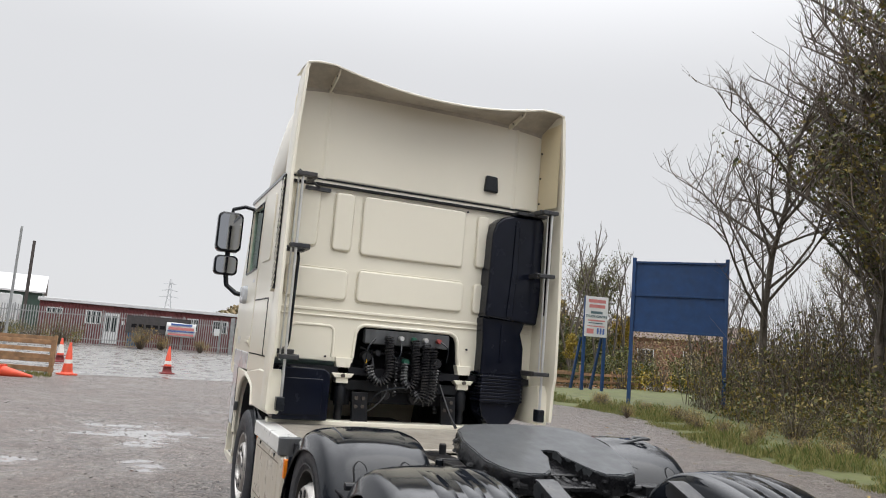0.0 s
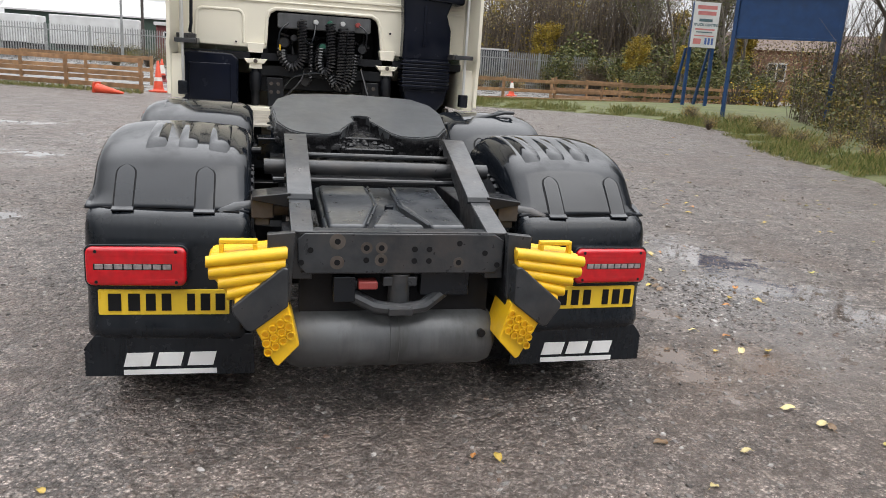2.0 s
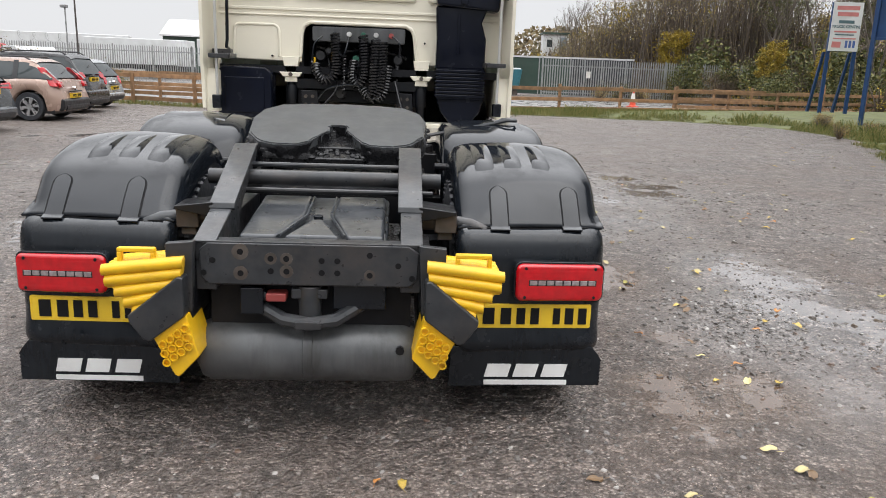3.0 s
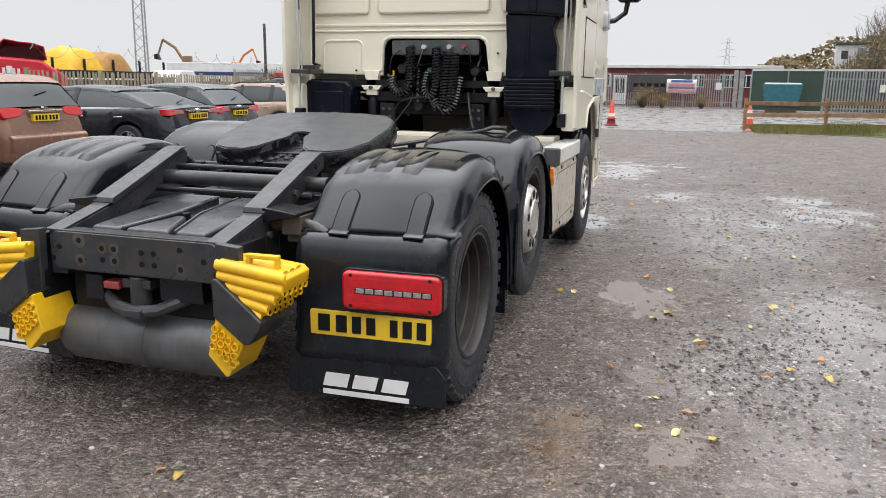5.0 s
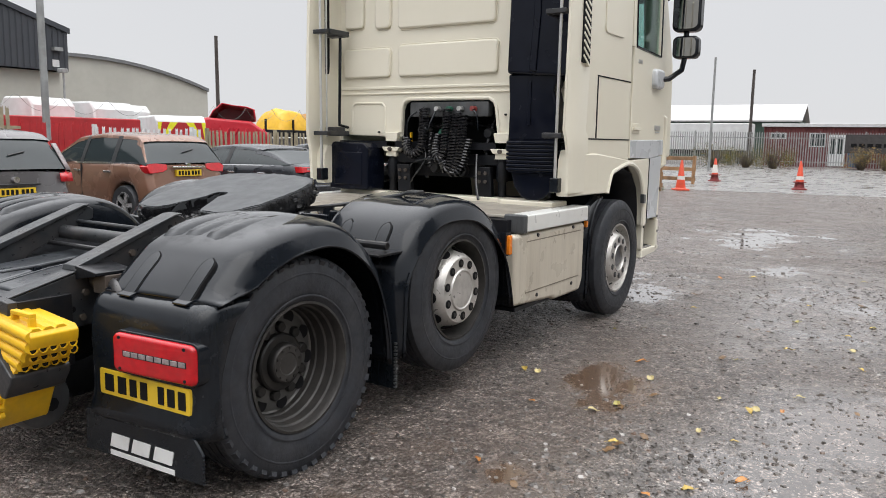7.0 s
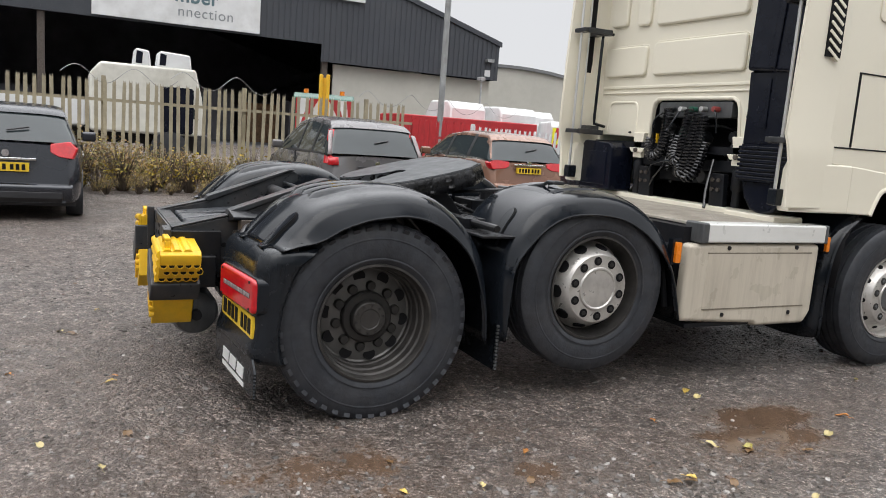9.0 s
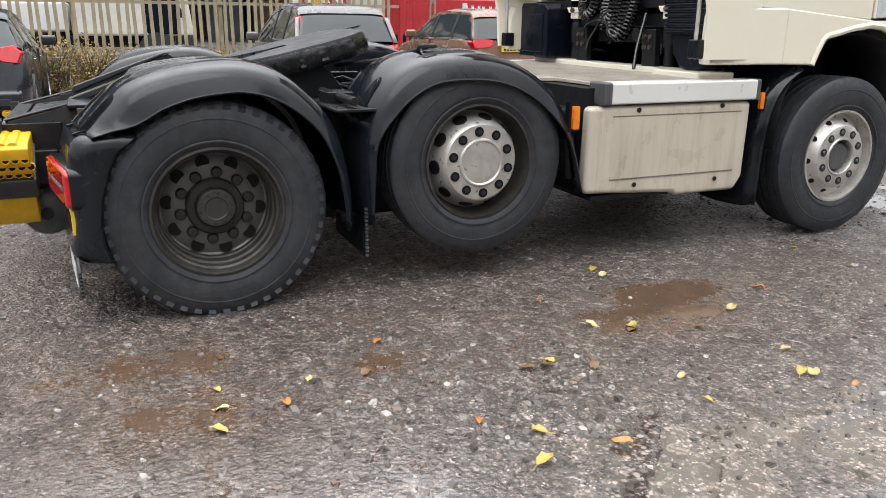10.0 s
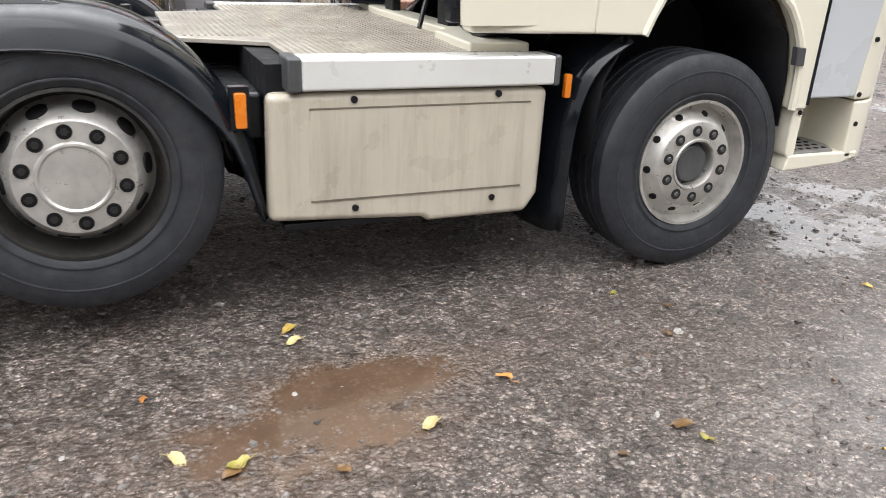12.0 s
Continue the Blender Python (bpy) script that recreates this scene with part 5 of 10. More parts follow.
part("intake_bracket", Build().box(0.88, 1.2, 3.48, 3.6, 3.03, 3.06), CHASSIS_GREY, it, bevel=0.005)
# black box and grab handle at the other corner
bx = part("battery_box", Build().prism([(-1.19, 1.08), (-0.74, 1.08), (-0.74, 1.46), (-0.79, 1.50), (-1.15, 1.51), (-1.19, 1.46)], "y", 3.5, 3.75), INTAKE, truck, "blue-black plastic box", bevel=0.015)
part("box_lid", Build().box(-1.13, -0.80, 3.49, 3.52, 1.12, 1.42), INTAKE, bx, bevel=0.01)
gh = part("grab_handle", Build().tube([(-1.12, 3.68, 1.64), (-1.12, 3.56, 1.66), (-1.11, 3.55, 1.72), (-1.10, 3.55, 2.40), (-1.11, 3.56, 2.45), (-1.12, 3.68, 2.47)], 0.014, 8), PLASTIC, truck, "black tubular grab handle")
for z in (1.60, 2.44):
    part("handle_bracket", Build().box(-1.22, -1.07, 3.48, 3.58, z, z + 0.04), CHASSIS_GREY, gh, bevel=0.004)
part("roof_stay", Build().tube([(-1.2, 3.36, 3.09), (-0.95, 3.66, 3.02)], 0.01, 6).box(-1.08, -0.86, 3.64, 3.68, 3.0, 3.03), CHASSIS_GREY, truck, "thin steel stay")
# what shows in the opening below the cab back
# Near-black box; the compartment's shade is put into its colour.
eng = part("engine_tunnel", Build().box(-0.52, 0.48, 4.13, 4.18, 1.2, 1.95).box(-0.55, -0.5, 3.74, 4.18, 1.2, 1.95).box(0.46, 0.5, 3.74, 4.18, 1.2, 1.95).box(-0.5, 0.48, 3.74, 4.18, 1.92, 1.95), DEEP, truck, "near-black engine tunnel with shade in its colour")
part("connector_rail", Build().prism(rounded(-0.42, 0.38, 1.735, 1.862, 0.02), "y", 3.70, 3.78), TANK, truck, "grey connector rail", bevel=0.01)
part("cross_brace", Build().box(-0.62, 0.58, 3.7, 3.82, 1.33, 1.42), CHASSIS, truck, bevel=0.01)
part("cross_brace", Build().box(-0.42, 0.36, 3.78, 3.88, 1.22, 1.33), DEEP, truck, bevel=0.01)
for x in (-0.44, 0.38):
    pl = part("hanger_plate", Build().prism([(x - 0.07, 1.32), (x + 0.07, 1.32), (x + 0.09, 1.05), (x - 0.05, 1.05)], "y", 3.63, 3.68), CHASSIS, truck, bevel=0.006)
    for dx, dz in ((-0.03, 1.27), (0.03, 1.27), (-0.03, 1.2), (0.03, 1.2)):
        part("bolt", Build().cyl("y", (x + dx, 0, dz), 0.016, 3.615, 3.635, 6), RUST, pl)
for x, mm in ((-0.22, CHASSIS_GREY), (-0.10, ALU), (0.02, GREEN_PLASTIC), (0.13, ALU), (0.26, RED_PLASTIC)):
    part("coupling", Build().cyl("y", (x, 0, 1.80), 0.022, 3.63, 3.69, 10).box(x - 0.02, x + 0.02, 3.655, 3.68, 1.79, 1.815), mm, truck, "small air coupling", bevel=0.003)
part("coupling", Build().cyl("y", (-0.04, 0, 1.60), 0.028, 3.63, 3.7, 10), GREEN_PLASTIC, truck, "green air coupling")


def coil(path, r=0.034, wire=0.0085, turns_per_m=48):
    """A spiral hose wound along a smooth path."""
    P = [Vector(p) for p in smooth_path(path, 10)]
    seg = [(P[i + 1] - P[i]).length for i in range(len(P) - 1)]
    total = sum(seg)
    n = int(total * turns_per_m * 9)
    out, i, acc = [], 0, 0.0
    for k in range(n):
        d = total * k / n
        while i < len(seg) - 1 and acc + seg[i] < d:
            acc += seg[i]
            i += 1
        t = (d - acc) / seg[i]
        p = P[i].lerp(P[i + 1], t)
        tan = (P[i + 1] - P[i]).normalized()
        u = tan.cross(Vector((0.1, 1, 0.05))).normalized()
        v = tan.cross(u)
        a = 2 * math.pi * d * turns_per_m
        out.append(p + u * r * math.cos(a) + v * r * math.sin(a))
    return Build().tube(out, wire, 5)


COILS = ([(-0.22, 3.63, 1.80), (-0.21, 3.61, 1.62), (-0.22, 3.59, 1.47), (-0.30, 3.58, 1.41), (-0.37, 3.59, 1.47), (-0.385, 3.62, 1.56)],
         [(0.02, 3.63, 1.79), (0.03, 3.6, 1.6), (0.03, 3.58, 1.45), (-0.02, 3.58, 1.38), (-0.07, 3.59, 1.44), (-0.06, 3.63, 1.58)],
         [(0.13, 3.62, 1.76), (0.12, 3.58, 1.55), (0.11, 3.56, 1.36), (0.07, 3.56, 1.29), (0.02, 3.58, 1.36)],
         [(0.19, 3.62, 1.74), (0.19, 3.58, 1.5), (0.17, 3.56, 1.35), (0.13, 3.56, 1.27), (0.2, 3.58, 1.32), (0.24, 3.62, 1.55)],
         [(-0.14, 3.63, 1.62), (-0.14, 3.61, 1.45), (-0.14, 3.61, 1.30)])
for k, path in enumerate(COILS):
    part("spiral_hose", coil(path, 0.037 if k < 4 else 0.018, 0.0088 if k < 4 else 0.006, 40), HOSE, truck, "black spiral air hose")
for pts in ([(-0.1, 3.64, 1.79), (-0.12, 3.58, 1.68), (-0.15, 3.58, 1.62), (-0.2, 3.6, 1.66)], [(-0.36, 3.6, 1.25), (-0.28, 3.56, 1.34), (-0.1, 3.55, 1.38), (0.05, 3.58, 1.36)], [(0.26, 3.64, 1.8), (0.33, 3.6, 1.74), (0.33, 3.62, 1.62)], [(-0.33, 3.68, 1.78), (-0.4, 3.64, 1.7), (-0.42, 3.66, 1.5)]):
    part("cable", Build().tube(smooth_path(pts, 5), 0.007, 6), PLASTIC, truck)

# pipes, valves and plugs behind the hoses
for pts, rad in (([(-0.40, 3.9, 1.7), (-0.2, 3.86, 1.66), (0.1, 3.88, 1.69), (0.4, 3.9, 1.62)], 0.022), ([(-0.35, 3.82, 1.45), (-0.1, 3.8, 1.5), (0.2, 3.82, 1.46), (0.4, 3.86, 1.5)], 0.016), ([(-0.3, 3.8, 1.2), (-0.28, 3.82, 1.5), (-0.33, 3.9, 1.75)], 0.018), ([(0.33, 3.8, 1.15), (0.31, 3.82, 1.5), (0.35, 3.9, 1.75)], 0.02), ([(-0.42, 3.68, 1.12), (-0.3, 3.6, 1.22), (-0.2, 3.62, 1.36), (-0.24, 3.68, 1.5)], 0.008), ([(0.30, 3.66, 1.42), (0.36, 3.56, 1.2), (0.42, 3.5, 1.06)], 0.012)):
    part("pipe", Build().tube(smooth_path(pts, 5), rad, 8), HOSE, truck)
for x, y, z, e in ((-0.36, 3.84, 1.62, 0.05), (-0.28, 3.74, 1.66, 0.03), (0.32, 3.84, 1.6, 0.045), (-0.02, 3.86, 1.58, 0.06), (0.34, 3.76, 1.48, 0.035), (-0.18, 3.78, 1.3, 0.05), (0.1, 3.8, 1.28, 0.06)):
    part("valve", Build().lathe([(0.0001, -e), (e * 0.8, -e), (e, -e * 0.6), (e, e * 0.4), (e * 0.5, e), (0.0001, e)], "y", (x, y, z), 12), CHASSIS_GREY, truck, "small dull grey air valve")
part("yellow_tag", Build().box(-0.405, -0.39, 3.68, 3.70, 1.46, 1.6), YELLOW, truck, "thin yellow strap")

# catwalk, side boxes
cw = part("catwalk", Build().prism([(-1.2, 2.72), (-0.72, 2.72), (-0.6, 2.35), (0.55, 2.35), (0.72, 2.72), (1.2, 2.72), (1.2, 3.72), (-1.2, 3.72)], "z", 1.015, 1.035), TREAD, truck, "dirty ribbed aluminium catwalk", bevel=0.004)
for i in range(46):
    y = 2.40 + i * 0.0285
    x = 1.18 if y > 2.74 else 0.52
    part("catwalk_rib", Build().box(-x, x, y, y + 0.011, 1.034, 1.0405), TREAD, cw)
part("catwalk_ledge", Build().prism([(-1.2, 3.74), (-1.2, 3.66), (-0.5, 3.58), (0.55, 3.58), (0.62, 3.50), (1.1, 3.46), (1.1, 3.74)], "z", 1.03, 1.075), CREAM, truck, "cream raised catwalk edge", bevel=0.012)
part("catwalk_plate", Build().box(-0.45, 0.5, 2.02, 2.36, 0.985, 1.0), TREAD, truck, "small ribbed tread plate", bevel=0.004)
for s in (1, -1):
    flip = (lambda q: q) if s > 0 else mirrored
    pan = [(2.60, 0.43), (3.22, 0.395), (3.25, 0.375), (3.70, 0.375), (3.755, 0.46), (3.76, 0.915), (2.61, 0.915)]
    sk = part("side_skirt", flip(Build().prism(pan, "x", 1.16, 1.25)), SKIRT, truck, "dirty cream side panel", bevel=0.03, segments=3)
    # Near-black fill box added for the dark space behind the panel.
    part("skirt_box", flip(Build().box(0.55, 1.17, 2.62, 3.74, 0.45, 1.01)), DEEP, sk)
    # Thin raised strips; their dark colour stands for the shade in engraved creases.
    part("skirt_crease", flip(Build().box(1.247, 1.2535, 2.76, 3.68, 0.855, 0.862).box(1.247, 1.2535, 2.76, 3.66, 0.50, 0.507)), CREASE_SHADE, sk)
    part("skirt_pressing", flip(Build().prism(rounded(2.76, 3.66, 0.505, 0.857, 0.015), "x", 1.246, 1.2525)), SKIRT, sk, bevel=0.003)
    for y, z in ((2.93, 0.89), (3.53, 0.895), (2.935, 0.465), (3.53, 0.46)):
        part("screw", flip(Build().cyl("x", (0, y, z), 0.014, 1.247, 1.256, 10)), CHASSIS, sk)
    part("skirt_rail", flip(Build().prism([(2.73, 0.925), (3.775, 0.925), (3.775, 1.042), (2.73, 1.042)], "x", 1.12, 1.268)), RAIL_W, truck, "pale aluminium edge rail", bevel=0.012, segments=3)
    for ya, yb in ((2.68, 2.735), (3.77, 3.80)):
        part("rail_cap", flip(Build().box(1.11, 1.271, ya, yb, 0.92, 1.046)), TANK, truck, "grey plastic end cap", bevel=0.012)
    part("skirt_underside", flip(Build().box(0.6, 1.225, 2.66, 3.21, 0.383, 0.41)), CHASSIS, sk, bevel=0.004)
    part("wing_gap_box", flip(Build().box(0.5, 1.12, 2.3, 2.62, 0.72, 0.9)), CHASSIS, truck, bevel=0.02)
    part("fuel_strap", flip(Build().tube([(0.5, 2.56, 0.8), (1.1, 2.56, 0.75), (1.12, 2.58, 0.5)], 0.02, 6)), CHASSIS, truck)

# ---- ground ----
# hollows that hold water: x, y, half length and width; the first ones are muddy
MUDDY = ((1.55, 1.15, 0.17, 0.12), (1.98, 1.13, 0.15, 0.10), (2.06, 2.48, 0.20, 0.48), (2.12, 0.35, 0.30, 0.42), (1.72, 0.3, 0.25, 0.4), (1.78, 2.9, 0.16, 0.4))
CLEAR = ((2.62, 0.34, 0.26, 0.30), (2.25, 0.45, 0.22, 0.25), (2.0, 8.2, 0.55, 0.6), (0.75, 6.2, 0.85, 0.9), (3.4, 1.5, 0.55, 0.9), (-3.0, 3.7, 0.5, 0.5),
         (-2.0, 10.6, 0.9, 1.3), (-4.3, 8.3, 0.9, 0.5), (-1.95, 7.7, 0.25, 0.7), (3.8, 7.4, 0.6, 1.4), (1.2, 11.5, 1.1, 1.7), (3.3, 2.6, 0.4, 0.8), (-5.5, 12.5, 1.2, 0.7))


def gravel():
    m = bpy.data.materials.new("wet_gravel")
    m.use_nodes = True
    nt = m.node_tree
    b = nt.nodes["Principled BSDF"]

    def N(kind, **props):
        n = nt.nodes.new(kind)
        for k, v in props.items():
            setattr(n, k, v)
        return n

    def link(a, c):
        nt.links.new(a, c)

    def math_node(op, a, c):
        n = N("ShaderNodeMath", operation=op)
        for i, q in enumerate((a, c)):
            if isinstance(q, (int, float)):
                n.inputs[i].default_value = q
            else:
                link(q, n.inputs[i])
        return n.outputs[0]

    def rng(src, a, c, lo=0.0, hi=1.0, smooth=False):
        n = N("ShaderNodeMapRange")
        if smooth:
            n.interpolation_type = "SMOOTHSTEP"
        n.inputs[1].default_value, n.inputs[2].default_value, n.inputs[3].default_value, n.inputs[4].default_value = a, c, lo, hi
        link(src, n.inputs[0])
        return n.outputs[0]

    def tex(scale, detail=4, rough=0.55):
        n = N("ShaderNodeTexNoise")
        n.inputs["Scale"].default_value, n.inputs["Detail"].default_value, n.inputs["Roughness"].default_value = scale, detail, rough
        link(tc.outputs["Object"], n.inputs["Vector"])
        return n

    def mix(f, a, c, kind="MIX"):
        n = N("ShaderNodeMixRGB", blend_type=kind)
        for i, q in enumerate((f, a, c)):
            if isinstance(q, tuple):
                n.inputs[i].default_value = (*q, 1)
            elif isinstance(q, (int, float)):
                n.inputs[i].default_value = q
            else:
                link(q, n.inputs[i])
        return n.outputs[0]
    tc = N("ShaderNodeTexCoord")
    # the lie of the ground: water stands where the level lies above it
    lie = tex(1.35, 11, 0.66)

    def hollows(spots):
        near = None
        for x, y, rx, ry in spots:
            mp = N("ShaderNodeMapping")
            mp.inputs["Location"].default_value = (-x / rx, -y / ry, 0)
            mp.inputs["Scale"].default_value = (1 / rx, 1 / ry, 0)
            link(tc.outputs["Object"], mp.inputs[0])
            ln = N("ShaderNodeVectorMath", operation="LENGTH")
            link(mp.outputs[0], ln.inputs[0])
            near = ln.outputs["Value"] if near is None else math_node("MINIMUM", near, ln.outputs["Value"])
        return near
    mudness = hollows(MUDDY)
    muddy = rng(mudness, 0.1, 2.0, 0.21, 0.0, True)
    silty = rng(mudness, 0.6, 4.2, 1.0, 0.0, True)
    clear = rng(hollows(CLEAR), 0.2, 2.0, 0.22, 0.0, True)
    lane = rng(hollows(((2.75, 6.0, 0.95, 2.6), (2.68, 0.9, 0.85, 1.6), (3.1, 2.6, 0.6, 1.2))), 0.35, 1.35, 0.22, 0.0, True)
    big = tex(0.33, 6, 0.6)
    mid = tex(1.9, 5, 0.6)
    level = math_node("ADD", rng(big.outputs[0], 0.35, 0.65, 0.27, 0.36), math_node("MAXIMUM", math_node("MAXIMUM", math_node("MULTIPLY", muddy, 0.92), clear), math_node("MULTIPLY", lane, 0.55)))
    fine = tex(70, 5, 0.65)
    stones = N("ShaderNodeTexVoronoi")
    stones.inputs["Scale"].default_value = 58
    link(tc.outputs["Object"], stones.inputs["Vector"])
    grit = N("ShaderNodeTexVoronoi")
    grit.inputs["Scale"].default_value = 170
    link(tc.outputs["Object"], grit.inputs["Vector"])
    lumps = N("ShaderNodeTexVoronoi")
    lumps.inputs["Scale"].default_value = 23
    lwarp = N("ShaderNodeMixRGB")
    lwarp.inputs[0].default_value = 0.06
    link(tc.outputs["Object"], lwarp.inputs[1])
    link(tex(9, 4).outputs["Color"], lwarp.inputs[2])
    link(lwarp.outputs[0], lumps.inputs["Vector"])
    sepl = N("ShaderNodeSeparateColor")
    link(lumps.outputs["Color"], sepl.inputs[0])
    sepc = N("ShaderNodeSeparateColor")
    link(stones.outputs["Color"], sepc.inputs[0])
    sepg = N("ShaderNodeSeparateColor")
    link(grit.outputs["Color"], sepg.inputs[0])
    # stones stand out of the film of water
    proud = math_node("ADD", math_node("MULTIPLY", rng(stones.outputs["Distance"], 0.0, 0.6, 0.055, 0.0), rng(sepc.outputs[0], 0.2, 0.9)), math_node("MULTIPLY", rng(lumps.outputs["Distance"], 0.0, 0.6, 0.07, 0.0), rng(sepl.outputs[2], 0.3, 0.95)))
    depth = math_node("SUBTRACT", math_node("SUBTRACT", math_node("ADD", level, 0.012), lie.outputs[0]), proud)
    water = rng(depth, -0.012, 0.03, 0.0, 1.0, True)
    damp = rng(depth, -0.16, 0.02, 0.0, 1.0, True)
    pool = math_node("MULTIPLY", rng(depth, -0.06, 0.08, 0.0, 1.0, True), rng(muddy, 0.03, 0.14))
    silt = math_node("MULTIPLY", rng(depth, -0.3, 0.05, 0.25, 1.0, True), math_node("MULTIPLY", silty, 0.85))
    base = mix(rng(sepc.outputs[0], 0.1, 0.95), (0.022, 0.021, 0.021), (0.23, 0.22, 0.213))
    base = mix(rng(sepc.outputs[1], 0.82, 0.87), base, (0.66, 0.635, 0.61))
    base = mix(rng(sepc.outputs[2], 0.82, 0.96, 0, 0.6), base, (0.19, 0.125, 0.092))
    base = mix(0.5, base, mix(rng(sepg.outputs[0], 0.15, 0.9), (0.030, 0.028, 0.027), (0.33, 0.315, 0.305)))
    base = mix(rng(sepg.outputs[1], 0.90, 0.93, 0, 0.95), base, (0.62, 0.60, 0.58))
    lump = rng(sepl.outputs[0], 0.0, 1.0, 0.45, 1.6)
    base = mix(1.0, base, lump, "MULTIPLY")
    base = mix(rng(sepl.outputs[1], 0.93, 0.97, 0, 0.6), base, (0.5, 0.47, 0.44))
    # gaps between stones stay dark
    gap = rng(stones.outputs["Distance"], 0.3, 0.8)
    base = mix(math_node("MULTIPLY", gap, 0.8), base, (0.022, 0.019, 0.017))
    patch = tex(0.55, 6, 0.65)
    base = mix(rng(patch.outputs[0], 0.42, 0.66, 0, 0.7), base, mix(0.55, base, (0.135, 0.098, 0.074)))
    lighter = tex(0.17, 4, 0.5)
    base = mix(rng(lighter.outputs[0], 0.42, 0.68, 0, 0.6), base, mix(0.6, base, (0.23, 0.222, 0.215)))
    clump = tex(4.2, 8, 0.72)
    base = mix(1.0, base, rng(clump.outputs[0], 0.3, 0.7, 0.62, 1.38), "MULTIPLY")
    wetbase = mix(1.0, base, (0.80, 0.79, 0.78), "MULTIPLY")
    base = mix(damp, base, wetbase)
    mud = mix(rng(tex(5, 4).outputs[0], 0.3, 0.7), (0.125, 0.086, 0.057), (0.09, 0.064, 0.045))
    col = mix(silt, base, mix(0.6, base, mud))
    col = mix(math_node("MULTIPLY", pool, 0.85), col, mud)
    link(mix(1.0, col, (1.0, 0.895, 0.835), "MULTIPLY"), b.inputs["Base Color"])
    dry = rng(mid.outputs[0], 0.3, 0.7, 0.28, 0.46)
    dry = math_node("SUBTRACT", dry, math_node("MULTIPLY", damp, 0.12))
    wet = math_node("ADD", math_node("MULTIPLY", math_node("SUBTRACT", 1.0, water), dry), 0.02)
    link(wet, b.inputs["Roughness"])
    b.inputs["Specular IOR Level"].default_value = 0.6
    # the film of water over the stones
    coat = math_node("ADD", math_node("ADD", math_node("ADD", math_node("MULTIPLY", damp, 0.34), math_node("MULTIPLY", lane, 3.2)), 0.04), math_node("MULTIPLY", water, 0.9))
    coat = math_node("MULTIPLY", coat, rng(muddy, 0.03, 0.15, 1.0, 0.3))
    coat = math_node("MINIMUM", coat, 1.0)
    link(coat, b.inputs["Coat Weight"])
    link(math_node("ADD", math_node("ADD", math_node("MULTIPLY", water, 0.45), math_node("MULTIPLY", lane, 2.6)), 1.5), b.inputs["Coat IOR"])
    soak = rng(lane, 0.0, 0.2, 1.0, 0.38)
    link(math_node("ADD", math_node("MULTIPLY", math_node("MULTIPLY", math_node("SUBTRACT", 1.0, water), soak), 0.24), rng(depth, 0.0, 0.08, 0.16, 0.03)), b.inputs["Coat Roughness"])
    hgt = math_node("ADD", math_node("MULTIPLY", stones.outputs["Distance"], -0.55), math_node("MULTIPLY", grit.outputs["Distance"], -0.2))
    hgt = math_node("ADD", hgt, math_node("MULTIPLY", mid.outputs[0], 0.9))
    hgt = math_node("ADD", hgt, math_node("MULTIPLY", fine.outputs[0], 0.25))
    hgt = math_node("ADD", hgt, math_node("MULTIPLY", lumps.outputs["Distance"], -0.75))
    bp = N("ShaderNodeBump")
    bp.inputs["Distance"].default_value = 0.04
    calm = math_node("MULTIPLY", math_node("SUBTRACT", 1.0, math_node("MULTIPLY", water, 0.985)), math_node("SUBTRACT", 1.0, math_node("MULTIPLY", damp, 0.35)))
    link(calm, bp.inputs["Strength"])
    link(hgt, bp.inputs["Height"])
    link(bp.outputs[0], b.inputs["Normal"])
    # the water lies smoother than the stones below it
    film = N("ShaderNodeBump")
    film.inputs["Distance"].default_value = 0.02
    link(math_node("MULTIPLY", math_node("MULTIPLY", calm, soak), 0.45), film.inputs["Strength"])
    link(hgt, film.inputs["Height"])
    link(film.outputs[0], b.inputs["Coat Normal"])
    return m


GROUND = gravel()
ground = part("ground", Build().box(-1500, 1500, -1500, 1500, -1.0, 0.0), GROUND, None, smooth=0)
tagged(ground, "wet grey-brown compacted gravel yard with puddles", "ground", kind="structure")
CONCRETE = mat("wet_concrete", (0.2, 0.193, 0.185), 0.3, var=0.2, scale=0.6, dirt=(0.15, 0.14, 0.13), dirt_scale=0.35, dirt_amt=0.7, rough_var=0.22, bump=0.1, bscale=8)
apron = part("pavement", Build().prism([(-14, 25.6), (-4, 24.3), (4.2, 25.6), (4.6, 28.6), (34, 40.5), (36, 43.5), (22, 43.0), (9, 43.5), (6, 57), (-34, 57), (-34, 40)], "z", -0.05, 0.006), CONCRETE)
tagged(apron, "wet pale concrete service road beyond the fence", "road", kind="structure")

STONE = bpy.data.materials.new("loose_stone")
STONE.use_nodes = True
_n = STONE.node_tree
_geo = _n.nodes.new("ShaderNodeNewGeometry")
_ramp = _n.nodes.new("ShaderNodeValToRGB")
_n.links.new(_geo.outputs["Random Per Island"], _ramp.inputs[0])
_els = _ramp.color_ramp.elements
_els[0].color, _els[1].color = (0.05, 0.044, 0.039, 1), (0.46, 0.435, 0.41, 1)
for pos, c in ((0.45, (0.105, 0.092, 0.082, 1)), (0.75, (0.19, 0.178, 0.168, 1)), (0.88, (0.13, 0.085, 0.062, 1)), (0.93, (0.26, 0.245, 0.23, 1))):
    e = _els.new(pos)
    e.color = c
_n.links.new(_ramp.outputs[0], _n.nodes["Principled BSDF"].inputs["Base Color"])
_n.nodes["Principled BSDF"].inputs["Roughness"].default_value = 0.3


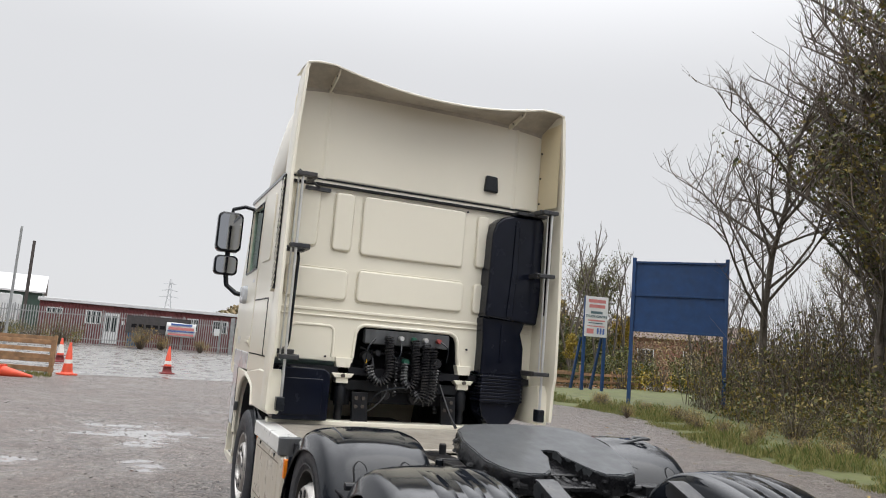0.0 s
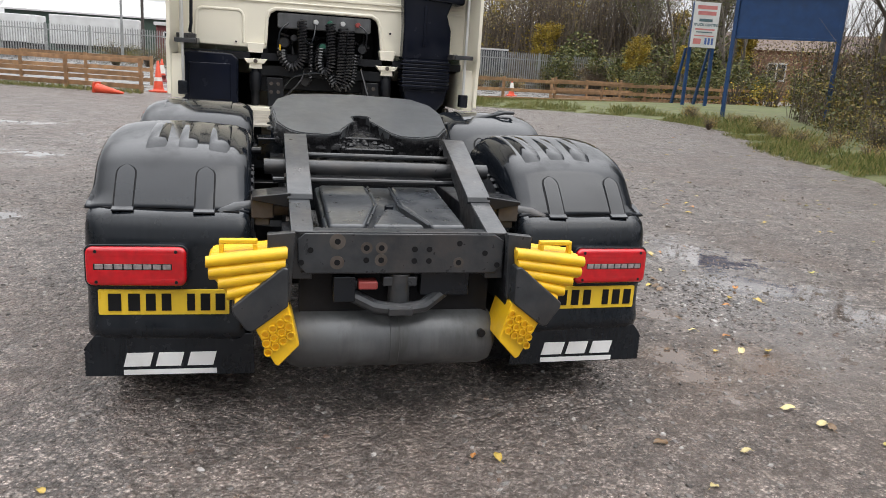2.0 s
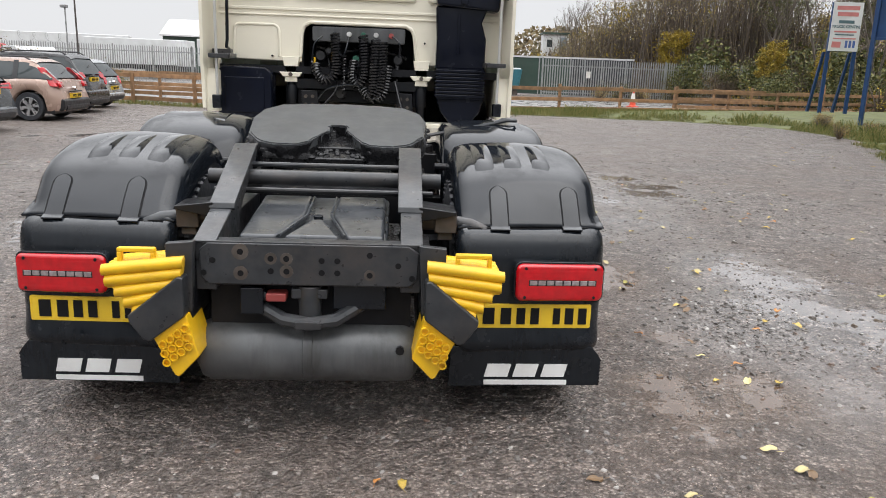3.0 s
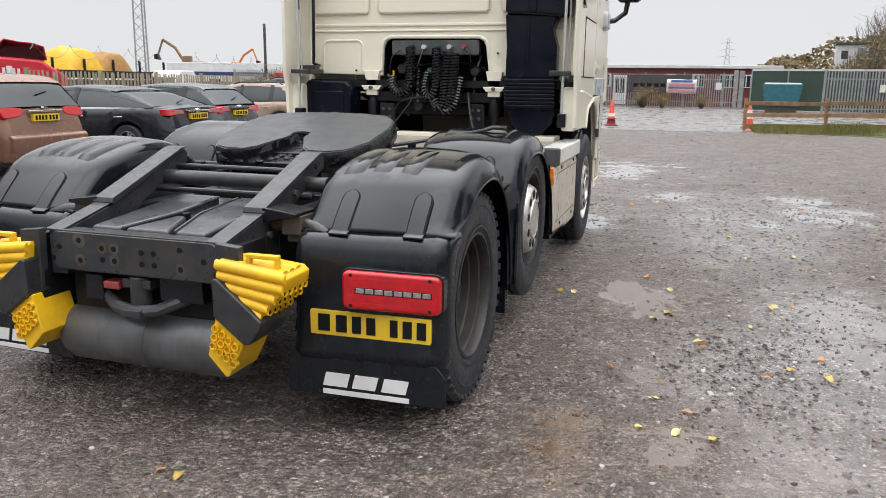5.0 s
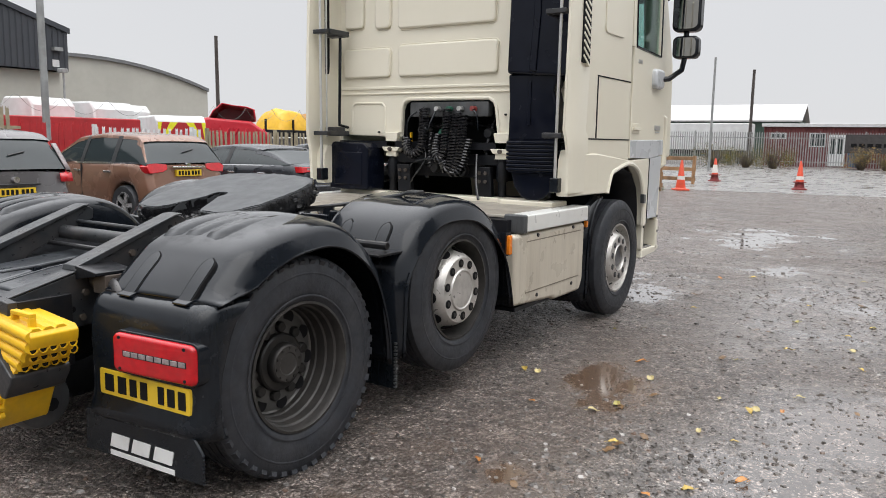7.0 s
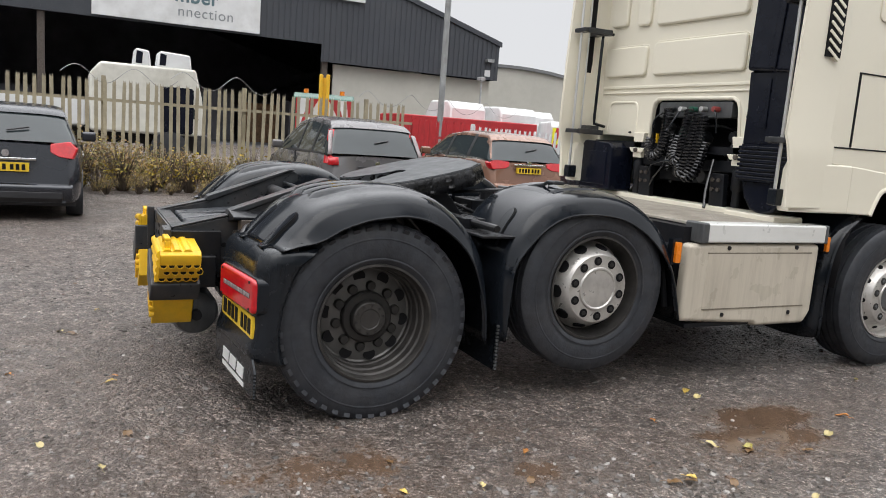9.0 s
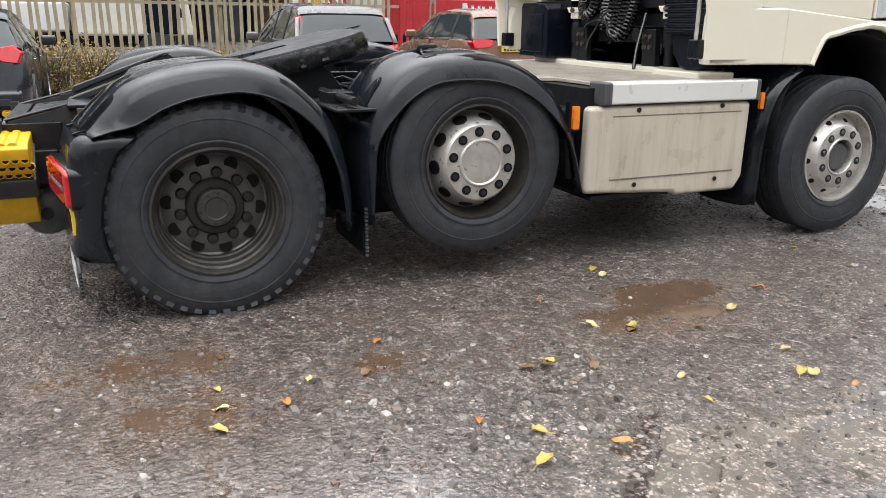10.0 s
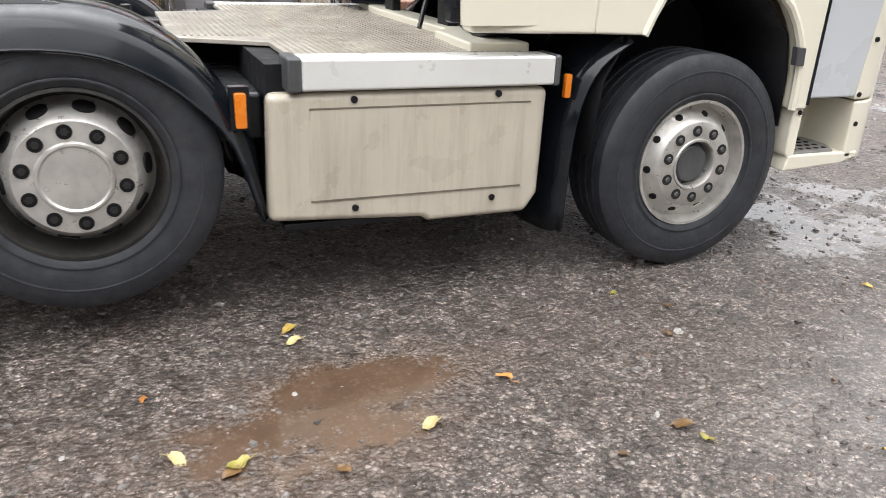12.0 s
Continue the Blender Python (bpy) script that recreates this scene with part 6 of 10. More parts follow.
def stone_field(name, label, spots, r):
    """Many loose stones, each a low faceted lump, as one mesh."""
    n = len(spots)
    xy = np.array([q[:2] for q in spots])
    size = np.array([q[2] for q in spots])
    turn, el, hi = r.uniform(0, 6.283, n), r.uniform(1.0, 1.7, n), r.uniform(0.55, 1.05, n)
    V = np.zeros((n, 9, 3))
    for i in range(5):
        a = 2 * math.pi * i / 5
        q = size * r.uniform(0.75, 1.15, n)
        for k, (out, up) in enumerate(((1.0, None), (0.72, 0.6))):
            if i == 4 and k == 1:
                continue
            px, py = q * out * el * math.cos(a + 0.4 * k), q * out * math.sin(a + 0.4 * k)
            row = i if k == 0 else 5 + i
            V[:, row, 0] = xy[:, 0] + px * np.cos(turn) - py * np.sin(turn)
            V[:, row, 1] = xy[:, 1] + px * np.sin(turn) + py * np.cos(turn)
            V[:, row, 2] = -0.002 if k == 0 else size * hi * up * r.uniform(0.7, 1.3, n)
    faces = ((0, 1, 6, 5), (1, 2, 7, 6), (2, 3, 8, 7), (3, 4, 8), (4, 0, 5, 8), (5, 6, 7, 8))
    me = bpy.data.meshes.new(name)
    me.from_pydata(V.reshape(-1, 3).tolist(), [], [tuple(k * 9 + i for i in f) for k in range(n) for f in faces])
    me.materials.append(STONE)
    tagged(new(name, me), label, "stones", kind="stuff")


def pebbles():
    r = np.random.default_rng(3)
    near = []
    # the ground that the walk looks down on, then the yard beyond, with larger stones
    for _ in range(64000):
        a, d = r.uniform(0, 6.283), 7.0 * math.sqrt(r.random())
        x, y = 1.9 + d * math.cos(a), 0.9 + d * math.sin(a)
        if noise.noise(Vector((x * 0.9, y * 0.9, 5))) + 0.35 * noise.noise(Vector((x * 4, y * 4, 9))) > r.uniform(-0.75, 0.35):
            near.append((x, y, 0.0035 + 0.012 * r.random() ** 3))
    stone_field("loose_stones", "small wet grey and pale stones lying on the gravel", near, r)
    far = [(r.uniform(-9, 15), r.uniform(4, 25), 0.006 + 0.018 * r.random() ** 2.4) for _ in range(14000)]
    far += [(r.normal(2.45, 0.28), r.normal(1.35, 0.45), 0.006 + 0.014 * r.random() ** 2) for _ in range(700)]
    stone_field("loose_stones", "larger wet stones scattered over the gravel yard", far, r)


pebbles()


# ---- fallen leaves ----
def leaf_mat(name, c1, c2):
    return mat(name, c1, 0.35, var=0.25, scale=40, dirt=c2, dirt_scale=60, dirt_amt=0.6, per_object=0.2)


LEAVES = [leaf_mat("yellow_leaf", (0.50, 0.36, 0.08), (0.25, 0.13, 0.03)), leaf_mat("pale_leaf", (0.50, 0.42, 0.2), (0.3, 0.21, 0.08)), leaf_mat("green_yellow_leaf", (0.34, 0.30, 0.07), (0.25, 0.19, 0.05)), leaf_mat("brown_leaf", (0.15, 0.085, 0.035), (0.05, 0.03, 0.015)), leaf_mat("orange_leaf", (0.5, 0.22, 0.06), (0.2, 0.08, 0.03))]
leaf_proto = []
for k in range(5):
    r = random.Random(20 + k)
    rows = []
    for i in range(6):
        t = i / 5
        w = 0.02 * (math.sin(math.pi * min(1, t * 0.92 + 0.08)) ** 0.7) * r.uniform(0.9, 1.1)
        z = 0.004 + 0.012 * math.sin(t * 2.6 + k) ** 2
        curl = 0.006 * r.uniform(-0.3, 1.6)
        rows.append([(-w, t * 0.066, z + curl), (-w * 0.45, t * 0.066, z + curl * 0.1), (0, t * 0.066, z - 0.002), (w * 0.45, t * 0.066, z + curl * 0.2), (w, t * 0.066, z + curl * 0.8)])
    m = Build().sheet(rows).tube([(0, 0.002, 0.004), (0.004, -0.014, 0.006), (0.009, -0.026, 0.004)], 0.0012, 4)
    me_ob = part("fallen_leaf", m, LEAVES[k], smooth=60)
    tagged(me_ob, "small wet " + ("yellow", "pale yellow", "yellow-green", "dark brown", "orange-brown")[k] + " fallen leaf lying on the gravel", "leaf", "fallen leaves")
    leaf_proto.append(me_ob)
SPOTS = ((1.34, 2.62), (1.41, 2.67), (1.42, 4.08), (1.58, 4.25), (1.94, 3.31), (2.35, 3.69), (2.47, 3.76), (2.43, 3.46), (2.11, 2.34), (2.2, 2.6), (1.99, 2.15), (2.08, 2.97), (1.72, 0.52), (2.04, 0.48), (2.2, 0.49), (2.21, 0.69), (2.12, 1.02), (2.36, 0.46), (2.28, 1.64), (2.26, 1.77), (2.42, 1.91), (2.6, 2.22), (2.82, 2.16), (2.57, 2.77), (2.78, 1.47), (2.64, 1.28), (2.77, 2.73), (2.96, 1.69), (2.94, 1.34), (2.29, 1.74), (0.38, -0.59), (-0.63, -0.73), (1.16, -0.52), (1.49, -0.64), (1.97, -0.29), (2.02, -0.45))
rl = random.Random(11)
spots = list(SPOTS)
for k in range(16):
    spots.append((rl.uniform(1.6, 4.2), rl.uniform(-0.6, 5.2)))
while len(spots) < 240:
    a, d = rl.uniform(0, 6.283), rl.uniform(0.2, 1.0) ** 0.6 * 6.5
    x, y = 3.2 + d * math.cos(a), 2.0 + d * math.sin(a)
    if x > 1.35 or y < -0.25:
        spots.append((x, y))
for k in range(60):
    spots.append((rl.uniform(6.5, 12), rl.uniform(4, 18)))
for i, (x, y) in enumerate(spots):
    k = rl.choice((0, 0, 1, 1, 2, 3, 3, 4))
    M = pose(x, y, 0.002, rl.uniform(-8, 8), rl.uniform(-8, 8), rl.uniform(0, 360))
    s = rl.uniform(0.6, 1.15)
    proto = leaf_proto[k]
    if i >= 5:
        ob = copy_thing(proto, M)
    else:
        k, ob = i, leaf_proto[i]
        ob.matrix_basis = M
    ob.scale = (s, s, s)


# ---- dark clods of earth and rotten bits on the wet lane ----
def clods():
    m = Build()
    r = random.Random(17)
    for k in range(1700):
        x, y = r.gauss(4.3, 1.3), r.uniform(-1.5, 11)
        if x < 2.6:
            x = r.uniform(2.6, 6.5)
        if noise.noise(Vector((x * 1.3, y * 1.3, 2))) < 0.05:
            continue
        s = 0.005 + 0.02 * r.random() ** 3
        n = 6
        a0 = r.uniform(0, 6.283)
        el = r.uniform(1, 2.0)
        ring = []
        for i in range(n):
            a = 2 * math.pi * i / n
            q = s * r.uniform(0.6, 1.2)
            px, py = q * el * math.cos(a), q * math.sin(a)
            ring.append((x + px * math.cos(a0) - py * math.sin(a0), y + px * math.sin(a0) + py * math.cos(a0)))
        P = [(px, py, -0.002) for px, py in ring] + [(x + (px - x) * 0.6, y + (py - y) * 0.6, s * r.uniform(0.15, 0.6)) for px, py in ring]
        m.add(P, [(i, (i + 1) % n, n + (i + 1) % n, n + i) for i in range(n)] + [tuple(range(n, 2 * n))])
    ob = part("earth_clods", m, mat("dark_wet_earth", (0.045, 0.034, 0.025), 0.45, var=0.4, scale=3, dirt=(0.11, 0.07, 0.035), dirt_scale=2.5, dirt_amt=0.7), smooth=0)
    tagged(ob, "dark wet clods and rotten leaf bits on the gravel", "clods", kind="stuff")


clods()

# ---- fences, cones, signs ----
WOOD = mat("weathered_timber", (0.30, 0.17, 0.085), 0.6, var=0.3, scale=5, dirt=(0.12, 0.075, 0.04), dirt_scale=3, dirt_amt=0.6, bump=0.2, bscale=30, per_object=0.25)
GALV = mat("galvanised_steel", (0.33, 0.34, 0.34), 0.5, metal=0.5, var=0.2, scale=3, dirt=(0.16, 0.15, 0.13), dirt_amt=0.5)
PALE_TAN = mat("weathered_palisade_paint", (0.33, 0.29, 0.2), 0.6, var=0.25, scale=3, dirt=(0.17, 0.14, 0.09), dirt_amt=0.6, per_object=0.12)
RED_PAINT = mat("red_painted_steel", (0.42, 0.025, 0.03), 0.42, var=0.15, scale=2, dirt=(0.16, 0.03, 0.03), dirt_amt=0.4)
WHITE_PAINT = mat("white_painted_steel", (0.66, 0.67, 0.67), 0.45, var=0.08, scale=1.2, dirt=(0.4, 0.39, 0.37), dirt_scale=0.8, dirt_amt=0.45)
BLUE_PAINT = mat("blue_painted_timber", (0.008, 0.045, 0.14), 0.5, var=0.2, scale=2.5, dirt=(0.02, 0.04, 0.085), dirt_scale=1.2, dirt_amt=0.6)
CONE_O = mat("orange_red_plastic", (0.68, 0.075, 0.03), 0.45, var=0.1, dirt=(0.3, 0.08, 0.05), dirt_scale=9, dirt_amt=0.4)
CONE_W = mat("reflective_white_sleeve", (0.72, 0.7, 0.66), 0.4, var=0.08, dirt=(0.4, 0.35, 0.3), dirt_scale=9, dirt_amt=0.4)
CONE_B = mat("dark_red_plastic", (0.22, 0.03, 0.03), 0.5, var=0.1, dirt=(0.1, 0.05, 0.04), dirt_scale=9)


def rail_fence(x0, y0, dx, dy, n, gap, h=1.15, rails=(0.18, 0.56, 0.98), label="brown weathered post-and-rail timber fence"):
    L = math.hypot(dx, dy)
    ang = math.degrees(math.atan2(dy, dx))
    f = thing("timber_fence", label, "fence", at=pose(x0, y0, 0, 0, 0, ang))
    r = random.Random(int(x0 * 7 + n))
    for i in range(n):
        part("post", Build().box(i * gap - 0.05, i * gap + 0.05, -0.05, 0.05, -0.1, h).moved(pose(0, 0, 0, r.uniform(-1, 1), r.uniform(-1, 1))), WOOD, f, bevel=0.008)
    for i in range(n - 1):
        for z in rails:
            zz = z + r.uniform(-0.015, 0.015)
            e = r.uniform(-0.02, 0.02)
            part("rail", Build().prism([(i * gap - 0.05, zz - 0.07), (i * gap + gap + 0.05, zz - 0.07 + e), (i * gap + gap + 0.05, zz + 0.07 + e), (i * gap - 0.05, zz + 0.07)], "y", -0.10, -0.055), WOOD, f, bevel=0.005)
    return f


rail_fence(4.05, 26.9, 0.935, 0.355, 11, 3.0)
rail_fence(14.0, 34.6, 0.95, 0.3, 8, 2.4, 1.1)
rail_fence(-4.25, 23.0, -0.93, 0.33, 5, 2.5, 1.1)
rail_fence(-4.6, 28.2, -0.97, 0.25, 6, 2.5, 1.1)


def palisade(name, x0, y0, x1, y1, h, material, label, step=0.155, split=False, posts=2.75, post_mat=None):
    """Steel palings on two rails; each paling has a split, pointed head."""
    L = math.hypot(x1 - x0, y1 - y0)
    f = thing(name, label, "fence", at=pose(x0, y0, 0, 0, 0, math.degrees(math.atan2(y1 - y0, x1 - x0))))
    w = 0.034
    shape = [(-w, 0.05), (w, 0.05), (w, h - 0.12), (w * 0.75, h), (w * 0.28, h - 0.07), (0, h - 0.02), (-w * 0.28, h - 0.07), (-w * 0.75, h), (-w, h - 0.12)]
    n = int(L / step)
    r = random.Random(n)
    if split:
        base = part("paling", Build().prism(shape, "y", -0.012, 0.008), material, f, smooth=0)
        for i in range(1, n):
            o = new("paling", base.data)
            o.parent = f
            o.matrix_basis = pose(i * step, r.uniform(-0.006, 0.006), r.uniform(-0.02, 0.01), 0, r.uniform(-1.2, 1.2), r.uniform(-4, 4))
    else:
        m = Build()
        for i in range(n):
            m.prism([(i * step + a, b + 0) for a, b in shape], "y", -0.012, 0.008)
        ob = part("paling_screen", m, material, f, smooth=0)
        tagged(ob, kind="stuff")
    for z in (0.45, h - 0.42):
        part("rail", Build().box(0, L, 0.01, 0.05, z - 0.03, z + 0.03), material, f)
    for i in range(int(L / posts) + 1):
        part("post", Build().box(i * posts - 0.03, i * posts + 0.05, 0.05, 0.13, 0, h + 0.05), post_mat or material, f)
    return f


palisade("palisade_fence", -12.0, -14.0, -12.0, 6.4, 2.08, PALE_TAN, "tan weathered steel palisade fence with pointed palings", split=True)
palisade("palisade_fence", -12.02, 6.45, -12.1, 8.05, 1.8, RED_PAINT, "red painted steel palisade fence panel", split=True)
palisade("palisade_fence", -12.1, 8.1, -12.3, 11.3, 1.72, WHITE_PAINT, "white painted steel palisade fence panel", split=True)
palisade("palisade_fence", -12.3, 11.35, -14.8, 30.5, 1.7, PALE_TAN, "tan weathered steel palisade fence", split=True)
palisade("palisade_fence", -34.0, 53.5, 5.1, 57.2, 2.5, GALV, "grey galvanised palisade fence along the service road", step=0.16)
palisade("palisade_fence", 9.0, 43.6, 24.0, 46.5, 2.45, GALV, "grey galvanised palisade fence in front of the woods", step=0.16)
# coils of barbed wire on posts above the yard fence
bw = Build()
for k in range(20):
    pts = [(-12.02 + 0.14 * math.cos(a), -13 + k * 2.0 + a * 0.17, 2.15 + 0.16 * math.sin(a) + 0.03 * math.sin(k)) for a in np.linspace(0, 12.57, 30)]
    if k % 3 != 2:
        bw.tube(pts, 0.006, 4)
wire = part("barbed_wire", bw, GALV, smooth=0)
tagged(wire, "loose rusty coils of barbed wire on the yard fence", "wire", kind="stuff")
gp = thing("gate_post", "grey galvanised box-section gate post", "post", at=pose(5.3, 57.2, 0))
part("post_body", Build().box(-0.28, 0.02, -0.15, 0.15, 0, 2.75).box(0.1, 0.42, -0.15, 0.15, 0, 2.7), GALV, gp, bevel=0.02)
part("hinge", Build().box(0.0, 0.12, -0.1, 0.1, 0.6, 0.7).box(0.0, 0.12, -0.1, 0.1, 2.0, 2.1), GALV, gp)


def cone(x, y, h=0.95, two=True, turn=0.0, tilt=0.0):
    c = thing("traffic_cone", "dirty orange and white traffic cone on the wet road", "traffic cone", "cones by the yard entrance", at=pose(x, y, 0, tilt, 0, turn))
    part("base", Build().prism(rounded(-0.24, 0.24, -0.24, 0.24, 0.06), "z", 0.0, 0.05).lathe([(0.2, 0.05), (0.17, 0.09), (0.15, 0.1)], "z", (0, 0, 0), 20), CONE_B if two else CONE_O, c, bevel=0.008)
    part("cone_body", Build().lathe([(0.165, 0.09), (0.035, h), (0.028, h + 0.01), (0.0001, h + 0.01)], "z", (0, 0, 0), 24), CONE_O, c)
    part("sleeve", Build().lathe([(0.126, 0.36), (0.128, 0.36), (0.075, 0.70), (0.073, 0.70)], "z", (0, 0, 0), 24), CONE_W, c)
    if two:
        part("stacked_base", Build().prism(rounded(-0.21, 0.21, -0.21, 0.21, 0.06), "z", 0.26, 0.29).lathe([(0.175, 0.05), (0.14, 0.27), (0.135, 0.3)], "z", (0, 0, 0), 20), CONE_B, c, bevel=0.006)
    return c


cone(-0.72, 27.6, 1.0, True, 12)
cone(-3.85, 24.0, 1.0, False, 40)
cone(-4.6, 31.5, 0.95, True, 5)
cone(4.3, 28.3, 0.9, False, 20)
cone(12.5, 36.5, 0.8, False, 20)
lc = thing("traffic_cone", "orange traffic cone lying on its side by the fence", "traffic cone", "cones by the yard entrance", at=pose(-5.4, 22.2, 0.12, 96, 0, 70))
part("cone_body", Build().lathe([(0.165, 0.0), (0.035, 0.85), (0.0001, 0.86)], "z", (0, 0, 0), 20), CONE_O, lc)
part("base", Build().prism(rounded(-0.2, 0.2, -0.2, 0.2, 0.05), "z", -0.04, 0.0), CONE_O, lc)

# blue board on two posts
BL, BR = Vector((16.43, 22.81, 0)), Vector((18.82, 20.19, 0))
along = (BR - BL)
bs = thing("blue_signboard", "blue painted timber board on two tall posts, seen from behind", "sign", at=pose(BL.x, BL.y, 0, 0, 0, math.degrees(math.atan2(along.y, along.x))))
W = along.length
for x in (0, W):
    part("post", Build().box(x - 0.07, x + 0.07, -0.12, 0.02, -0.1, 6.02), BLUE_PAINT, bs, bevel=0.01)
for z0, z1 in ((3.08, 4.49), (4.53, 5.81)):
    part("panel", Build().box(0.07, W - 0.07, -0.03, 0.0, z0, z1), BLUE_PAINT, bs, bevel=0.006)
for z in (3.08, 4.51, 5.84):
    part("batten", Build().box(0.07, W - 0.07, -0.10, -0.03, z - 0.04, z + 0.04), BLUE_PAINT, bs, bevel=0.006)
# white information board
ws = thing("white_signboard", "white notice board with red and dark lettering on blue posts", "sign", at=pose(19.1, 30.4, 0, 0, 0, -8))
PRINT_R = mat("faded_red_print", (0.55, 0.2, 0.19), 0.5)
PRINT_D = mat("dark_teal_print", (0.09, 0.15, 0.17), 0.5)
PRINT_B = mat("blue_print", (0.07, 0.13, 0.35), 0.5)
part("board", Build().box(0, 1.25, -0.04, 0.0, 2.95, 5.0), WHITE_PAINT, ws, bevel=0.008)
for x in (-0.02, 1.1):
    part("post", Build().box(x, x + 0.14, 0.0, 0.14, 0, 5.0 if x < 0 else 3.4), BLUE_PAINT, ws, bevel=0.01)
    part("brace", Build().prism([(0.1, 2.9), (0.2, 2.9), (1.3, 0.0), (1.1, 0.0)], "x", x - 0.12, x - 0.02), BLUE_PAINT, ws)
for z, h, a, b, mm in ((4.68, 0.17, 0.15, 1.1, PRINT_R), (4.42, 0.17, 0.2, 1.08, PRINT_R), (4.12, 0.13, 0.3, 0.95, PRINT_D), (3.74, 0.07, 0.15, 1.1, PRINT_R), (3.62, 0.05, 0.2, 1.0, PRINT_D), (3.46, 0.05, 0.15, 1.1, PRINT_R), (3.1, 0.25, 0.12, 0.5, PRINT_R)):
    part("print_bar", Build().box(a, b, -0.047, -0.04, z, z + h), mm, ws)
for x in (0.68, 0.84, 1.0):
    part("print_block", Build().box(x, x + 0.1, -0.047, -0.04, 3.1, 3.4), PRINT_B, ws)

PENDING = [("TRUCK CENTRE", 0.165, ws, Matrix.Translation((0.625, -0.043, 3.93)) @ Matrix.Rotation(radians(90), 4, "X"), PRINT_D)]

# ---- buildings to the north ----
MAROON = mat("maroon_sheet_cladding", (0.14, 0.035, 0.035), 0.5, var=0.15, scale=1, dirt=(0.1, 0.05, 0.045), dirt_amt=0.5)
ROOF_W = mat("pale_roof_sheet", (0.6, 0.6, 0.6), 0.5, var=0.1, scale=0.6, dirt=(0.35, 0.34, 0.32), dirt_amt=0.4)
DARK_GREEN = mat("dark_green_sheet", (0.03, 0.06, 0.045), 0.5, var=0.15, scale=0.8, dirt=(0.05, 0.06, 0.05), dirt_amt=0.5)
cabin = thing("site_building", "long low maroon sheet-clad building with a white roof edge", "building", at=pose(-8.4, 61.0, 0, 0, 0, 4))
wall = Build()
for k in range(170):
    x = k * 0.1
    wall.prism([(x, 0.0), (x + 0.03, -0.03), (x + 0.07, -0.03), (x + 0.1, 0.0)], "z", 0.0, 2.95)
tagged(part("wall_sheet", wall, MAROON, cabin, smooth=0), kind="stuff")
part("body", Build().box(0, 17.0, 0.0, 6.0, 0.0, 2.95), MAROON, cabin)
part("roof_edge", Build().box(-0.15, 17.2, -0.2, 6.2, 2.95, 3.2), ROOF_W, cabin, bevel=0.03)
for x0, x1, z0, z1 in ((0.5, 1.6, 2.05, 2.5), (3.2, 4.3, 1.5, 2.5), (8.6, 9.4, 1.5, 2.5), (10.6, 11.5, 1.5, 2.5), (12.6, 13.8, 1.5, 2.5), (14.2, 15.3, 1.5, 2.5)):
    wn = part("window", Build().box(x0, x1, -0.07, -0.02, z0, z1), WHITE_PAINT, cabin, bevel=0.01)
    nn = 3 if x1 - x0 > 1 else 2
    for i in range(nn):
        a = x0 + 0.07 + i * (x1 - x0 - 0.07) / nn
        part("pane", Build().box(a, a + (x1 - x0 - 0.07) / nn - 0.07, -0.075, -0.06, z0 + 0.07, z1 - 0.07), CAR_GLASS, wn)
dr = part("door", Build().box(4.5, 5.6, -0.07, -0.02, 0.1, 2.4), WHITE_PAINT, cabin, bevel=0.01)
part("door_pane", Build().box(4.65, 4.98, -0.08, -0.06, 1.0, 2.2), CAR_GLASS, dr)
part("door_pane", Build().box(5.1, 5.45, -0.08, -0.06, 1.0, 2.2), CAR_GLASS, dr)
part("air_unit", Build().box(5.75, 6.0, -0.2, 0.0, 1.6, 1.9), WHITE_PAINT, cabin, bevel=0.02)
# boards on the fence
sg = thing("dark_signboard", "black board with dark lettering tied to the palisade", "sign", at=pose(-2.3, 56.2, 0, 0, 0, 5))
part("board", Build().box(0, 4.4, -0.05, 0.0, 1.1, 2.35), mat("dark_board", (0.05, 0.045, 0.045), 0.6, var=0.2), sg)
for k in range(8):
    if k != 5:
        part("print_bar", Build().box(0.35 + k * 0.48, 0.70 + k * 0.48, -0.06, -0.05, 1.5, 1.75), INK, sg)
bn = thing("banner", "white banner with pink and blue print tied to the palisade", "banner", at=pose(0.4, 56.3, 0, 0, 0, 5))
rows = [[(x, -0.06 + 0.02 * math.sin(x * 4), z + 0.02 * math.sin(x * 3)) for x in np.linspace(0, 2.1, 12)] for z in (1.05, 1.4, 1.75, 2.05)]
part("cloth", Build().sheet(rows), WHITE_PAINT, bn, solid=0.005)
for z, h, mm, a, b in ((1.86, 0.14, PRINT_B, 0.3, 1.8), (1.55, 0.2, PRINT_R, 0.15, 1.95), (1.40, 0.09, PRINT_B, 0.1, 2.0), (1.15, 0.14, PRINT_R, 0.15, 1.95)):
    part("print_bar", Build().box(a, b, -0.115, -0.09, z, z + h), mm, bn)
bin_ = thing("blue_bin", "blue plastic bin behind the palisade", "bin", at=pose(-1.6, 57.5, 0))
part("bin_body", Build().prism([(-0.5, 0.15), (0.5, 0.15), (0.6, 1.2), (-0.6, 1.2)], "y", -0.4, 0.4), mat("blue_plastic", (0.03, 0.13, 0.3), 0.45), bin_, bevel=0.04)
part("bin_lid", Build().box(-0.65, 0.65, -0.45, 0.45, 1.2, 1.3), mat("pale_blue_plastic", (0.08, 0.2, 0.35), 0.45), bin_, bevel=0.03)
nb = thing("notice", "small white notice on the palisade", "sign", at=pose(4.0, 56.6, 0))
part("board", Build().box(-0.2, 0.2, -0.05, 0, 1.35, 1.85), WHITE_PAINT, nb)

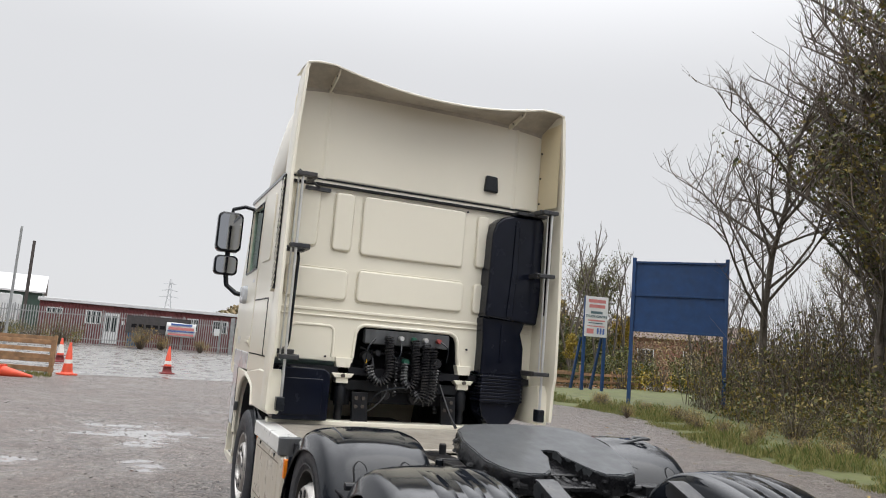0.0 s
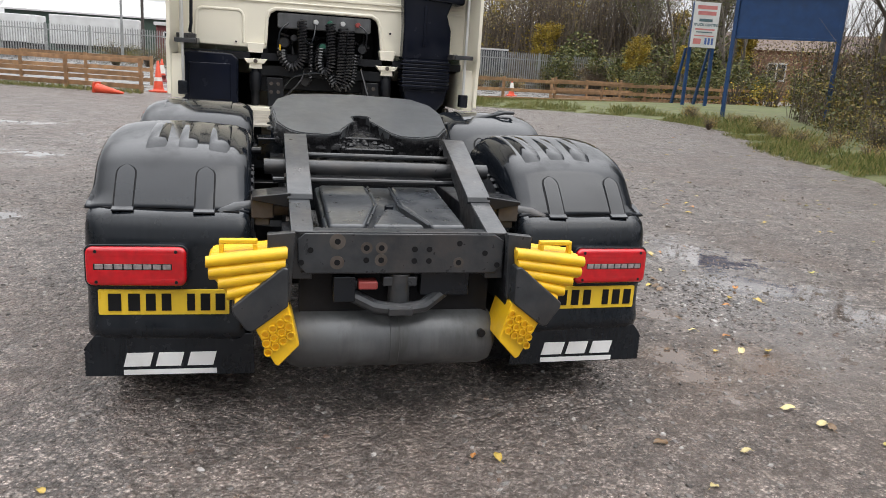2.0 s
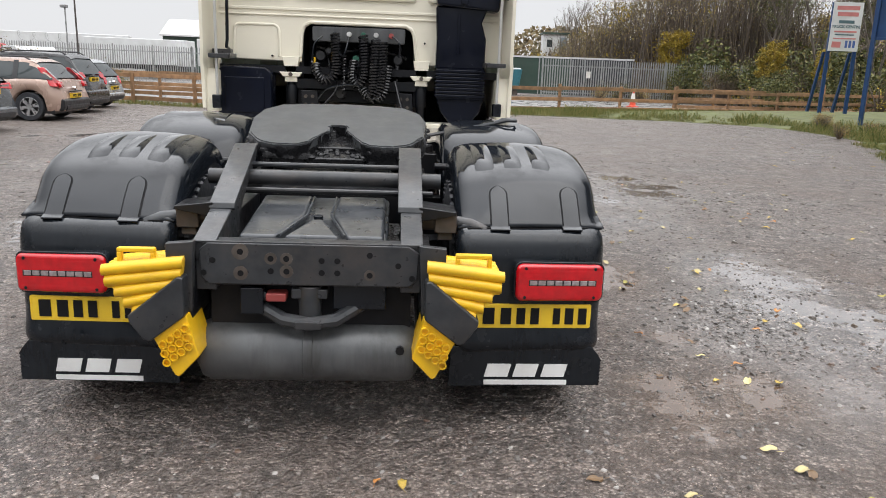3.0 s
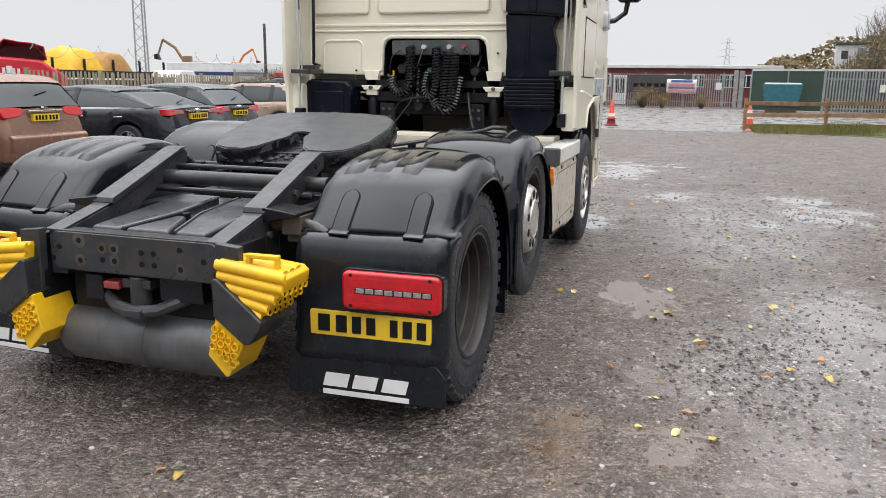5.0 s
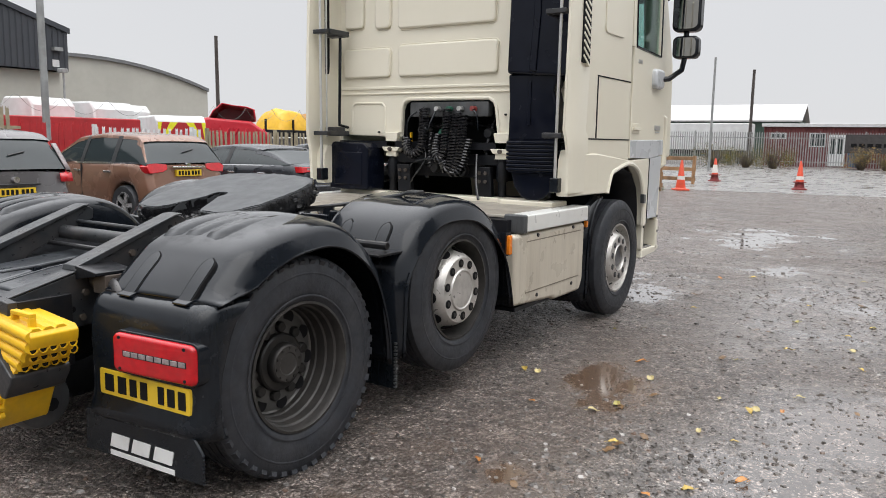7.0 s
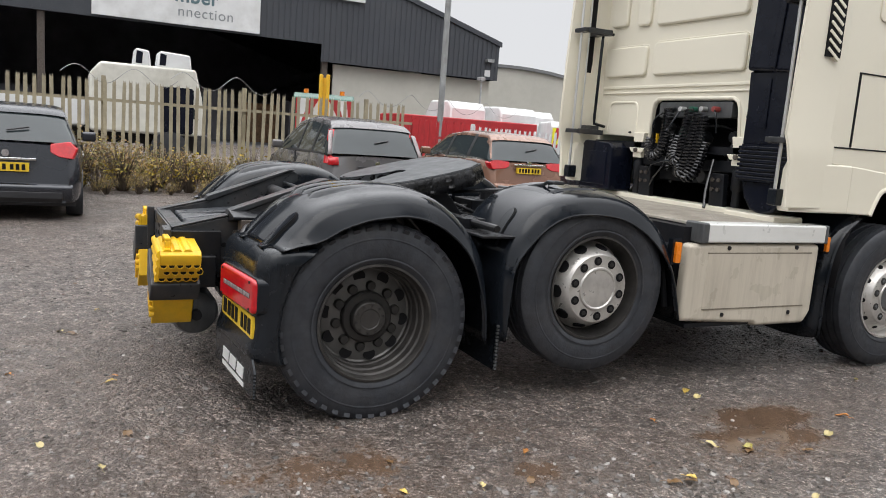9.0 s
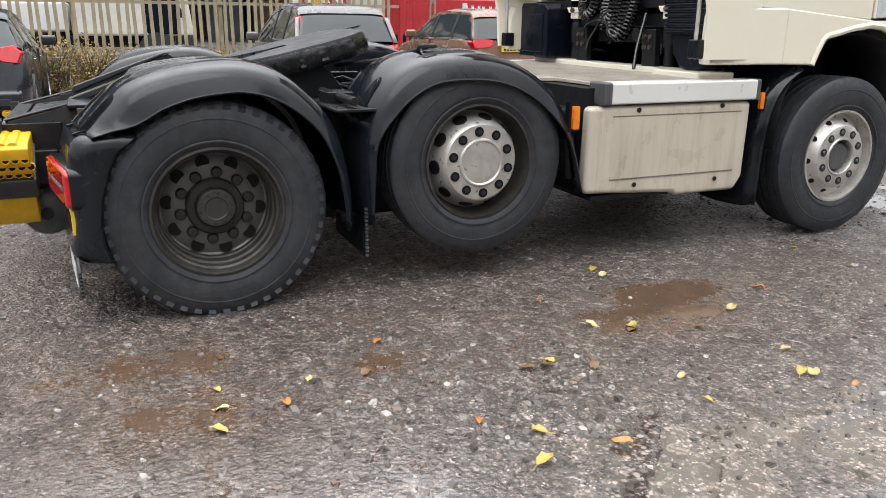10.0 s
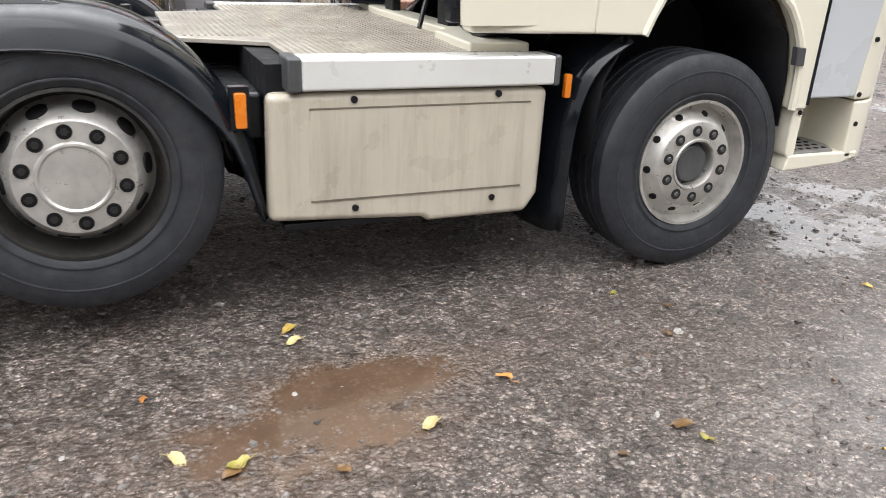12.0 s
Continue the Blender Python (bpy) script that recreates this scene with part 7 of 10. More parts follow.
barn = thing("barn", "distant dark green shed with a pale grey roof", "building", at=pose(-30.0, 100, 0, 0, 0, 4))
part("wall", Build().box(0, 18, 0, 12, 0, 4.6), DARK_GREEN, barn)
part("roof", Build().prism([(-0.4, 4.5), (-0.4, 4.7), (6.0, 6.9), (12.4, 4.7), (12.4, 4.5), (6, 6.6)], "x", -0.3, 18.3), ROOF_W, barn)
for k in range(4):
    part("roof_light", Build().prism([(0.6, 5.06), (2.6, 5.76), (2.6, 5.78), (0.6, 5.08)], "x", 2 + k * 4.2, 3.2 + k * 4.2), WHITE_PAINT, barn)


def box_trailer(x, y, turn, L, h=2.9, z=1.1, material=None, label="white box trailer parked beyond the fence", name="box_trailer"):
    t = thing(name, label, "trailer", at=pose(x, y, 0, 0, 0, turn))
    b = part("box", Build().box(0, L, 0, 2.5, z, z + h), material or WHITE_PAINT, t, bevel=0.05)
    for k in range(int(L / 1.2)):
        part("seam", Build().box(0.6 + k * 1.2, 0.64 + k * 1.2, -0.012, 0.0, z + 0.1, z + h - 0.1), material or WHITE_PAINT, b)
    part("chassis", Build().box(0.3, L - 0.3, 0.4, 2.1, z - 0.35, z), CHASSIS, t)
    for k in range(2):
        for yy in (0.15, 2.05):
            part("wheel", Build().cyl("y", (L * 0.7 + k * 1.3, 0, 0.5), 0.5, yy, yy + 0.3, 18), RUBBER, t)
    return t


box_trailer(-16.5, 63.5, 3, 6.5, 2.2, 1.1)
box_trailer(-24.5, 60.5, 8, 7.0, 2.0, 1.1)
box_trailer(-36.5, 66.0, 12, 13.0, 2.5, 1.0)
box_trailer(-23.0, 66.0, -4, 5.0, 2.2, 1.0)
box_trailer(-50.0, 66.0, 10, 13.0, 2.4, 1.0)
# dark screens, container and kiosk right of the gate
sc = thing("screen_fence", "dark green mesh screen fence with a pale top edge", "fence", at=pose(5.9, 52.5, 0, 0, 0, -8))
for k in range(5):
    part("screen", Build().box(k * 2.2, k * 2.2 + 2.16, 0, 0.04, 0.1, 2.6), DARK_GREEN if k < 3 else mat("black_sheet", (0.03, 0.033, 0.04), 0.5, var=0.2), sc)
    part("post", Build().box(k * 2.2 - 0.04, k * 2.2 + 0.04, -0.05, 0.05, 0, 2.7), GALV, sc)
part("top_edge", Build().box(0, 11.0, -0.05, 0.1, 2.6, 2.72), ROOF_W, sc)
sk = thing("skip", "teal metal skip in front of the screen fence", "skip", at=pose(7.6, 50.2, 0, 0, 0, -6))
part("skip_body", Build().prism([(-0.95, 0.4), (0.95, 0.4), (1.15, 1.75), (-1.15, 1.75)], "y", -0.7, 0.7), mat("teal_paint", (0.02, 0.12, 0.15), 0.5, var=0.2), sk, bevel=0.03)
part("skip_load", Build().box(-1.05, 1.05, -0.65, 0.65, 1.72, 1.84), WHITE_PAINT, sk, bevel=0.05)
part("skip_base", Build().box(-0.9, 0.9, -0.6, 0.6, 0.05, 0.4), RUST, sk)
kc = thing("site_cabin", "white and grey cabin raised behind the fence", "cabin", at=pose(12.3, 62, 0, 0, 0, -5))
part("cabin_body", Build().box(0, 2.1, 0, 2.2, 2.7, 4.75), WHITE_PAINT, kc, bevel=0.03)
part("cabin_window", Build().box(0.3, 0.75, -0.03, 0.0, 3.7, 4.3), CAR_GLASS, kc)
part("cabin_door", Build().box(1.35, 1.95, -0.04, 0.0, 2.8, 4.5), mat("grey_blue_door", (0.2, 0.26, 0.3), 0.5), kc)
part("cabin_roof", Build().box(-0.12, 2.2, -0.15, 2.3, 4.75, 4.88), DARK_GREEN, kc)
part("stack", Build().box(-0.3, 2.5, 0, 2.2, 0, 2.7), DARK_GREEN, kc)
nw = thing("notice", "small pale notice on the galvanised palisade", "sign", at=pose(11.9, 44.1, 0, 0, 0, 10))
part("board", Build().box(-0.14, 0.14, -0.06, -0.02, 1.35, 1.75), CONE_W, nw)


def pole(name, label, x, y, h, r, material, lean=0.0, lamp=False):
    p = thing(name, label, "pole", at=pose(x, y, 0, lean, lean * 0.6))
    part("shaft", Build().lathe([(r, 0), (r * 0.8, h), (0.0001, h + 0.02)], "z", (0, 0, 0), 12), material, p)
    if lamp:
        part("lamp_head", Build().box(-0.25, 0.15, -0.12, 0.12, h - 0.05, h + 0.12), GALV, p, bevel=0.03)
    return p


TIMBER_POLE = mat("dark_timber_pole", (0.06, 0.05, 0.045), 0.7, var=0.3)
pole("telegraph_pole", "dark timber telegraph pole", -9.25, 60.2, 7.2, 0.13, TIMBER_POLE)
pole("lamp_post", "grey steel lamp post beyond the road", -8.3, 45.0, 6.6, 0.08, GALV)
pole("lamp_post", "tall grey steel lamp post inside the yard", -14.0, 8.05, 13.0, 0.085, GALV)
pole("telegraph_pole", "dark timber pole behind the lorries", -38.0, 33.5, 8.2, 0.14, TIMBER_POLE, 1)
pole("telegraph_pole", "dark timber pole beyond the fence", -26.0, 45, 5.4, 0.11, TIMBER_POLE, -2)
pole("flood_light", "thin steel floodlight pole", -19.0, 44, 4.3, 0.05, GALV, 0, True)
pole("telegraph_pole", "thin dark pole beyond the fence", -19.2, 46, 5.0, 0.06, TIMBER_POLE, -2)
pole("flood_light", "thin floodlight pole in the yard", -26.0, 15.6, 4.0, 0.05, GALV, 0, True)

# ---- yard to the west ----
CLAD = mat("dark_grey_profiled_cladding", (0.045, 0.05, 0.06), 0.45, var=0.08, scale=0.4, dirt=(0.07, 0.075, 0.08), dirt_scale=0.5, dirt_amt=0.4)
CREAM_SHEET = mat("pale_grey_sheet", (0.47, 0.46, 0.41), 0.55, var=0.06, scale=0.3, dirt=(0.33, 0.32, 0.28), dirt_scale=0.4, dirt_amt=0.5)
DARK_IN = mat("dark_interior", (0.16, 0.16, 0.175), 0.8, var=0.3, scale=0.5)
TEXT_RED = mat("red_sign_letters", (0.55, 0.03, 0.045), 0.5)
wh = thing("warehouse", "open-fronted dark grey profiled steel warehouse", "warehouse", at=pose(-40, 0, 0))
RIDGE_Y, RIDGE_Z, EAVE_Y, EAVE_Z = -6.0, 16.6, 24.1, 7.5


def roof_z(y):
    return RIDGE_Z - abs(y - RIDGE_Y) * (RIDGE_Z - EAVE_Z) / (EAVE_Y - RIDGE_Y)


gable = Build()
y = -36.0
while y < EAVE_Y:
    low = 6.2 if y < 12.1 else 5.2
    for a, b, o in ((0, 0.10, 0.0), (0.10, 0.14, 0.02), (0.14, 0.30, 0.04), (0.30, 0.34, 0.02)):
        gable.prism([(y + a, low), (y + b, low), (y + b, roof_z(y + b)), (y + a, roof_z(y + a))], "x", -0.1, o)
    y += 0.34
tagged(part("cladding", gable, CLAD, wh, smooth=0), kind="stuff")
part("verge_trim", Build().prism([(EAVE_Y + 0.2, EAVE_Z - 0.15), (EAVE_Y + 0.2, EAVE_Z + 0.15), (RIDGE_Y, RIDGE_Z + 0.2), (-36, roof_z(-36) + 0.2), (-36, roof_z(-36) - 0.1), (RIDGE_Y, RIDGE_Z - 0.1)], "x", 0.0, 0.14), CLAD, wh)
part("roof", Build().prism([(EAVE_Y + 0.1, EAVE_Z), (RIDGE_Y, RIDGE_Z), (-36, roof_z(-36)), (-36, roof_z(-36) - 0.2), (RIDGE_Y, RIDGE_Z - 0.2), (EAVE_Y + 0.1, EAVE_Z - 0.2)], "x", -45, 0.0), CLAD, wh)
part("side_wall", Build().box(-45, -0.1, EAVE_Y - 0.15, EAVE_Y, 5.2, EAVE_Z), CLAD, wh)
part("back_wall", Build().prism([(-36, 0), (EAVE_Y, 0), (EAVE_Y, EAVE_Z), (RIDGE_Y, RIDGE_Z), (-36, roof_z(-36))], "x", -45.2, -45), DARK_IN, wh)
part("far_side_wall", Build().box(-45, -0.1, -36, -35.8, 0, roof_z(-36)), CLAD, wh)
part("floor", Build().box(-45, -0.1, -36, EAVE_Y, 0.0, 0.03), DARK_IN, wh)
part("partition", Build().box(-45, -12, 22.0, 22.2, 0, 7), DARK_IN, wh)
for yy in (12.4, -2.5, -18.0):
    part("column", Build().box(-0.5, -0.2, yy, yy + 0.35, 0, 6.3), RUST, wh)
part("floodlight", Build().box(0.0, 0.35, 23.2, 23.7, 6.3, 6.5), GALV, wh)
part("notice", Build().box(0.04, 0.07, 23.2, 23.6, 5.4, 5.8), WHITE_PAINT, wh)
for k in range(14):
    r = random.Random(k)
    x, yy = r.uniform(-16, -4), r.uniform(-10, 20)
    part("crate", Build().box(x, x + 1.6, yy, yy + 2.2, 0, r.uniform(1.2, 3.4)), WOOD if k % 3 == 0 else DARK_IN, wh)
sg2 = thing("fascia_sign", "white fascia sign with red capital letters", "sign", at=pose(-39.9, 0, 0))
part("board", Build().box(0.06, 0.12, -8.5, 14.75, 8.82, 10.08), WHITE_PAINT, sg2, bevel=0.01)
tx = bpy.data.curves.new("letters", "FONT")
tx.body, tx.size, tx.extrude, tx.align_x, tx.space_character, tx.offset = "INDUSTRIAL PARK", 1.17, 0.015, "RIGHT", 1.14, 0.05
tmp = new("letters", tx)
dg = bpy.context.evaluated_depsgraph_get()
tme = bpy.data.meshes.new_from_object(tmp.evaluated_get(dg))
bpy.data.objects.remove(tmp)
letters = new("letters", tme)
letters.parent = sg2
letters.matrix_basis = Matrix.Translation((0.14, 14.2, 9.05)) @ Matrix.Rotation(radians(90), 4, "Z") @ Matrix.Rotation(radians(90), 4, "X")
tme.materials.append(TEXT_RED)
tagged(letters, "red capital letters")


def lettering(text, size, parent, m, material, align="LEFT", space=1.0, bold=0.0):
    """A line of writing as flat raised letters."""
    c = bpy.data.curves.new("lettering", "FONT")
    c.body, c.size, c.extrude, c.align_x, c.space_character, c.offset = text, size, 0.006, align, space, bold
    ob = new("lettering", c)
    me = bpy.data.meshes.new_from_object(ob.evaluated_get(bpy.context.evaluated_depsgraph_get()))
    bpy.data.objects.remove(ob)
    o = new("lettering", me)
    o.parent, o.matrix_basis = parent, m
    me.materials.append(material)
    return o


sg3 = thing("white_signboard", "white board with teal and grey lettering on the warehouse front", "sign", at=pose(-39.9, 0, 0))
part("board", Build().box(0.06, 0.12, 0.0, 8.6, 6.3, 8.55), WHITE_PAINT, sg3)
for text, size, parent, m, ink in PENDING:
    lettering(text, size, parent, m, ink, "CENTER", 1.0, 0.006)
FRONT = Matrix.Rotation(radians(90), 4, "Z") @ Matrix.Rotation(radians(90), 4, "X")
lettering("mber", 1.0, sg3, Matrix.Translation((0.13, 6.3, 7.5)) @ FRONT, PRINT_D, "RIGHT", 1.08, 0.025)
lettering("nnection", 0.78, sg3, Matrix.Translation((0.13, 7.15, 6.75)) @ FRONT, mat("grey_print", (0.22, 0.24, 0.25), 0.5), "RIGHT", 1.08)
ab = thing("arched_shed", "pale grey shed with a shallow curved roof", "building", at=pose(-52, 0, 0))
arc = [(y, 7.55 - 0.0135 * (y - 32.5) ** 2) for y in np.linspace(19.5, 44.2, 16)]
part("front_wall", Build().prism([(19.5, 0)] + arc + [(44.2, 0)], "x", -0.2, 0.0), CREAM_SHEET, ab)
part("side_wall", Build().box(-40, -0.2, 44.0, 44.2, 0, 5.6), CREAM_SHEET, ab)
top_ = [(y, z + 0.05) for y, z in arc]
part("roof", Build().prism(top_ + [(y, z - 0.2) for y, z in arc[::-1]], "x", -40, 0.25), mat("grey_roof_sheet", (0.16, 0.165, 0.17), 0.5, var=0.1), ab)
part("gutter_pipe", Build().tube([(0.1, 23.5, 6.2), (0.1, 23.5, 0)], 0.12, 8), GALV, ab)
part("low_wall", Build().box(11.3, 11.5, 13.2, 23.9, 0, 5.15), CREAM_SHEET, ab)

WRAP_RED = mat("red_shrink_wrap", (0.5, 0.015, 0.03), 0.35, var=0.2, scale=2, bump=0.5, bscale=3, dirt=(0.22, 0.01, 0.02), dirt_scale=2, dirt_amt=0.5)
SHEET_Y = mat("yellow_tarpaulin", (0.72, 0.42, 0.02), 0.5, var=0.1, scale=1.5, bump=0.5, bscale=3, dirt=(0.4, 0.2, 0.03), dirt_amt=0.4)
SHEET_O = mat("brown_tarpaulin", (0.33, 0.17, 0.04), 0.6, var=0.2, bump=0.4, bscale=3)


def lorry_cab(x, y, turn, material, label, h=3.2, w=2.4, d=2.2, z0=0.9, rake=0.7):
    """A cab-over lorry: forward is +y."""
    t = thing("lorry", label, "lorry", at=pose(x, y, 0, 0, 0, turn))
    body = part("cab", Build().prism([(0, z0), (0, h - 0.3), (0.25, h), (d - rake, h), (d - rake * 0.28, h - 0.75), (d, h - 1.3), (d + 0.05, z0)], "x", -w / 2, w / 2), material, t, bevel=0.08, segments=3)
    part("windscreen", Build().prism([(d - rake * 0.9, h - 0.28), (d - rake * 0.26, h - 0.78), (d + 0.01, h - 1.35), (d + 0.03, h - 1.35), (d - rake * 0.18, h - 0.74), (d - rake * 0.8, h - 0.26)], "x", -w / 2 + 0.12, w / 2 - 0.12), CAR_GLASS, body)
    for s in (-1, 1):
        part("side_window", Build().prism([(d - 1.1, h - 1.3), (d - 0.15, h - 1.35), (d - 0.4, h - 0.75), (d - 1.1, h - 0.7)], "x", s * w / 2 - 0.015, s * w / 2 + 0.015), CAR_GLASS, body)
        part("wheel", Build().cyl("x", (0, d - 0.9, 0.5), 0.5, s * w / 2 - 0.15, s * w / 2 + 0.15, 20), RUBBER, t)
        part("wheel", Build().cyl("x", (0, -2.2, 0.5), 0.5, s * w / 2 - 0.15, s * w / 2 + 0.15, 20), RUBBER, t)
    part("chassis", Build().box(-0.45, 0.45, -3.6, d - 0.4, 0.6, 0.95), CHASSIS, t)
    part("bumper", Build().box(-w / 2, w / 2, d - 0.25, d + 0.12, 0.4, 0.95), CHASSIS_GREY, t, bevel=0.04)
    return t


def chevrons(parent, x0, x1, z0, z1, y, a, b, n=7):
    """Slanted warning stripes on a rear panel."""
    part("rear_panel", Build().box(x0, x1, y - 0.015, y, z0, z1), a, parent)
    mid, h = (x0 + x1) / 2, z1 - z0
    st = (x1 - x0) / n
    for k in range(n):
        for s in (-1, 1):
            c = mid + s * (k + 0.25) * st
            lo, hi = c, c + s * st * 0.5
            pts = [(lo, z1), (hi, z1), (hi + s * h * 0.8, z0), (lo + s * h * 0.8, z0)]
            pts = [(min(max(px, x0), x1), pz) for px, pz in pts]
            if abs(pts[0][0] - pts[1][0]) > 0.02:
                part("stripe", Build().prism(pts, "y", y - 0.022, y - 0.014), b, parent)


FLUO = mat("fluorescent_yellow", (0.75, 0.72, 0.03), 0.45)
lw = lorry_cab(-18.8, -0.4, 0, mat("cream_white_cab_paint", (0.6, 0.59, 0.53), 0.4, var=0.06, dirt=(0.3, 0.28, 0.22), dirt_scale=1.2, dirt_amt=0.5), "stripped white lorry cab standing behind the palisade", 2.72, 2.4, 2.9, rake=0.25)
for y0, y1, h in ((1.05, 1.5, 3.16), (1.65, 2.55, 3.14)):
    pod = part("roof_pod", Build().prism([(y0, 2.68), (y0 + 0.06, h), (y1 - 0.05, h - 0.05), (y1, 2.68)], "x", 0.2, 1.12), WHITE_PAINT, lw, bevel=0.05)
    part("open_panel", Build().prism([(y0 + 0.06, 2.76), (y0 + 0.08, h - 0.06), (y0 + 0.24, h - 0.1), (y0 + 0.22, 2.76)], "x", 1.118, 1.126), INTAKE, pod)
part("side_opening", Build().prism(rounded(1.75, 2.6, 0.95, 2.2, 0.08), "x", 1.2, 1.222), INTAKE, lw)
part("flat_bed", Build().box(-1.15, 1.15, -2.6, -0.1, 1.0, 1.75), WHITE_PAINT, lw, bevel=0.08)
tow = thing("recovery_truck", "green recovery truck with chevrons and a yellow crane post", "truck", at=pose(-19.8, 6.55, 0, 0, 0, 73))
part("bed", Build().box(-1.05, 1.05, 0, 4.2, 0.8, 1.25), CHASSIS, tow, bevel=0.03)
cabt = part("cab", Build().prism([(0.3, 1.2), (0.3, 2.35), (0.6, 2.5), (2.4, 2.5), (3.0, 1.8), (3.6, 1.2)], "x", -1.0, 1.0), mat("dark_green_paint", (0.015, 0.09, 0.06), 0.35, coat=0.3), tow, bevel=0.06)
chevrons(tow, -0.9, 0.9, 1.0, 2.32, 0.28, WHITE_PAINT, RED_PAINT, 3)
part("crane_post", Build().box(-0.17, -0.05, -0.2, 0.0, 0.9, 3.1).box(0.05, 0.17, -0.2, 0.0, 0.9, 3.1).box(-0.05, 0.05, -0.14, -0.06, 1.0, 3.0), SHEET_Y, tow, bevel=0.02)
for s in (-1, 1):
    for yy in (0.7, 3.2):
        part("wheel", Build().cyl("x", (0, yy, 0.45), 0.45, s * 0.95 - 0.15, s * 0.95 + 0.15, 18), RUBBER, tow)
    part("beacon", Build().cyl("z", (s * 0.6, 0.9, 0), 0.08, 2.5, 2.65, 10), ORANGE_LENS, tow)
box_trailer(-22.5, 10.4, 88, 6.0, 1.3, 0.85, RED_PAINT, "red drop-side trailer in the yard")
lorry_cab(-24.5, 14.3, 100, WHITE_PAINT, "white lorry cab with an open back", 2.9, 1.9)
lorry_cab(-24.8, 17.0, 96, WHITE_PAINT, "white lorry cab parked in the yard", 2.85, 2.0)
lorry_cab(-27.5, 19.6, 95, WHITE_PAINT, "white lorry cab parked in the yard", 2.9, 2.2)
van = thing("van", "white van with yellow and red chevrons on its back", "van", at=pose(-21.95, 18.0, 0, 0, 0, 66))
part("van_body", Build().prism([(0, 0.4), (-0.02, 1.2), (0.08, 2.15), (0.35, 2.35), (3.6, 2.35), (4.4, 1.5), (5.2, 1.2), (5.3, 0.45)], "x", -0.98, 0.98), WHITE_PAINT, van, bevel=0.09, segments=3)
chevrons(van, -0.92, 0.92, 1.15, 2.08, -0.03, RED_PAINT, FLUO, 3)
for s in (-1, 1):
    for yy in (0.9, 4.2):
        part("wheel", Build().cyl("x", (0, yy, 0.36), 0.36, s * 0.85 - 0.12, s * 0.85 + 0.14, 18), RUBBER, van)


def draped(x0, x1, y0, y1, z0, z1, seed, sag=0.25, n=14):
    """A lumpy sheet thrown over a load."""
    noise_off = Vector((seed * 3.7, seed * 1.9, seed))
    rows = []
    for i in range(n + 1):
        row = []
        for j in range(n + 1):
            u, v = i / n, j / n
            e = min(u, 1 - u, v, 1 - v)
            k = noise.noise(Vector((u * 3, v * 3, 0)) + noise_off)
            hump = z0 + (z1 - z0) * (math.sin(math.pi * min(max(v, 0.0), 1.0)) ** 0.4)
            top = hump - sag * (0.5 - k) * 0.6 if e > 0.08 else z0 + (hump - sag * (0.5 - k) * 0.6 - z0) * (e / 0.085)
            row.append((x0 + (x1 - x0) * (u + 0.02 * k), y0 + (y1 - y0) * (v + 0.02 * k), top))
        rows.append(row)
    return Build().sheet(rows)


rt = thing("wrapped_lorry", "lorry wrapped in glossy red sheeting behind the fence", "lorry", at=pose(0, 0, 0))
YAW = Matrix.Translation((-25.8, 23.8, 0)) @ Matrix.Rotation(math.atan2(2.32, 2.11), 4, "Z")
wrap = Build().prism([(-1.95, 0.9), (-1.95, 2.0), (-1.7, 2.3), (-1.0, 2.45), (1.0, 2.3), (1.5, 1.95), (1.9, 1.7), (1.9, 0.9)], "y", -0.9, 1.6)
part("cab_wrap", wrap.moved(YAW), WRAP_RED, rt, bevel=0.15, segments=3)
hood = Build()
arch_ = [(-0.95, 2.3), (-0.75, 2.75), (-0.3, 3.12), (0.2, 3.02), (0.8, 2.98), (1.1, 2.85), (1.15, 2.3)]
hood.sheet([[(x * k + 0.05 * math.sin(7 * x + d), d, 2.3 + (z - 2.3) * q) for x, z in arch_] for d, k, q in ((-0.75, 1.0, 1.0), (-0.3, 1.03, 1.02), (0.4, 1.0, 0.95), (1.1, 0.9, 0.7), (1.4, 0.8, 0.2))])
part("roof_hood", hood.moved(YAW), WRAP_RED, rt, "crumpled red roof fairing", solid=0.05, smooth=40)
# Darker red panel paints the shade of the open hollow under the hood.
part("hood_hollow", Build().prism([(-0.7, 2.32), (-0.5, 2.7), (-0.2, 2.9), (0.8, 2.82), (0.98, 2.7), (1.0, 2.32)], "y", 0.3, 0.34).moved(YAW), mat("hollow_shade_red", (0.12, 0.006, 0.012), 0.5, var=0.2, scale=2), rt)
for k in range(9):
    xx = -1.7 + 0.4 * k
    part("fold", Build().tube(smooth_path([(xx, -0.92, 1.1), (xx + 0.15 * math.sin(k), -0.98, 1.5), (xx + 0.1, -0.93, 1.95)], 4), 0.05, 6).moved(YAW), WRAP_RED, rt)
part("side_window", Build().box(-1.75, -1.1, -0.95, -0.9, 1.65, 2.0).moved(YAW), CAR_GLASS, rt)
part("undercarriage", Build().box(-27.4, -25.0, 22, 27, 0.5, 0.95), CHASSIS, rt)
for x in (-27.2, -25.2):
    for yy in (22.8, 26.2):
        part("wheel", Build().cyl("x", (x, yy, 0.5), 0.5, -0.15, 0.15, 18), RUBBER, rt)
yt = thing("flatbed_trailer", "dark flatbed trailer with yellow and brown sheeted loads", "trailer", at=pose(0, 0, 0))
part("deck", Build().box(-31.5, -29, 29, 39, 1.6, 2.0), CHASSIS, yt, bevel=0.03)
part("sheeted_load", draped(-31.4, -29.1, 30.5, 33.0, 2.0, 3.3, 2, 0.35), SHEET_Y, yt, "yellow tarpaulin", smooth=60)
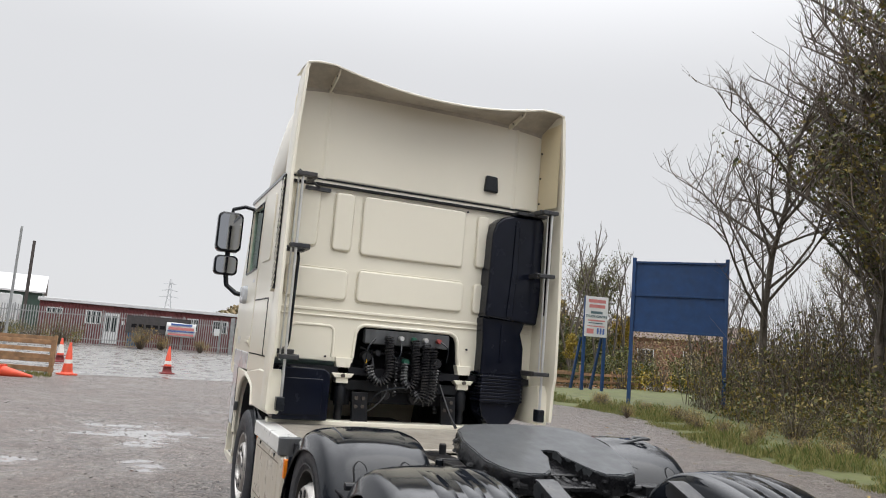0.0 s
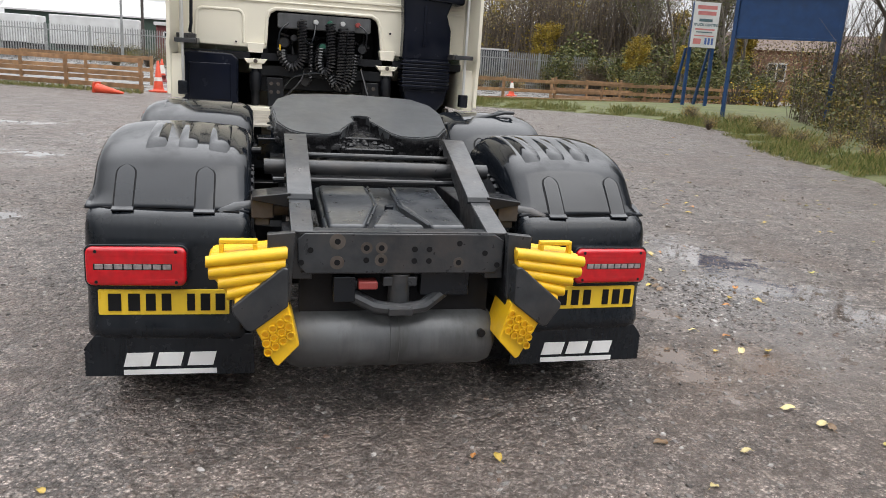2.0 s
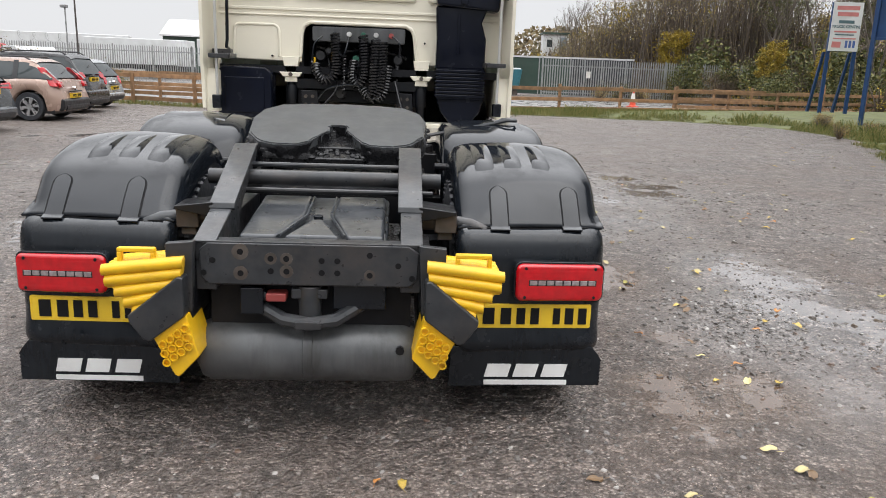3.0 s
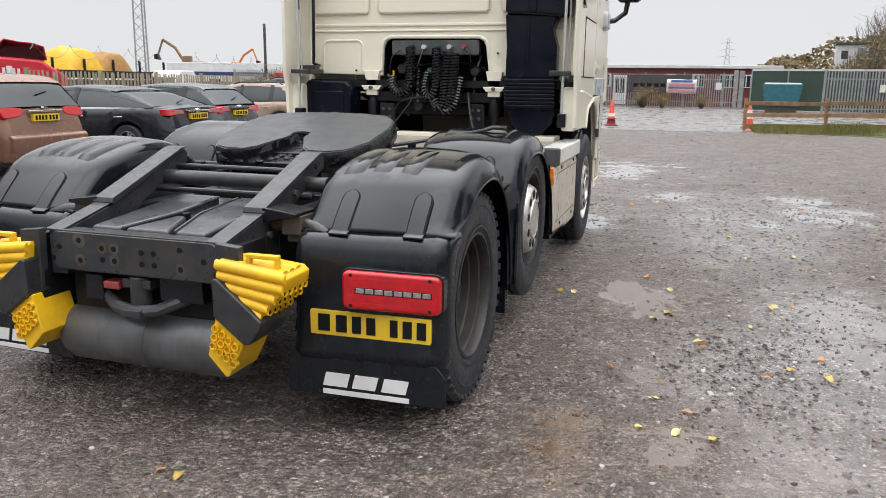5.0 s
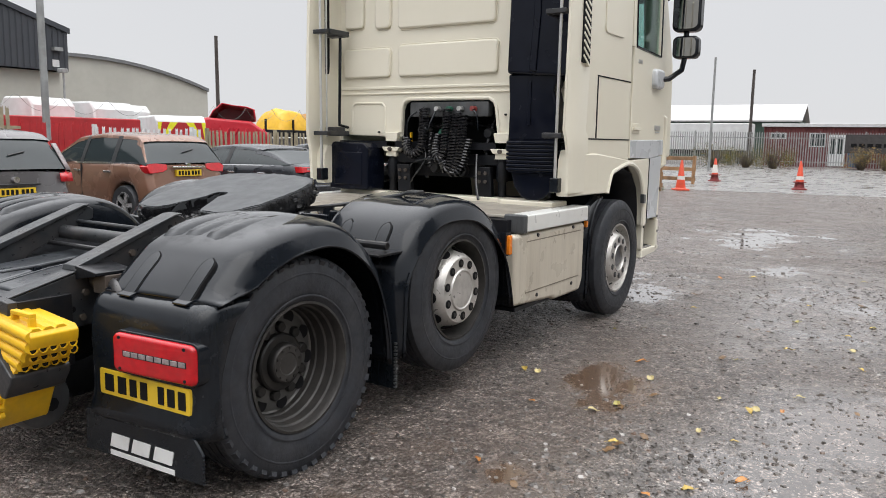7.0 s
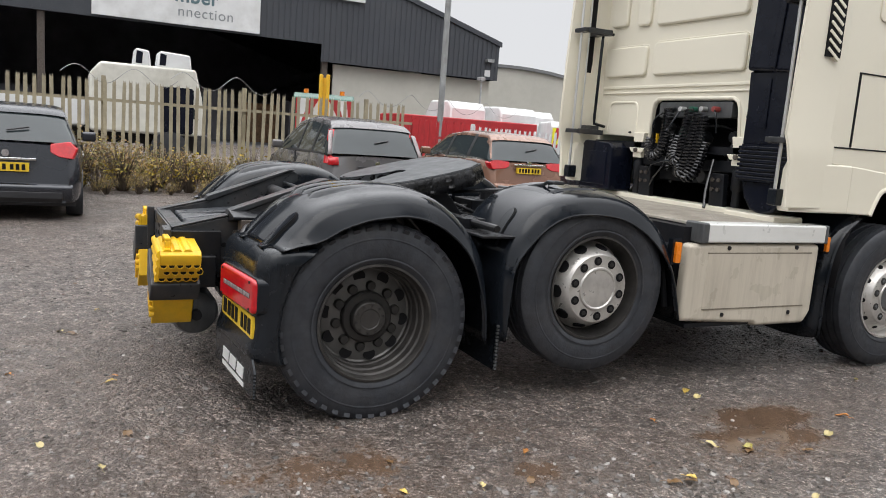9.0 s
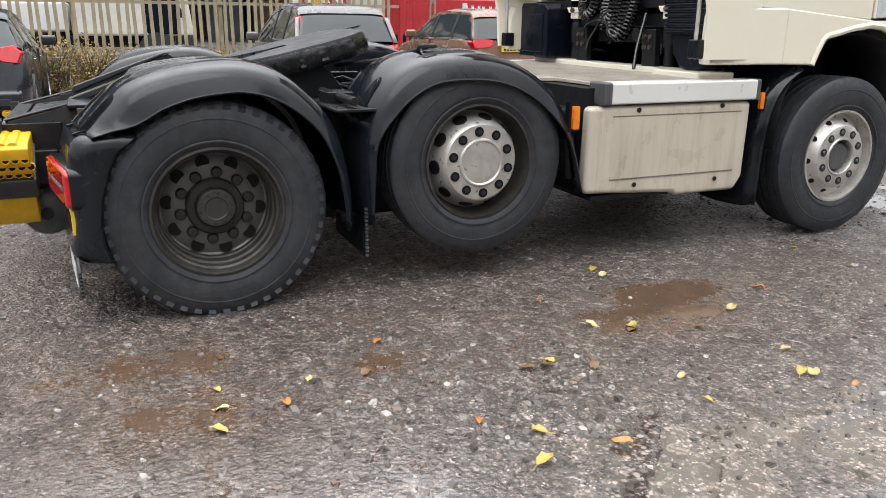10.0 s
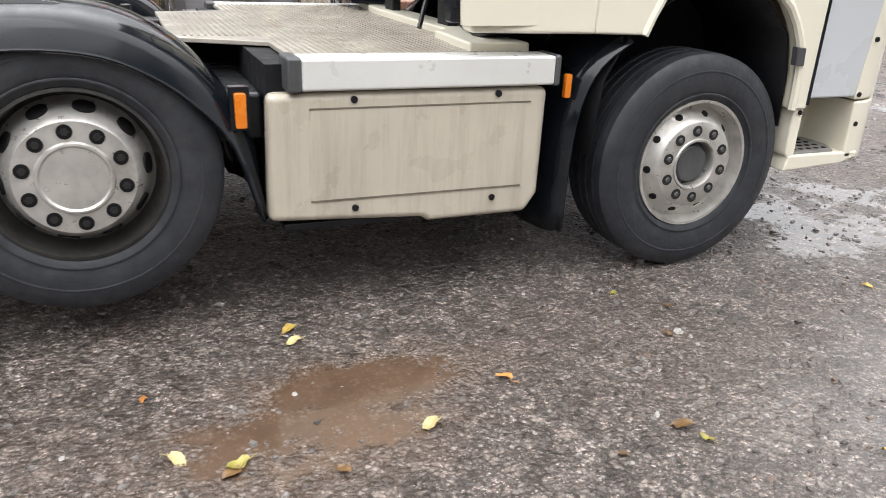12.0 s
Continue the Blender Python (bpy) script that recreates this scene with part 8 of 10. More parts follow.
part("sheeted_load", draped(-31.4, -29.1, 32.9, 35.3, 2.0, 3.15, 9, 0.35), SHEET_O, yt, "brown tarpaulin", smooth=60)
for k in range(5):
    part("stake", Build().box(-29.1, -29.0, 29.2 + k * 2.2, 29.3 + k * 2.2, 0, 2.6), CHASSIS, yt)
part("low_wall", Build().box(-29.6, -29.4, 29, 46, 0.2, 1.5), DARK_IN, yt)
off = thing("site_cabin", "white site cabin with a blue trim and small windows", "cabin", at=pose(-40, 52, 0, 0, 0, 38))
part("cabin_body", Build().box(0, 9, 0, 2.6, 0.0, 2.2), WHITE_PAINT, off, bevel=0.04)
part("trim", Build().box(-0.05, 9.05, -0.05, 2.65, 2.0, 2.3), mat("navy_trim", (0.02, 0.04, 0.12), 0.5), off)
for k in range(3):
    part("cabin_window", Build().box(1.0 + k * 2.8, 2.0 + k * 2.8, -0.03, 0.0, 1.0, 1.7), CAR_GLASS, off)
# lattice mast
mast = thing("lattice_mast", "grey steel lattice mast in the distance", "mast", at=pose(-60, 75, 0, 0, 0, 20))
lm = Build()
for s, q in ((-1, -1), (1, -1), (0, 1)):
    part("leg", Build().tube([(s * 0.75, q * 0.6, 0), (s * 0.5, q * 0.4, 26)], 0.1, 5), GALV, mast)
for k in range(22):
    z = k * 1.18
    w0, w1 = 0.75 - 0.25 * z / 26, 0.75 - 0.25 * (z + 1.18) / 26
    lm.tube([(-w0, -w0 * 0.8, z), (w1, -w1 * 0.8, z + 1.18)], 0.04, 4).tube([(w0, -w0 * 0.8, z), (0, w1 * 0.8, z + 1.18)], 0.04, 4).tube([(0, w0 * 0.8, z), (-w1, -w1 * 0.8, z + 1.18)], 0.04, 4)
part("lacing", lm, GALV, mast, smooth=0)


def excavator(x, y, turn, material, label):
    t = thing("excavator", label, "excavator", at=pose(x, y, 2.2, 0, 0, turn))
    part("tracks", Build().box(-1.6, 1.6, -1.4, -0.7, 0, 0.9).box(-1.6, 1.6, 0.7, 1.4, 0, 0.9), CHASSIS, t, bevel=0.2)
    part("house", Build().box(-1.8, 1.2, -1.2, 1.2, 1.0, 2.2).box(0.2, 1.4, 0.1, 1.2, 1.2, 3.0), material, t, bevel=0.1)
    part("boom", Build().tube([(1.2, -0.2, 1.6), (2.8, -0.2, 4.2), (4.6, -0.2, 5.4)], 0.22, 6).tube([(4.6, -0.2, 5.4), (5.4, -0.2, 3.2)], 0.16, 6), material, t)
    part("bucket", Build().prism([(5.1, 2.4), (5.9, 2.5), (5.9, 3.2), (5.4, 3.3)], "y", -0.7, 0.3), CHASSIS, t)
    return t


EXO = mat("excavator_orange", (0.5, 0.17, 0.04), 0.5, var=0.15)
excavator(-70, 99, 200, mat("excavator_brown", (0.2, 0.13, 0.08), 0.5, var=0.15), "distant brown excavator on a spoil heap")
excavator(-82, 127, 15, EXO, "distant orange excavator on a spoil heap")
heap = Build()
for k in range(3):
    heap.lathe([(16, 0), (12, 1.2), (7, 2.2), (2, 2.7), (0.0001, 2.8)], "z", (-68 - k * 9, 100 + k * 13, 0), 16, 1.4)
tagged(part("spoil_heap", heap, mat("grey_spoil", (0.2, 0.19, 0.17), 0.9, var=0.3, scale=0.5, bump=0.5, bscale=2), smooth=60), "grey spoil heaps in the distance", "heap", kind="stuff")
# scrap heap of wrecked white and red cabs north-west
cols = (WHITE_PAINT, RED_PAINT, CHASSIS_GREY, WHITE_PAINT, RED_PAINT, CHASSIS)
for k in range(7):
    lorry_cab(-18 - k * 3.2, 38 + (k % 3) * 3.0, 60 + 37 * k, cols[k % 6], ("white", "red", "grey", "white", "red", "dark")[k % 6] + " scrapped lorry cab beyond the yard fence", 1.95 + 0.15 * (k % 2), 2.2, 2.0, 0.7)
# pylon far off
py = thing("pylon", "distant grey steel lattice power pylon", "pylon", at=pose(26, 620, 0))
pb = Build()
for s in (-1, 1):
    pb.tube([(s * 4, 0, 0), (s * 1.0, 0, 26), (s * 0.6, 0, 38)], 0.25, 4)
    for z, w in ((24, 7), (29, 6), (34, 5)):
        pb.tube([(0, 0, z + 1), (s * w, 0, z)], 0.2, 4)
for k in range(9):
    z = k * 4
    w = 4 - 3.2 * z / 38
    pb.tube([(-w, 0, z), (w * 0.85, 0, z + 4)], 0.12, 4).tube([(w, 0, z), (-w * 0.85, 0, z + 4)], 0.12, 4)
part("frame", pb, mat("hazy_steel", (0.4, 0.42, 0.44), 0.7), py, smooth=0)


# ---- parked cars ----
def car_paint(name, c, metal=0.3):
    return mat(name, c, 0.25, metal=metal, var=0.05, scale=1.5, dirt=tuple(v * 0.6 + 0.02 for v in c), dirt_scale=1.2, dirt_amt=0.35, coat=0.6)


CAR_TRIM = mat("black_car_trim", (0.018, 0.018, 0.02), 0.45, var=0.15)
CHROME = mat("chrome_trim", (0.75, 0.75, 0.76), 0.12, metal=1.0, var=0.05)
ALLOY = mat("car_alloy", (0.55, 0.55, 0.56), 0.3, metal=0.7, var=0.1)


def lerp_line(pts, x):
    return float(np.interp(x, [p[0] for p in pts], [p[1] for p in pts]))


def car(x, y, paint, label, L=4.3, W=1.8, deck=((0, 0.9), (4.3, 0.9)), roof=((0, 1), (4, 1)), roof_from=0.7, roof_to=2.4, pillars=((1.0, 1.12), (1.95, 2.05)),
        wheels=(0.75, 3.4), r=0.32, lamp=(0.62, 0.9, 0.72, 0.98), lamp_shape="box", plate_z=0.8, turn=90.0, bumper=0.45, rails=False, chrome=False, cladding=False, tall_lamp=None, spokes=5):
    """A car with its back at y = 0 and its nose towards +y before it is turned."""
    t = thing("car", label, "car", "parked cars", at=pose(x, y, 0, 0, 0, turn))
    hw = W / 2
    H = max(z for _, z in roof)
    zw = lerp_line(deck, (roof_from + roof_to) / 2)
    ys = sorted(set([0.0, 0.03, 0.08, 0.16, 0.3] + list(np.arange(0.45, L - 0.4, 0.12)) + [w + d for w in wheels for d in (-r - 0.06, -r - 0.02, -r * 0.9, -r * 0.7, -r * 0.4, 0, r * 0.4, r * 0.7, r * 0.9, r + 0.02, r + 0.06)] + [L - 0.3, L - 0.16, L - 0.07, L - 0.02, L]))
    rows = []
    for yy in ys:
        zb = 0.24
        for w in wheels:
            d = abs(yy - w)
            if d < r + 0.05:
                zb = max(zb, r + math.sqrt(max(0, (r + 0.05) ** 2 - d * d)))
        zt = lerp_line(deck, yy)
        e = min(yy, L - yy)
        k = 1 - 0.16 * max(0, 1 - e / 0.30) ** 2 - 0.03 * max(0, 1 - e / 1.0)
        w = hw * k
        zb = min(zb, zt - 0.06)
        h = zt - zb
        row = []
        for fx, fz in ((0.0, 0.0), (0.93, 0.0), (0.975, 0.10), (1.0, 0.4), (0.995, 0.62), (0.975, 0.80), (0.955, 0.93), (0.90, 1.0), (0.5, 1.02), (0.0, 1.03)):
            z = zb + h * fz
            push = 0.13 * max(0.0, (z - 0.55) / 0.45) * max(0.0, 1 - yy / 0.5) - 0.02 * max(0.0, 1 - yy / 0.2) * (1 if 0.35 < z < 0.6 else 0)
            row.append((w * fx, yy + push, z))
        rows.append([(-a, b, c) for a, b, c in row[::-1]] + row[1:])
    m = Build().sheet(rows)
    n = len(rows[0])
    m.f.append(list(range(n)))
    m.f.append([(len(rows) - 1) * n + i for i in range(n)][::-1])
    body = part("body", m, paint, t, smooth=42)

    def surf(yy, s, off=0.0):
        zr = lerp_line(roof, yy)
        zb = lerp_line(deck, yy) - 0.02
        q = max(0.0, (zr - zb) / (H - zw))
        wb, wr = hw * 0.925, hw * 0.925 + (hw * 0.70 - hw * 0.925) * min(1, q)
        if s <= 0.75:
            k = s / 0.75
            return (wb + (wr - wb) * k ** 1.15 + off, yy, zb + (zr - 0.05 * q - zb) * k)
        k = (s - 0.75) / 0.25
        return (wr * max(0.0, math.cos(k * 1.5708)) ** 0.55 + off * (1 - k), yy, zr - 0.05 * q + (0.05 * q + 0.012) * max(0.0, math.sin(k * 1.5708)) ** 0.8 + off)

    def patch(y0, y1, s0, s1, off, ny=14, ns=8, sides=(1, -1)):
        a = Build()
        for sgn in sides:
            a.sheet([[(sgn * px, py, pz) for px, py, pz in (surf(y0 + (y1 - y0) * i / ny, s0 + (s1 - s0) * j / ns, off) for j in range(ns + 1))] for i in range(ny + 1)])
        return a
    g0, g1 = roof[0][0], roof[-1][0]
    part("glasshouse", patch(g0, g1, 0, 1, 0.0, 40, 14), CAR_GLASS, t, "tinted windows", smooth=50)
    part("roof", patch(roof_from, roof_to, 0.70, 1, 0.008, 20, 8), paint, t, smooth=50)
    for sd in ((1,), (-1,)):
        for a, b in pillars:
            part("pillar", patch(a, b, 0.0, 0.76, 0.007, 5, 8, sd), CAR_TRIM if b - a < 0.14 else paint, t, smooth=50)
        part("pillar", patch(roof_to - 0.05, g1 - 0.02, 0.66, 0.79, 0.007, 16, 4, sd), paint, t, smooth=50)
        part("pillar", patch(g0 + 0.02, roof_from + 0.05, 0.60, 0.80, 0.007, 12, 4, sd), paint, t, smooth=50)
        part("waist_trim", patch(roof_from * 0.6, roof_to + 0.5, 0.0, 0.05, 0.009, 20, 1, sd), CHROME if chrome else CAR_TRIM, t, smooth=50)
    for w in wheels:
        for s in (-1, 1):
            wh_ = part("wheel", Build().lathe([(r * 0.62, s * (hw - 0.2)), (r * 0.95, s * (hw - 0.21)), (r, s * (hw - 0.18)), (r, s * (hw - 0.04)), (r * 0.95, s * (hw - 0.005)), (r * 0.68, s * (hw - 0.01)), (r * 0.66, s * (hw - 0.03))], "x", (0, w, r), 30), RUBBER, t, smooth=50)
            sp = Build().lathe([(r * 0.66, s * (hw - 0.03)), (r * 0.6, s * (hw - 0.035)), (r * 0.58, s * (hw - 0.09)), (0.0001, s * (hw - 0.1))], "x", (0, w, r), 26)
            part("wheel_well", sp, CAR_TRIM, wh_)
            al = Build().lathe([(r * 0.68, s * (hw - 0.022)), (r * 0.64, s * (hw - 0.018)), (r * 0.60, s * (hw - 0.05))], "x", (0, w, r), 26).cyl("x", (0, w, r), r * 0.17, min(s * (hw - 0.07), s * (hw - 0.025)), max(s * (hw - 0.07), s * (hw - 0.025)), 12)
            for q in range(spokes):
                a = 2 * math.pi * q / spokes + 0.3
                al.add(*(lambda b: (b.v, b.f))(Build().prism([(-0.03, r * 0.1), (0.03, r * 0.1), (0.045, r * 0.63), (-0.045, r * 0.63)], "x", -0.02, 0.012).moved(Matrix.Translation((s * (hw - 0.04), w, r)) @ Matrix.Rotation(a, 4, "X"))))
            part("alloy", al, ALLOY, wh_)
    part("underside", Build().box(-hw * 0.9, hw * 0.9, 0.2, L - 0.2, 0.18, 0.3), CAR_TRIM, t)
    # back of the car
    part("rear_bumper", Build().prism([(0.02, 0.24), (-0.035, 0.33), (-0.035, bumper), (0.03, bumper + 0.04), (0.25, bumper), (0.25, 0.26)], "x", -hw * 0.86, hw * 0.86), CAR_TRIM if cladding else paint, t, bevel=0.03, segments=3)
    part("bumper_lip", Build().prism([(0.0, 0.24), (-0.045, 0.30), (-0.042, 0.38), (0.02, 0.36)], "x", -hw * 0.72, hw * 0.72), CAR_TRIM, t, bevel=0.01)
    lx0, lx1, lz0, lz1 = lamp
    for s in (-1, 1):
        if lamp_shape == "tall":
            pts = [(hw * (lx0 + 0.04), lz0), (hw * lx1, lz0 + 0.02), (hw * (lx1 - 0.10), lz1), (hw * (lx1 - 0.14), lz1), (hw * (lx0 + 0.16), lz0 + 0.15), (hw * (lx0 + 0.05), lz0 + 0.10)]
        elif lamp_shape == "slim":
            pts = [(hw * lx0, lz0 + 0.03), (hw * lx1, lz0), (hw * lx1, lz1), (hw * (lx0 + 0.1), lz1 - 0.02)]
        else:
            pts = [(hw * lx0, lz0 + 0.35 * (lz1 - lz0)), (hw * (lx0 + 0.12), lz0 + 0.02), (hw * (lx1 - 0.06), lz0), (hw * lx1, lz0 + 0.6 * (lz1 - lz0)), (hw * (lx1 - 0.1), lz1), (hw * lx0, lz1 - 0.04)]
        pr = Build()
        # the lamp wraps round the corner and leans with the tailgate
        n_ = len(pts)
        for depth_ in (-0.014, 0.05, 0.16):
            for a, b in pts:
                rake_ = (roof[1][0] - roof[0][0]) / (roof[1][1] - roof[0][1])
                back_ = 0.29 * max(0.0, min(b, roof[0][1]) - 0.55) + rake_ * max(0.0, b - roof[0][1])
                out_ = a * 0.95 * (1 - 0.22 * max(0.0, b - 1.0)) + (0.016 * a / hw if depth_ > 0 else -0.01)
                pr.v.append((s * out_, back_ + depth_, b))
        pr.f += [list(range(n_)), [2 * n_ + q for q in range(n_)]] + [(g * n_ + q, g * n_ + (q + 1) % n_, (g + 1) * n_ + (q + 1) % n_, (g + 1) * n_ + q) for g in (0, 1) for q in range(n_)]
        part("tail_lamp", pr, RED_LENS, t, "red tail lamp", bevel=0.012, segments=2)
        d0 = 0.29 * max(0.0, min((lz0 + lz1) / 2, 1.0) - 0.55) + 0.95 * max(0.0, (lz0 + lz1) / 2 - 1.0)
        if lamp_shape == "tall":
            q0, q1 = 0.29 * (roof[0][1] - 0.55), (roof[1][0] - roof[0][0]) / (roof[1][1] - roof[0][1])
            strip_ = [[(s * hw * (w_ - 0.21 * (z - 1.0)) * 0.955, q0 + q1 * (z - roof[0][1]) - 0.03, z) for w_ in (lx1 - 0.10, lx1 - 0.02)] for z in np.linspace(lz0 + 0.17, lz1 - 0.02, 5)]
            part("lamp_window", Build().sheet(strip_), CLEAR_LENS, t, "pale clear lens", solid=0.01)
            part("red_lens_foot", Build().sheet([[(s * hw * w_ * 0.955, q0 - 0.29 * (roof[0][1] - z) - 0.03, z) for w_ in (lx0 + 0.02, lx1 - 0.02)] for z in (lz0, lz0 + 0.07, lz0 + 0.13)]), RED_LENS, t, solid=0.01)
        elif lamp_shape == "slim":
            part("lamp_window", Build().box(min(s * hw * (lx0 + 0.04), s * hw * (lx1 - 0.2)), max(s * hw * (lx0 + 0.04), s * hw * (lx1 - 0.2)), d0 - 0.017, d0, (lz0 + lz1) / 2 - 0.02, (lz0 + lz1) / 2 + 0.03), CLEAR_LENS, t)
        part("door_mirror", Build().prism(rounded(zw - 0.02, zw + 0.13, 0, 0.12, 0.04), "x", 0, 0.2).moved(Matrix.Translation((s * (hw + 0.1) - 0.1, roof_to + 0.42, 0)) @ Matrix(((1, 0, 0, 0), (0, 0, 1, 0), (0, 1, 0, 0), (0, 0, 0, 1)))), paint, t, bevel=0.02)
        for a in (1.15, 2.05):
            part("door_handle", Build().box(min(s * (hw - 0.02), s * (hw + 0.015)), max(s * (hw - 0.02), s * (hw + 0.015)), a - 0.1, a + 0.1, zw - 0.17, zw - 0.135), CHROME if chrome else paint, t, bevel=0.008)
        part("door_seam", Build().box(min(s * (hw - 0.03), s * (hw + 0.001)), max(s * (hw - 0.03), s * (hw + 0.001)), 1.93, 1.945, 0.32, zw - 0.04), CAR_TRIM, t)
        if rails:
            part("roof_rail", Build().tube([(s * hw * 0.66, roof_from + 0.05, H - 0.06), (s * hw * 0.68, roof_from + 0.2, H + 0.02), (s * hw * 0.68, roof_to - 0.3, H + 0.01), (s * hw * 0.66, roof_to - 0.1, H - 0.05)], 0.02, 6), CHROME if chrome else CAR_TRIM, t)
    py0 = lerp_line(((0.5, -0.04), (1.0, 0.10)), plate_z)
    pl = part("number_plate", Build().box(-0.26, 0.26, py0 - 0.012, py0 + 0.06, plate_z - 0.055, plate_z + 0.055), PLATE_Y, t, "yellow number plate")
    for k in range(7):
        part("plate_bar", Build().box(-0.225 + k * 0.064 + (0.02 if k > 3 else 0), -0.185 + k * 0.064 + (0.02 if k > 3 else 0), py0 - 0.016, py0 - 0.01, plate_z - 0.036, plate_z + 0.036), INK, pl)
    part("tailgate_trim", Build().box(-0.34, 0.34, py0 - 0.01, py0 + 0.05, plate_z + 0.085, plate_z + 0.115), CHROME if chrome else CAR_TRIM, t, bevel=0.006)
    part("badge", Build().cyl("y", (0, 0, min(zw - 0.03, plate_z + 0.17)), 0.045, py0 - 0.004, py0 + 0.08, 14), CHROME, t)
    gy, gz = roof[0][0] + 0.12, lerp_line(roof, roof[0][0] + 0.12)
    part("wiper", Build().tube([(0.0, gy - 0.02, gz + 0.02), (0.25, gy + 0.02, gz + 0.07)], 0.012, 5), CAR_TRIM, t)
    part("spoiler", patch(roof_from - 0.12, roof_from + 0.05, 0.78, 1, 0.022, 3, 8), paint, t, smooth=50)
    return t


BROWN = car_paint("copper_brown_paint", (0.22, 0.115, 0.075))
BLACKP = car_paint("black_blue_paint", (0.02, 0.023, 0.03))
GREYP = car_paint("mid_grey_paint", (0.115, 0.11, 0.112))
DGREY = car_paint("slate_grey_paint", (0.085, 0.092, 0.10))
ROSE = car_paint("rose_beige_paint", (0.45, 0.32, 0.26), 0.2)
BLACK2 = car_paint("black_paint", (0.025, 0.026, 0.028))
SILVER = car_paint("silver_paint", (0.42, 0.44, 0.45), 0.5)

car(-6.15, -1.52, BLACKP, "black hatchback parked by the palisade", 4.2, 1.76, ((0, 0.95), (0.3, 0.98), (3.0, 0.93), (4.0, 0.78), (4.2, 0.65)), ((0.16, 0.99), (0.55, 1.36), (0.75, 1.42), (1.7, 1.46), (2.4, 1.40), (3.2, 0.94)), 0.62, 2.3, lamp=(0.60, 0.97, 0.80, 1.02), plate_z=0.68, chrome=True)
car(-7.3, 3.82, GREYP, "grey people carrier parked in the row", 4.35, 1.84, ((0, 0.98), (0.3, 1.02), (3.2, 0.98), (4.2, 0.8), (4.35, 0.65)), ((0.12, 1.02), (0.4, 1.46), (0.6, 1.56), (1.7, 1.63), (2.5, 1.54), (3.5, 0.98)), 0.5, 2.4, lamp=(0.74, 0.99, 0.84, 1.42), lamp_shape="tall", plate_z=0.72)
car(-7.5, 6.95, BROWN, "copper-brown compact SUV parked in the row", 4.0, 1.77, ((0, 1.02), (0.3, 1.08), (2.8, 1.03), (3.8, 0.88), (4.0, 0.7)), ((0.14, 1.06), (0.40, 1.44), (0.60, 1.54), (1.6, 1.58), (2.3, 1.51), (3.1, 1.02)), 0.5, 2.2, r=0.34, wheels=(0.72, 3.2), lamp=(0.50, 0.99, 0.90, 1.09), plate_z=0.90, bumper=0.62, chrome=True)
car(-6.8, 9.95, BLACKP, "dark sleek saloon with a chrome window line", 4.9, 1.88, ((0, 0.98), (0.4, 1.02), (0.9, 1.0), (3.5, 0.94), (4.7, 0.8), (4.9, 0.62)), ((0.45, 1.02), (1.1, 1.24), (1.7, 1.35), (2.3, 1.38), (2.9, 1.34), (3.9, 0.93)), 1.45, 2.8, pillars=((2.2, 2.32),), r=0.34, wheels=(1.0, 3.9), lamp=(0.42, 0.98, 0.86, 0.98), lamp_shape="slim", plate_z=0.84, bumper=0.6, chrome=True)
car(-7.65, 12.75, DGREY, "slate-grey hatchback parked in the row", 4.3, 1.8, ((0, 0.93), (0.3, 0.98), (3.1, 0.92), (4.1, 0.76), (4.3, 0.6)), ((0.18, 0.98), (0.6, 1.33), (0.8, 1.40), (1.7, 1.43), (2.4, 1.37), (3.3, 0.92)), 0.68, 2.3, lamp=(0.45, 0.98, 0.82, 0.96), lamp_shape="slim", plate_z=0.80)
car(-7.65, 16.6, ROSE, "rose-beige hatchback with red wrap-round tail lamps", 4.37, 1.8, ((0, 0.95), (0.3, 1.0), (3.1, 0.95), (4.2, 0.8), (4.37, 0.62)), ((0.2, 1.0), (0.6, 1.36), (0.8, 1.43), (1.8, 1.47), (2.5, 1.41), (3.4, 0.95)), 0.7, 2.4, r=0.335, lamp=(0.66, 0.99, 0.80, 1.25), lamp_shape="tall", plate_z=0.60, cladding=True, bumper=0.5, rails=True, spokes=6)
car(-8.2, 19.5, BLACK2, "black SUV with roof rails parked in the row", 4.4, 1.82, ((0, 1.0), (0.3, 1.05), (3.2, 1.0), (4.2, 0.86), (4.4, 0.68)), ((0.14, 1.05), (0.42, 1.48), (0.62, 1.58), (1.8, 1.63), (2.5, 1.56), (3.4, 1.0)), 0.52, 2.4, r=0.35, lamp=(0.6, 0.99, 0.92, 1.14), plate_z=0.92, bumper=0.6, rails=True)
car(-8.6, 22.0, SILVER, "silver hatchback at the end of the row", 3.9, 1.7, ((0, 0.92), (0.3, 0.96), (2.8, 0.92), (3.7, 0.78), (3.9, 0.6)), ((0.14, 0.97), (0.45, 1.36), (0.65, 1.45), (1.6, 1.49), (2.2, 1.43), (3.0, 0.92)), 0.55, 2.15, wheels=(0.65, 3.15), r=0.3, plate_z=0.62)

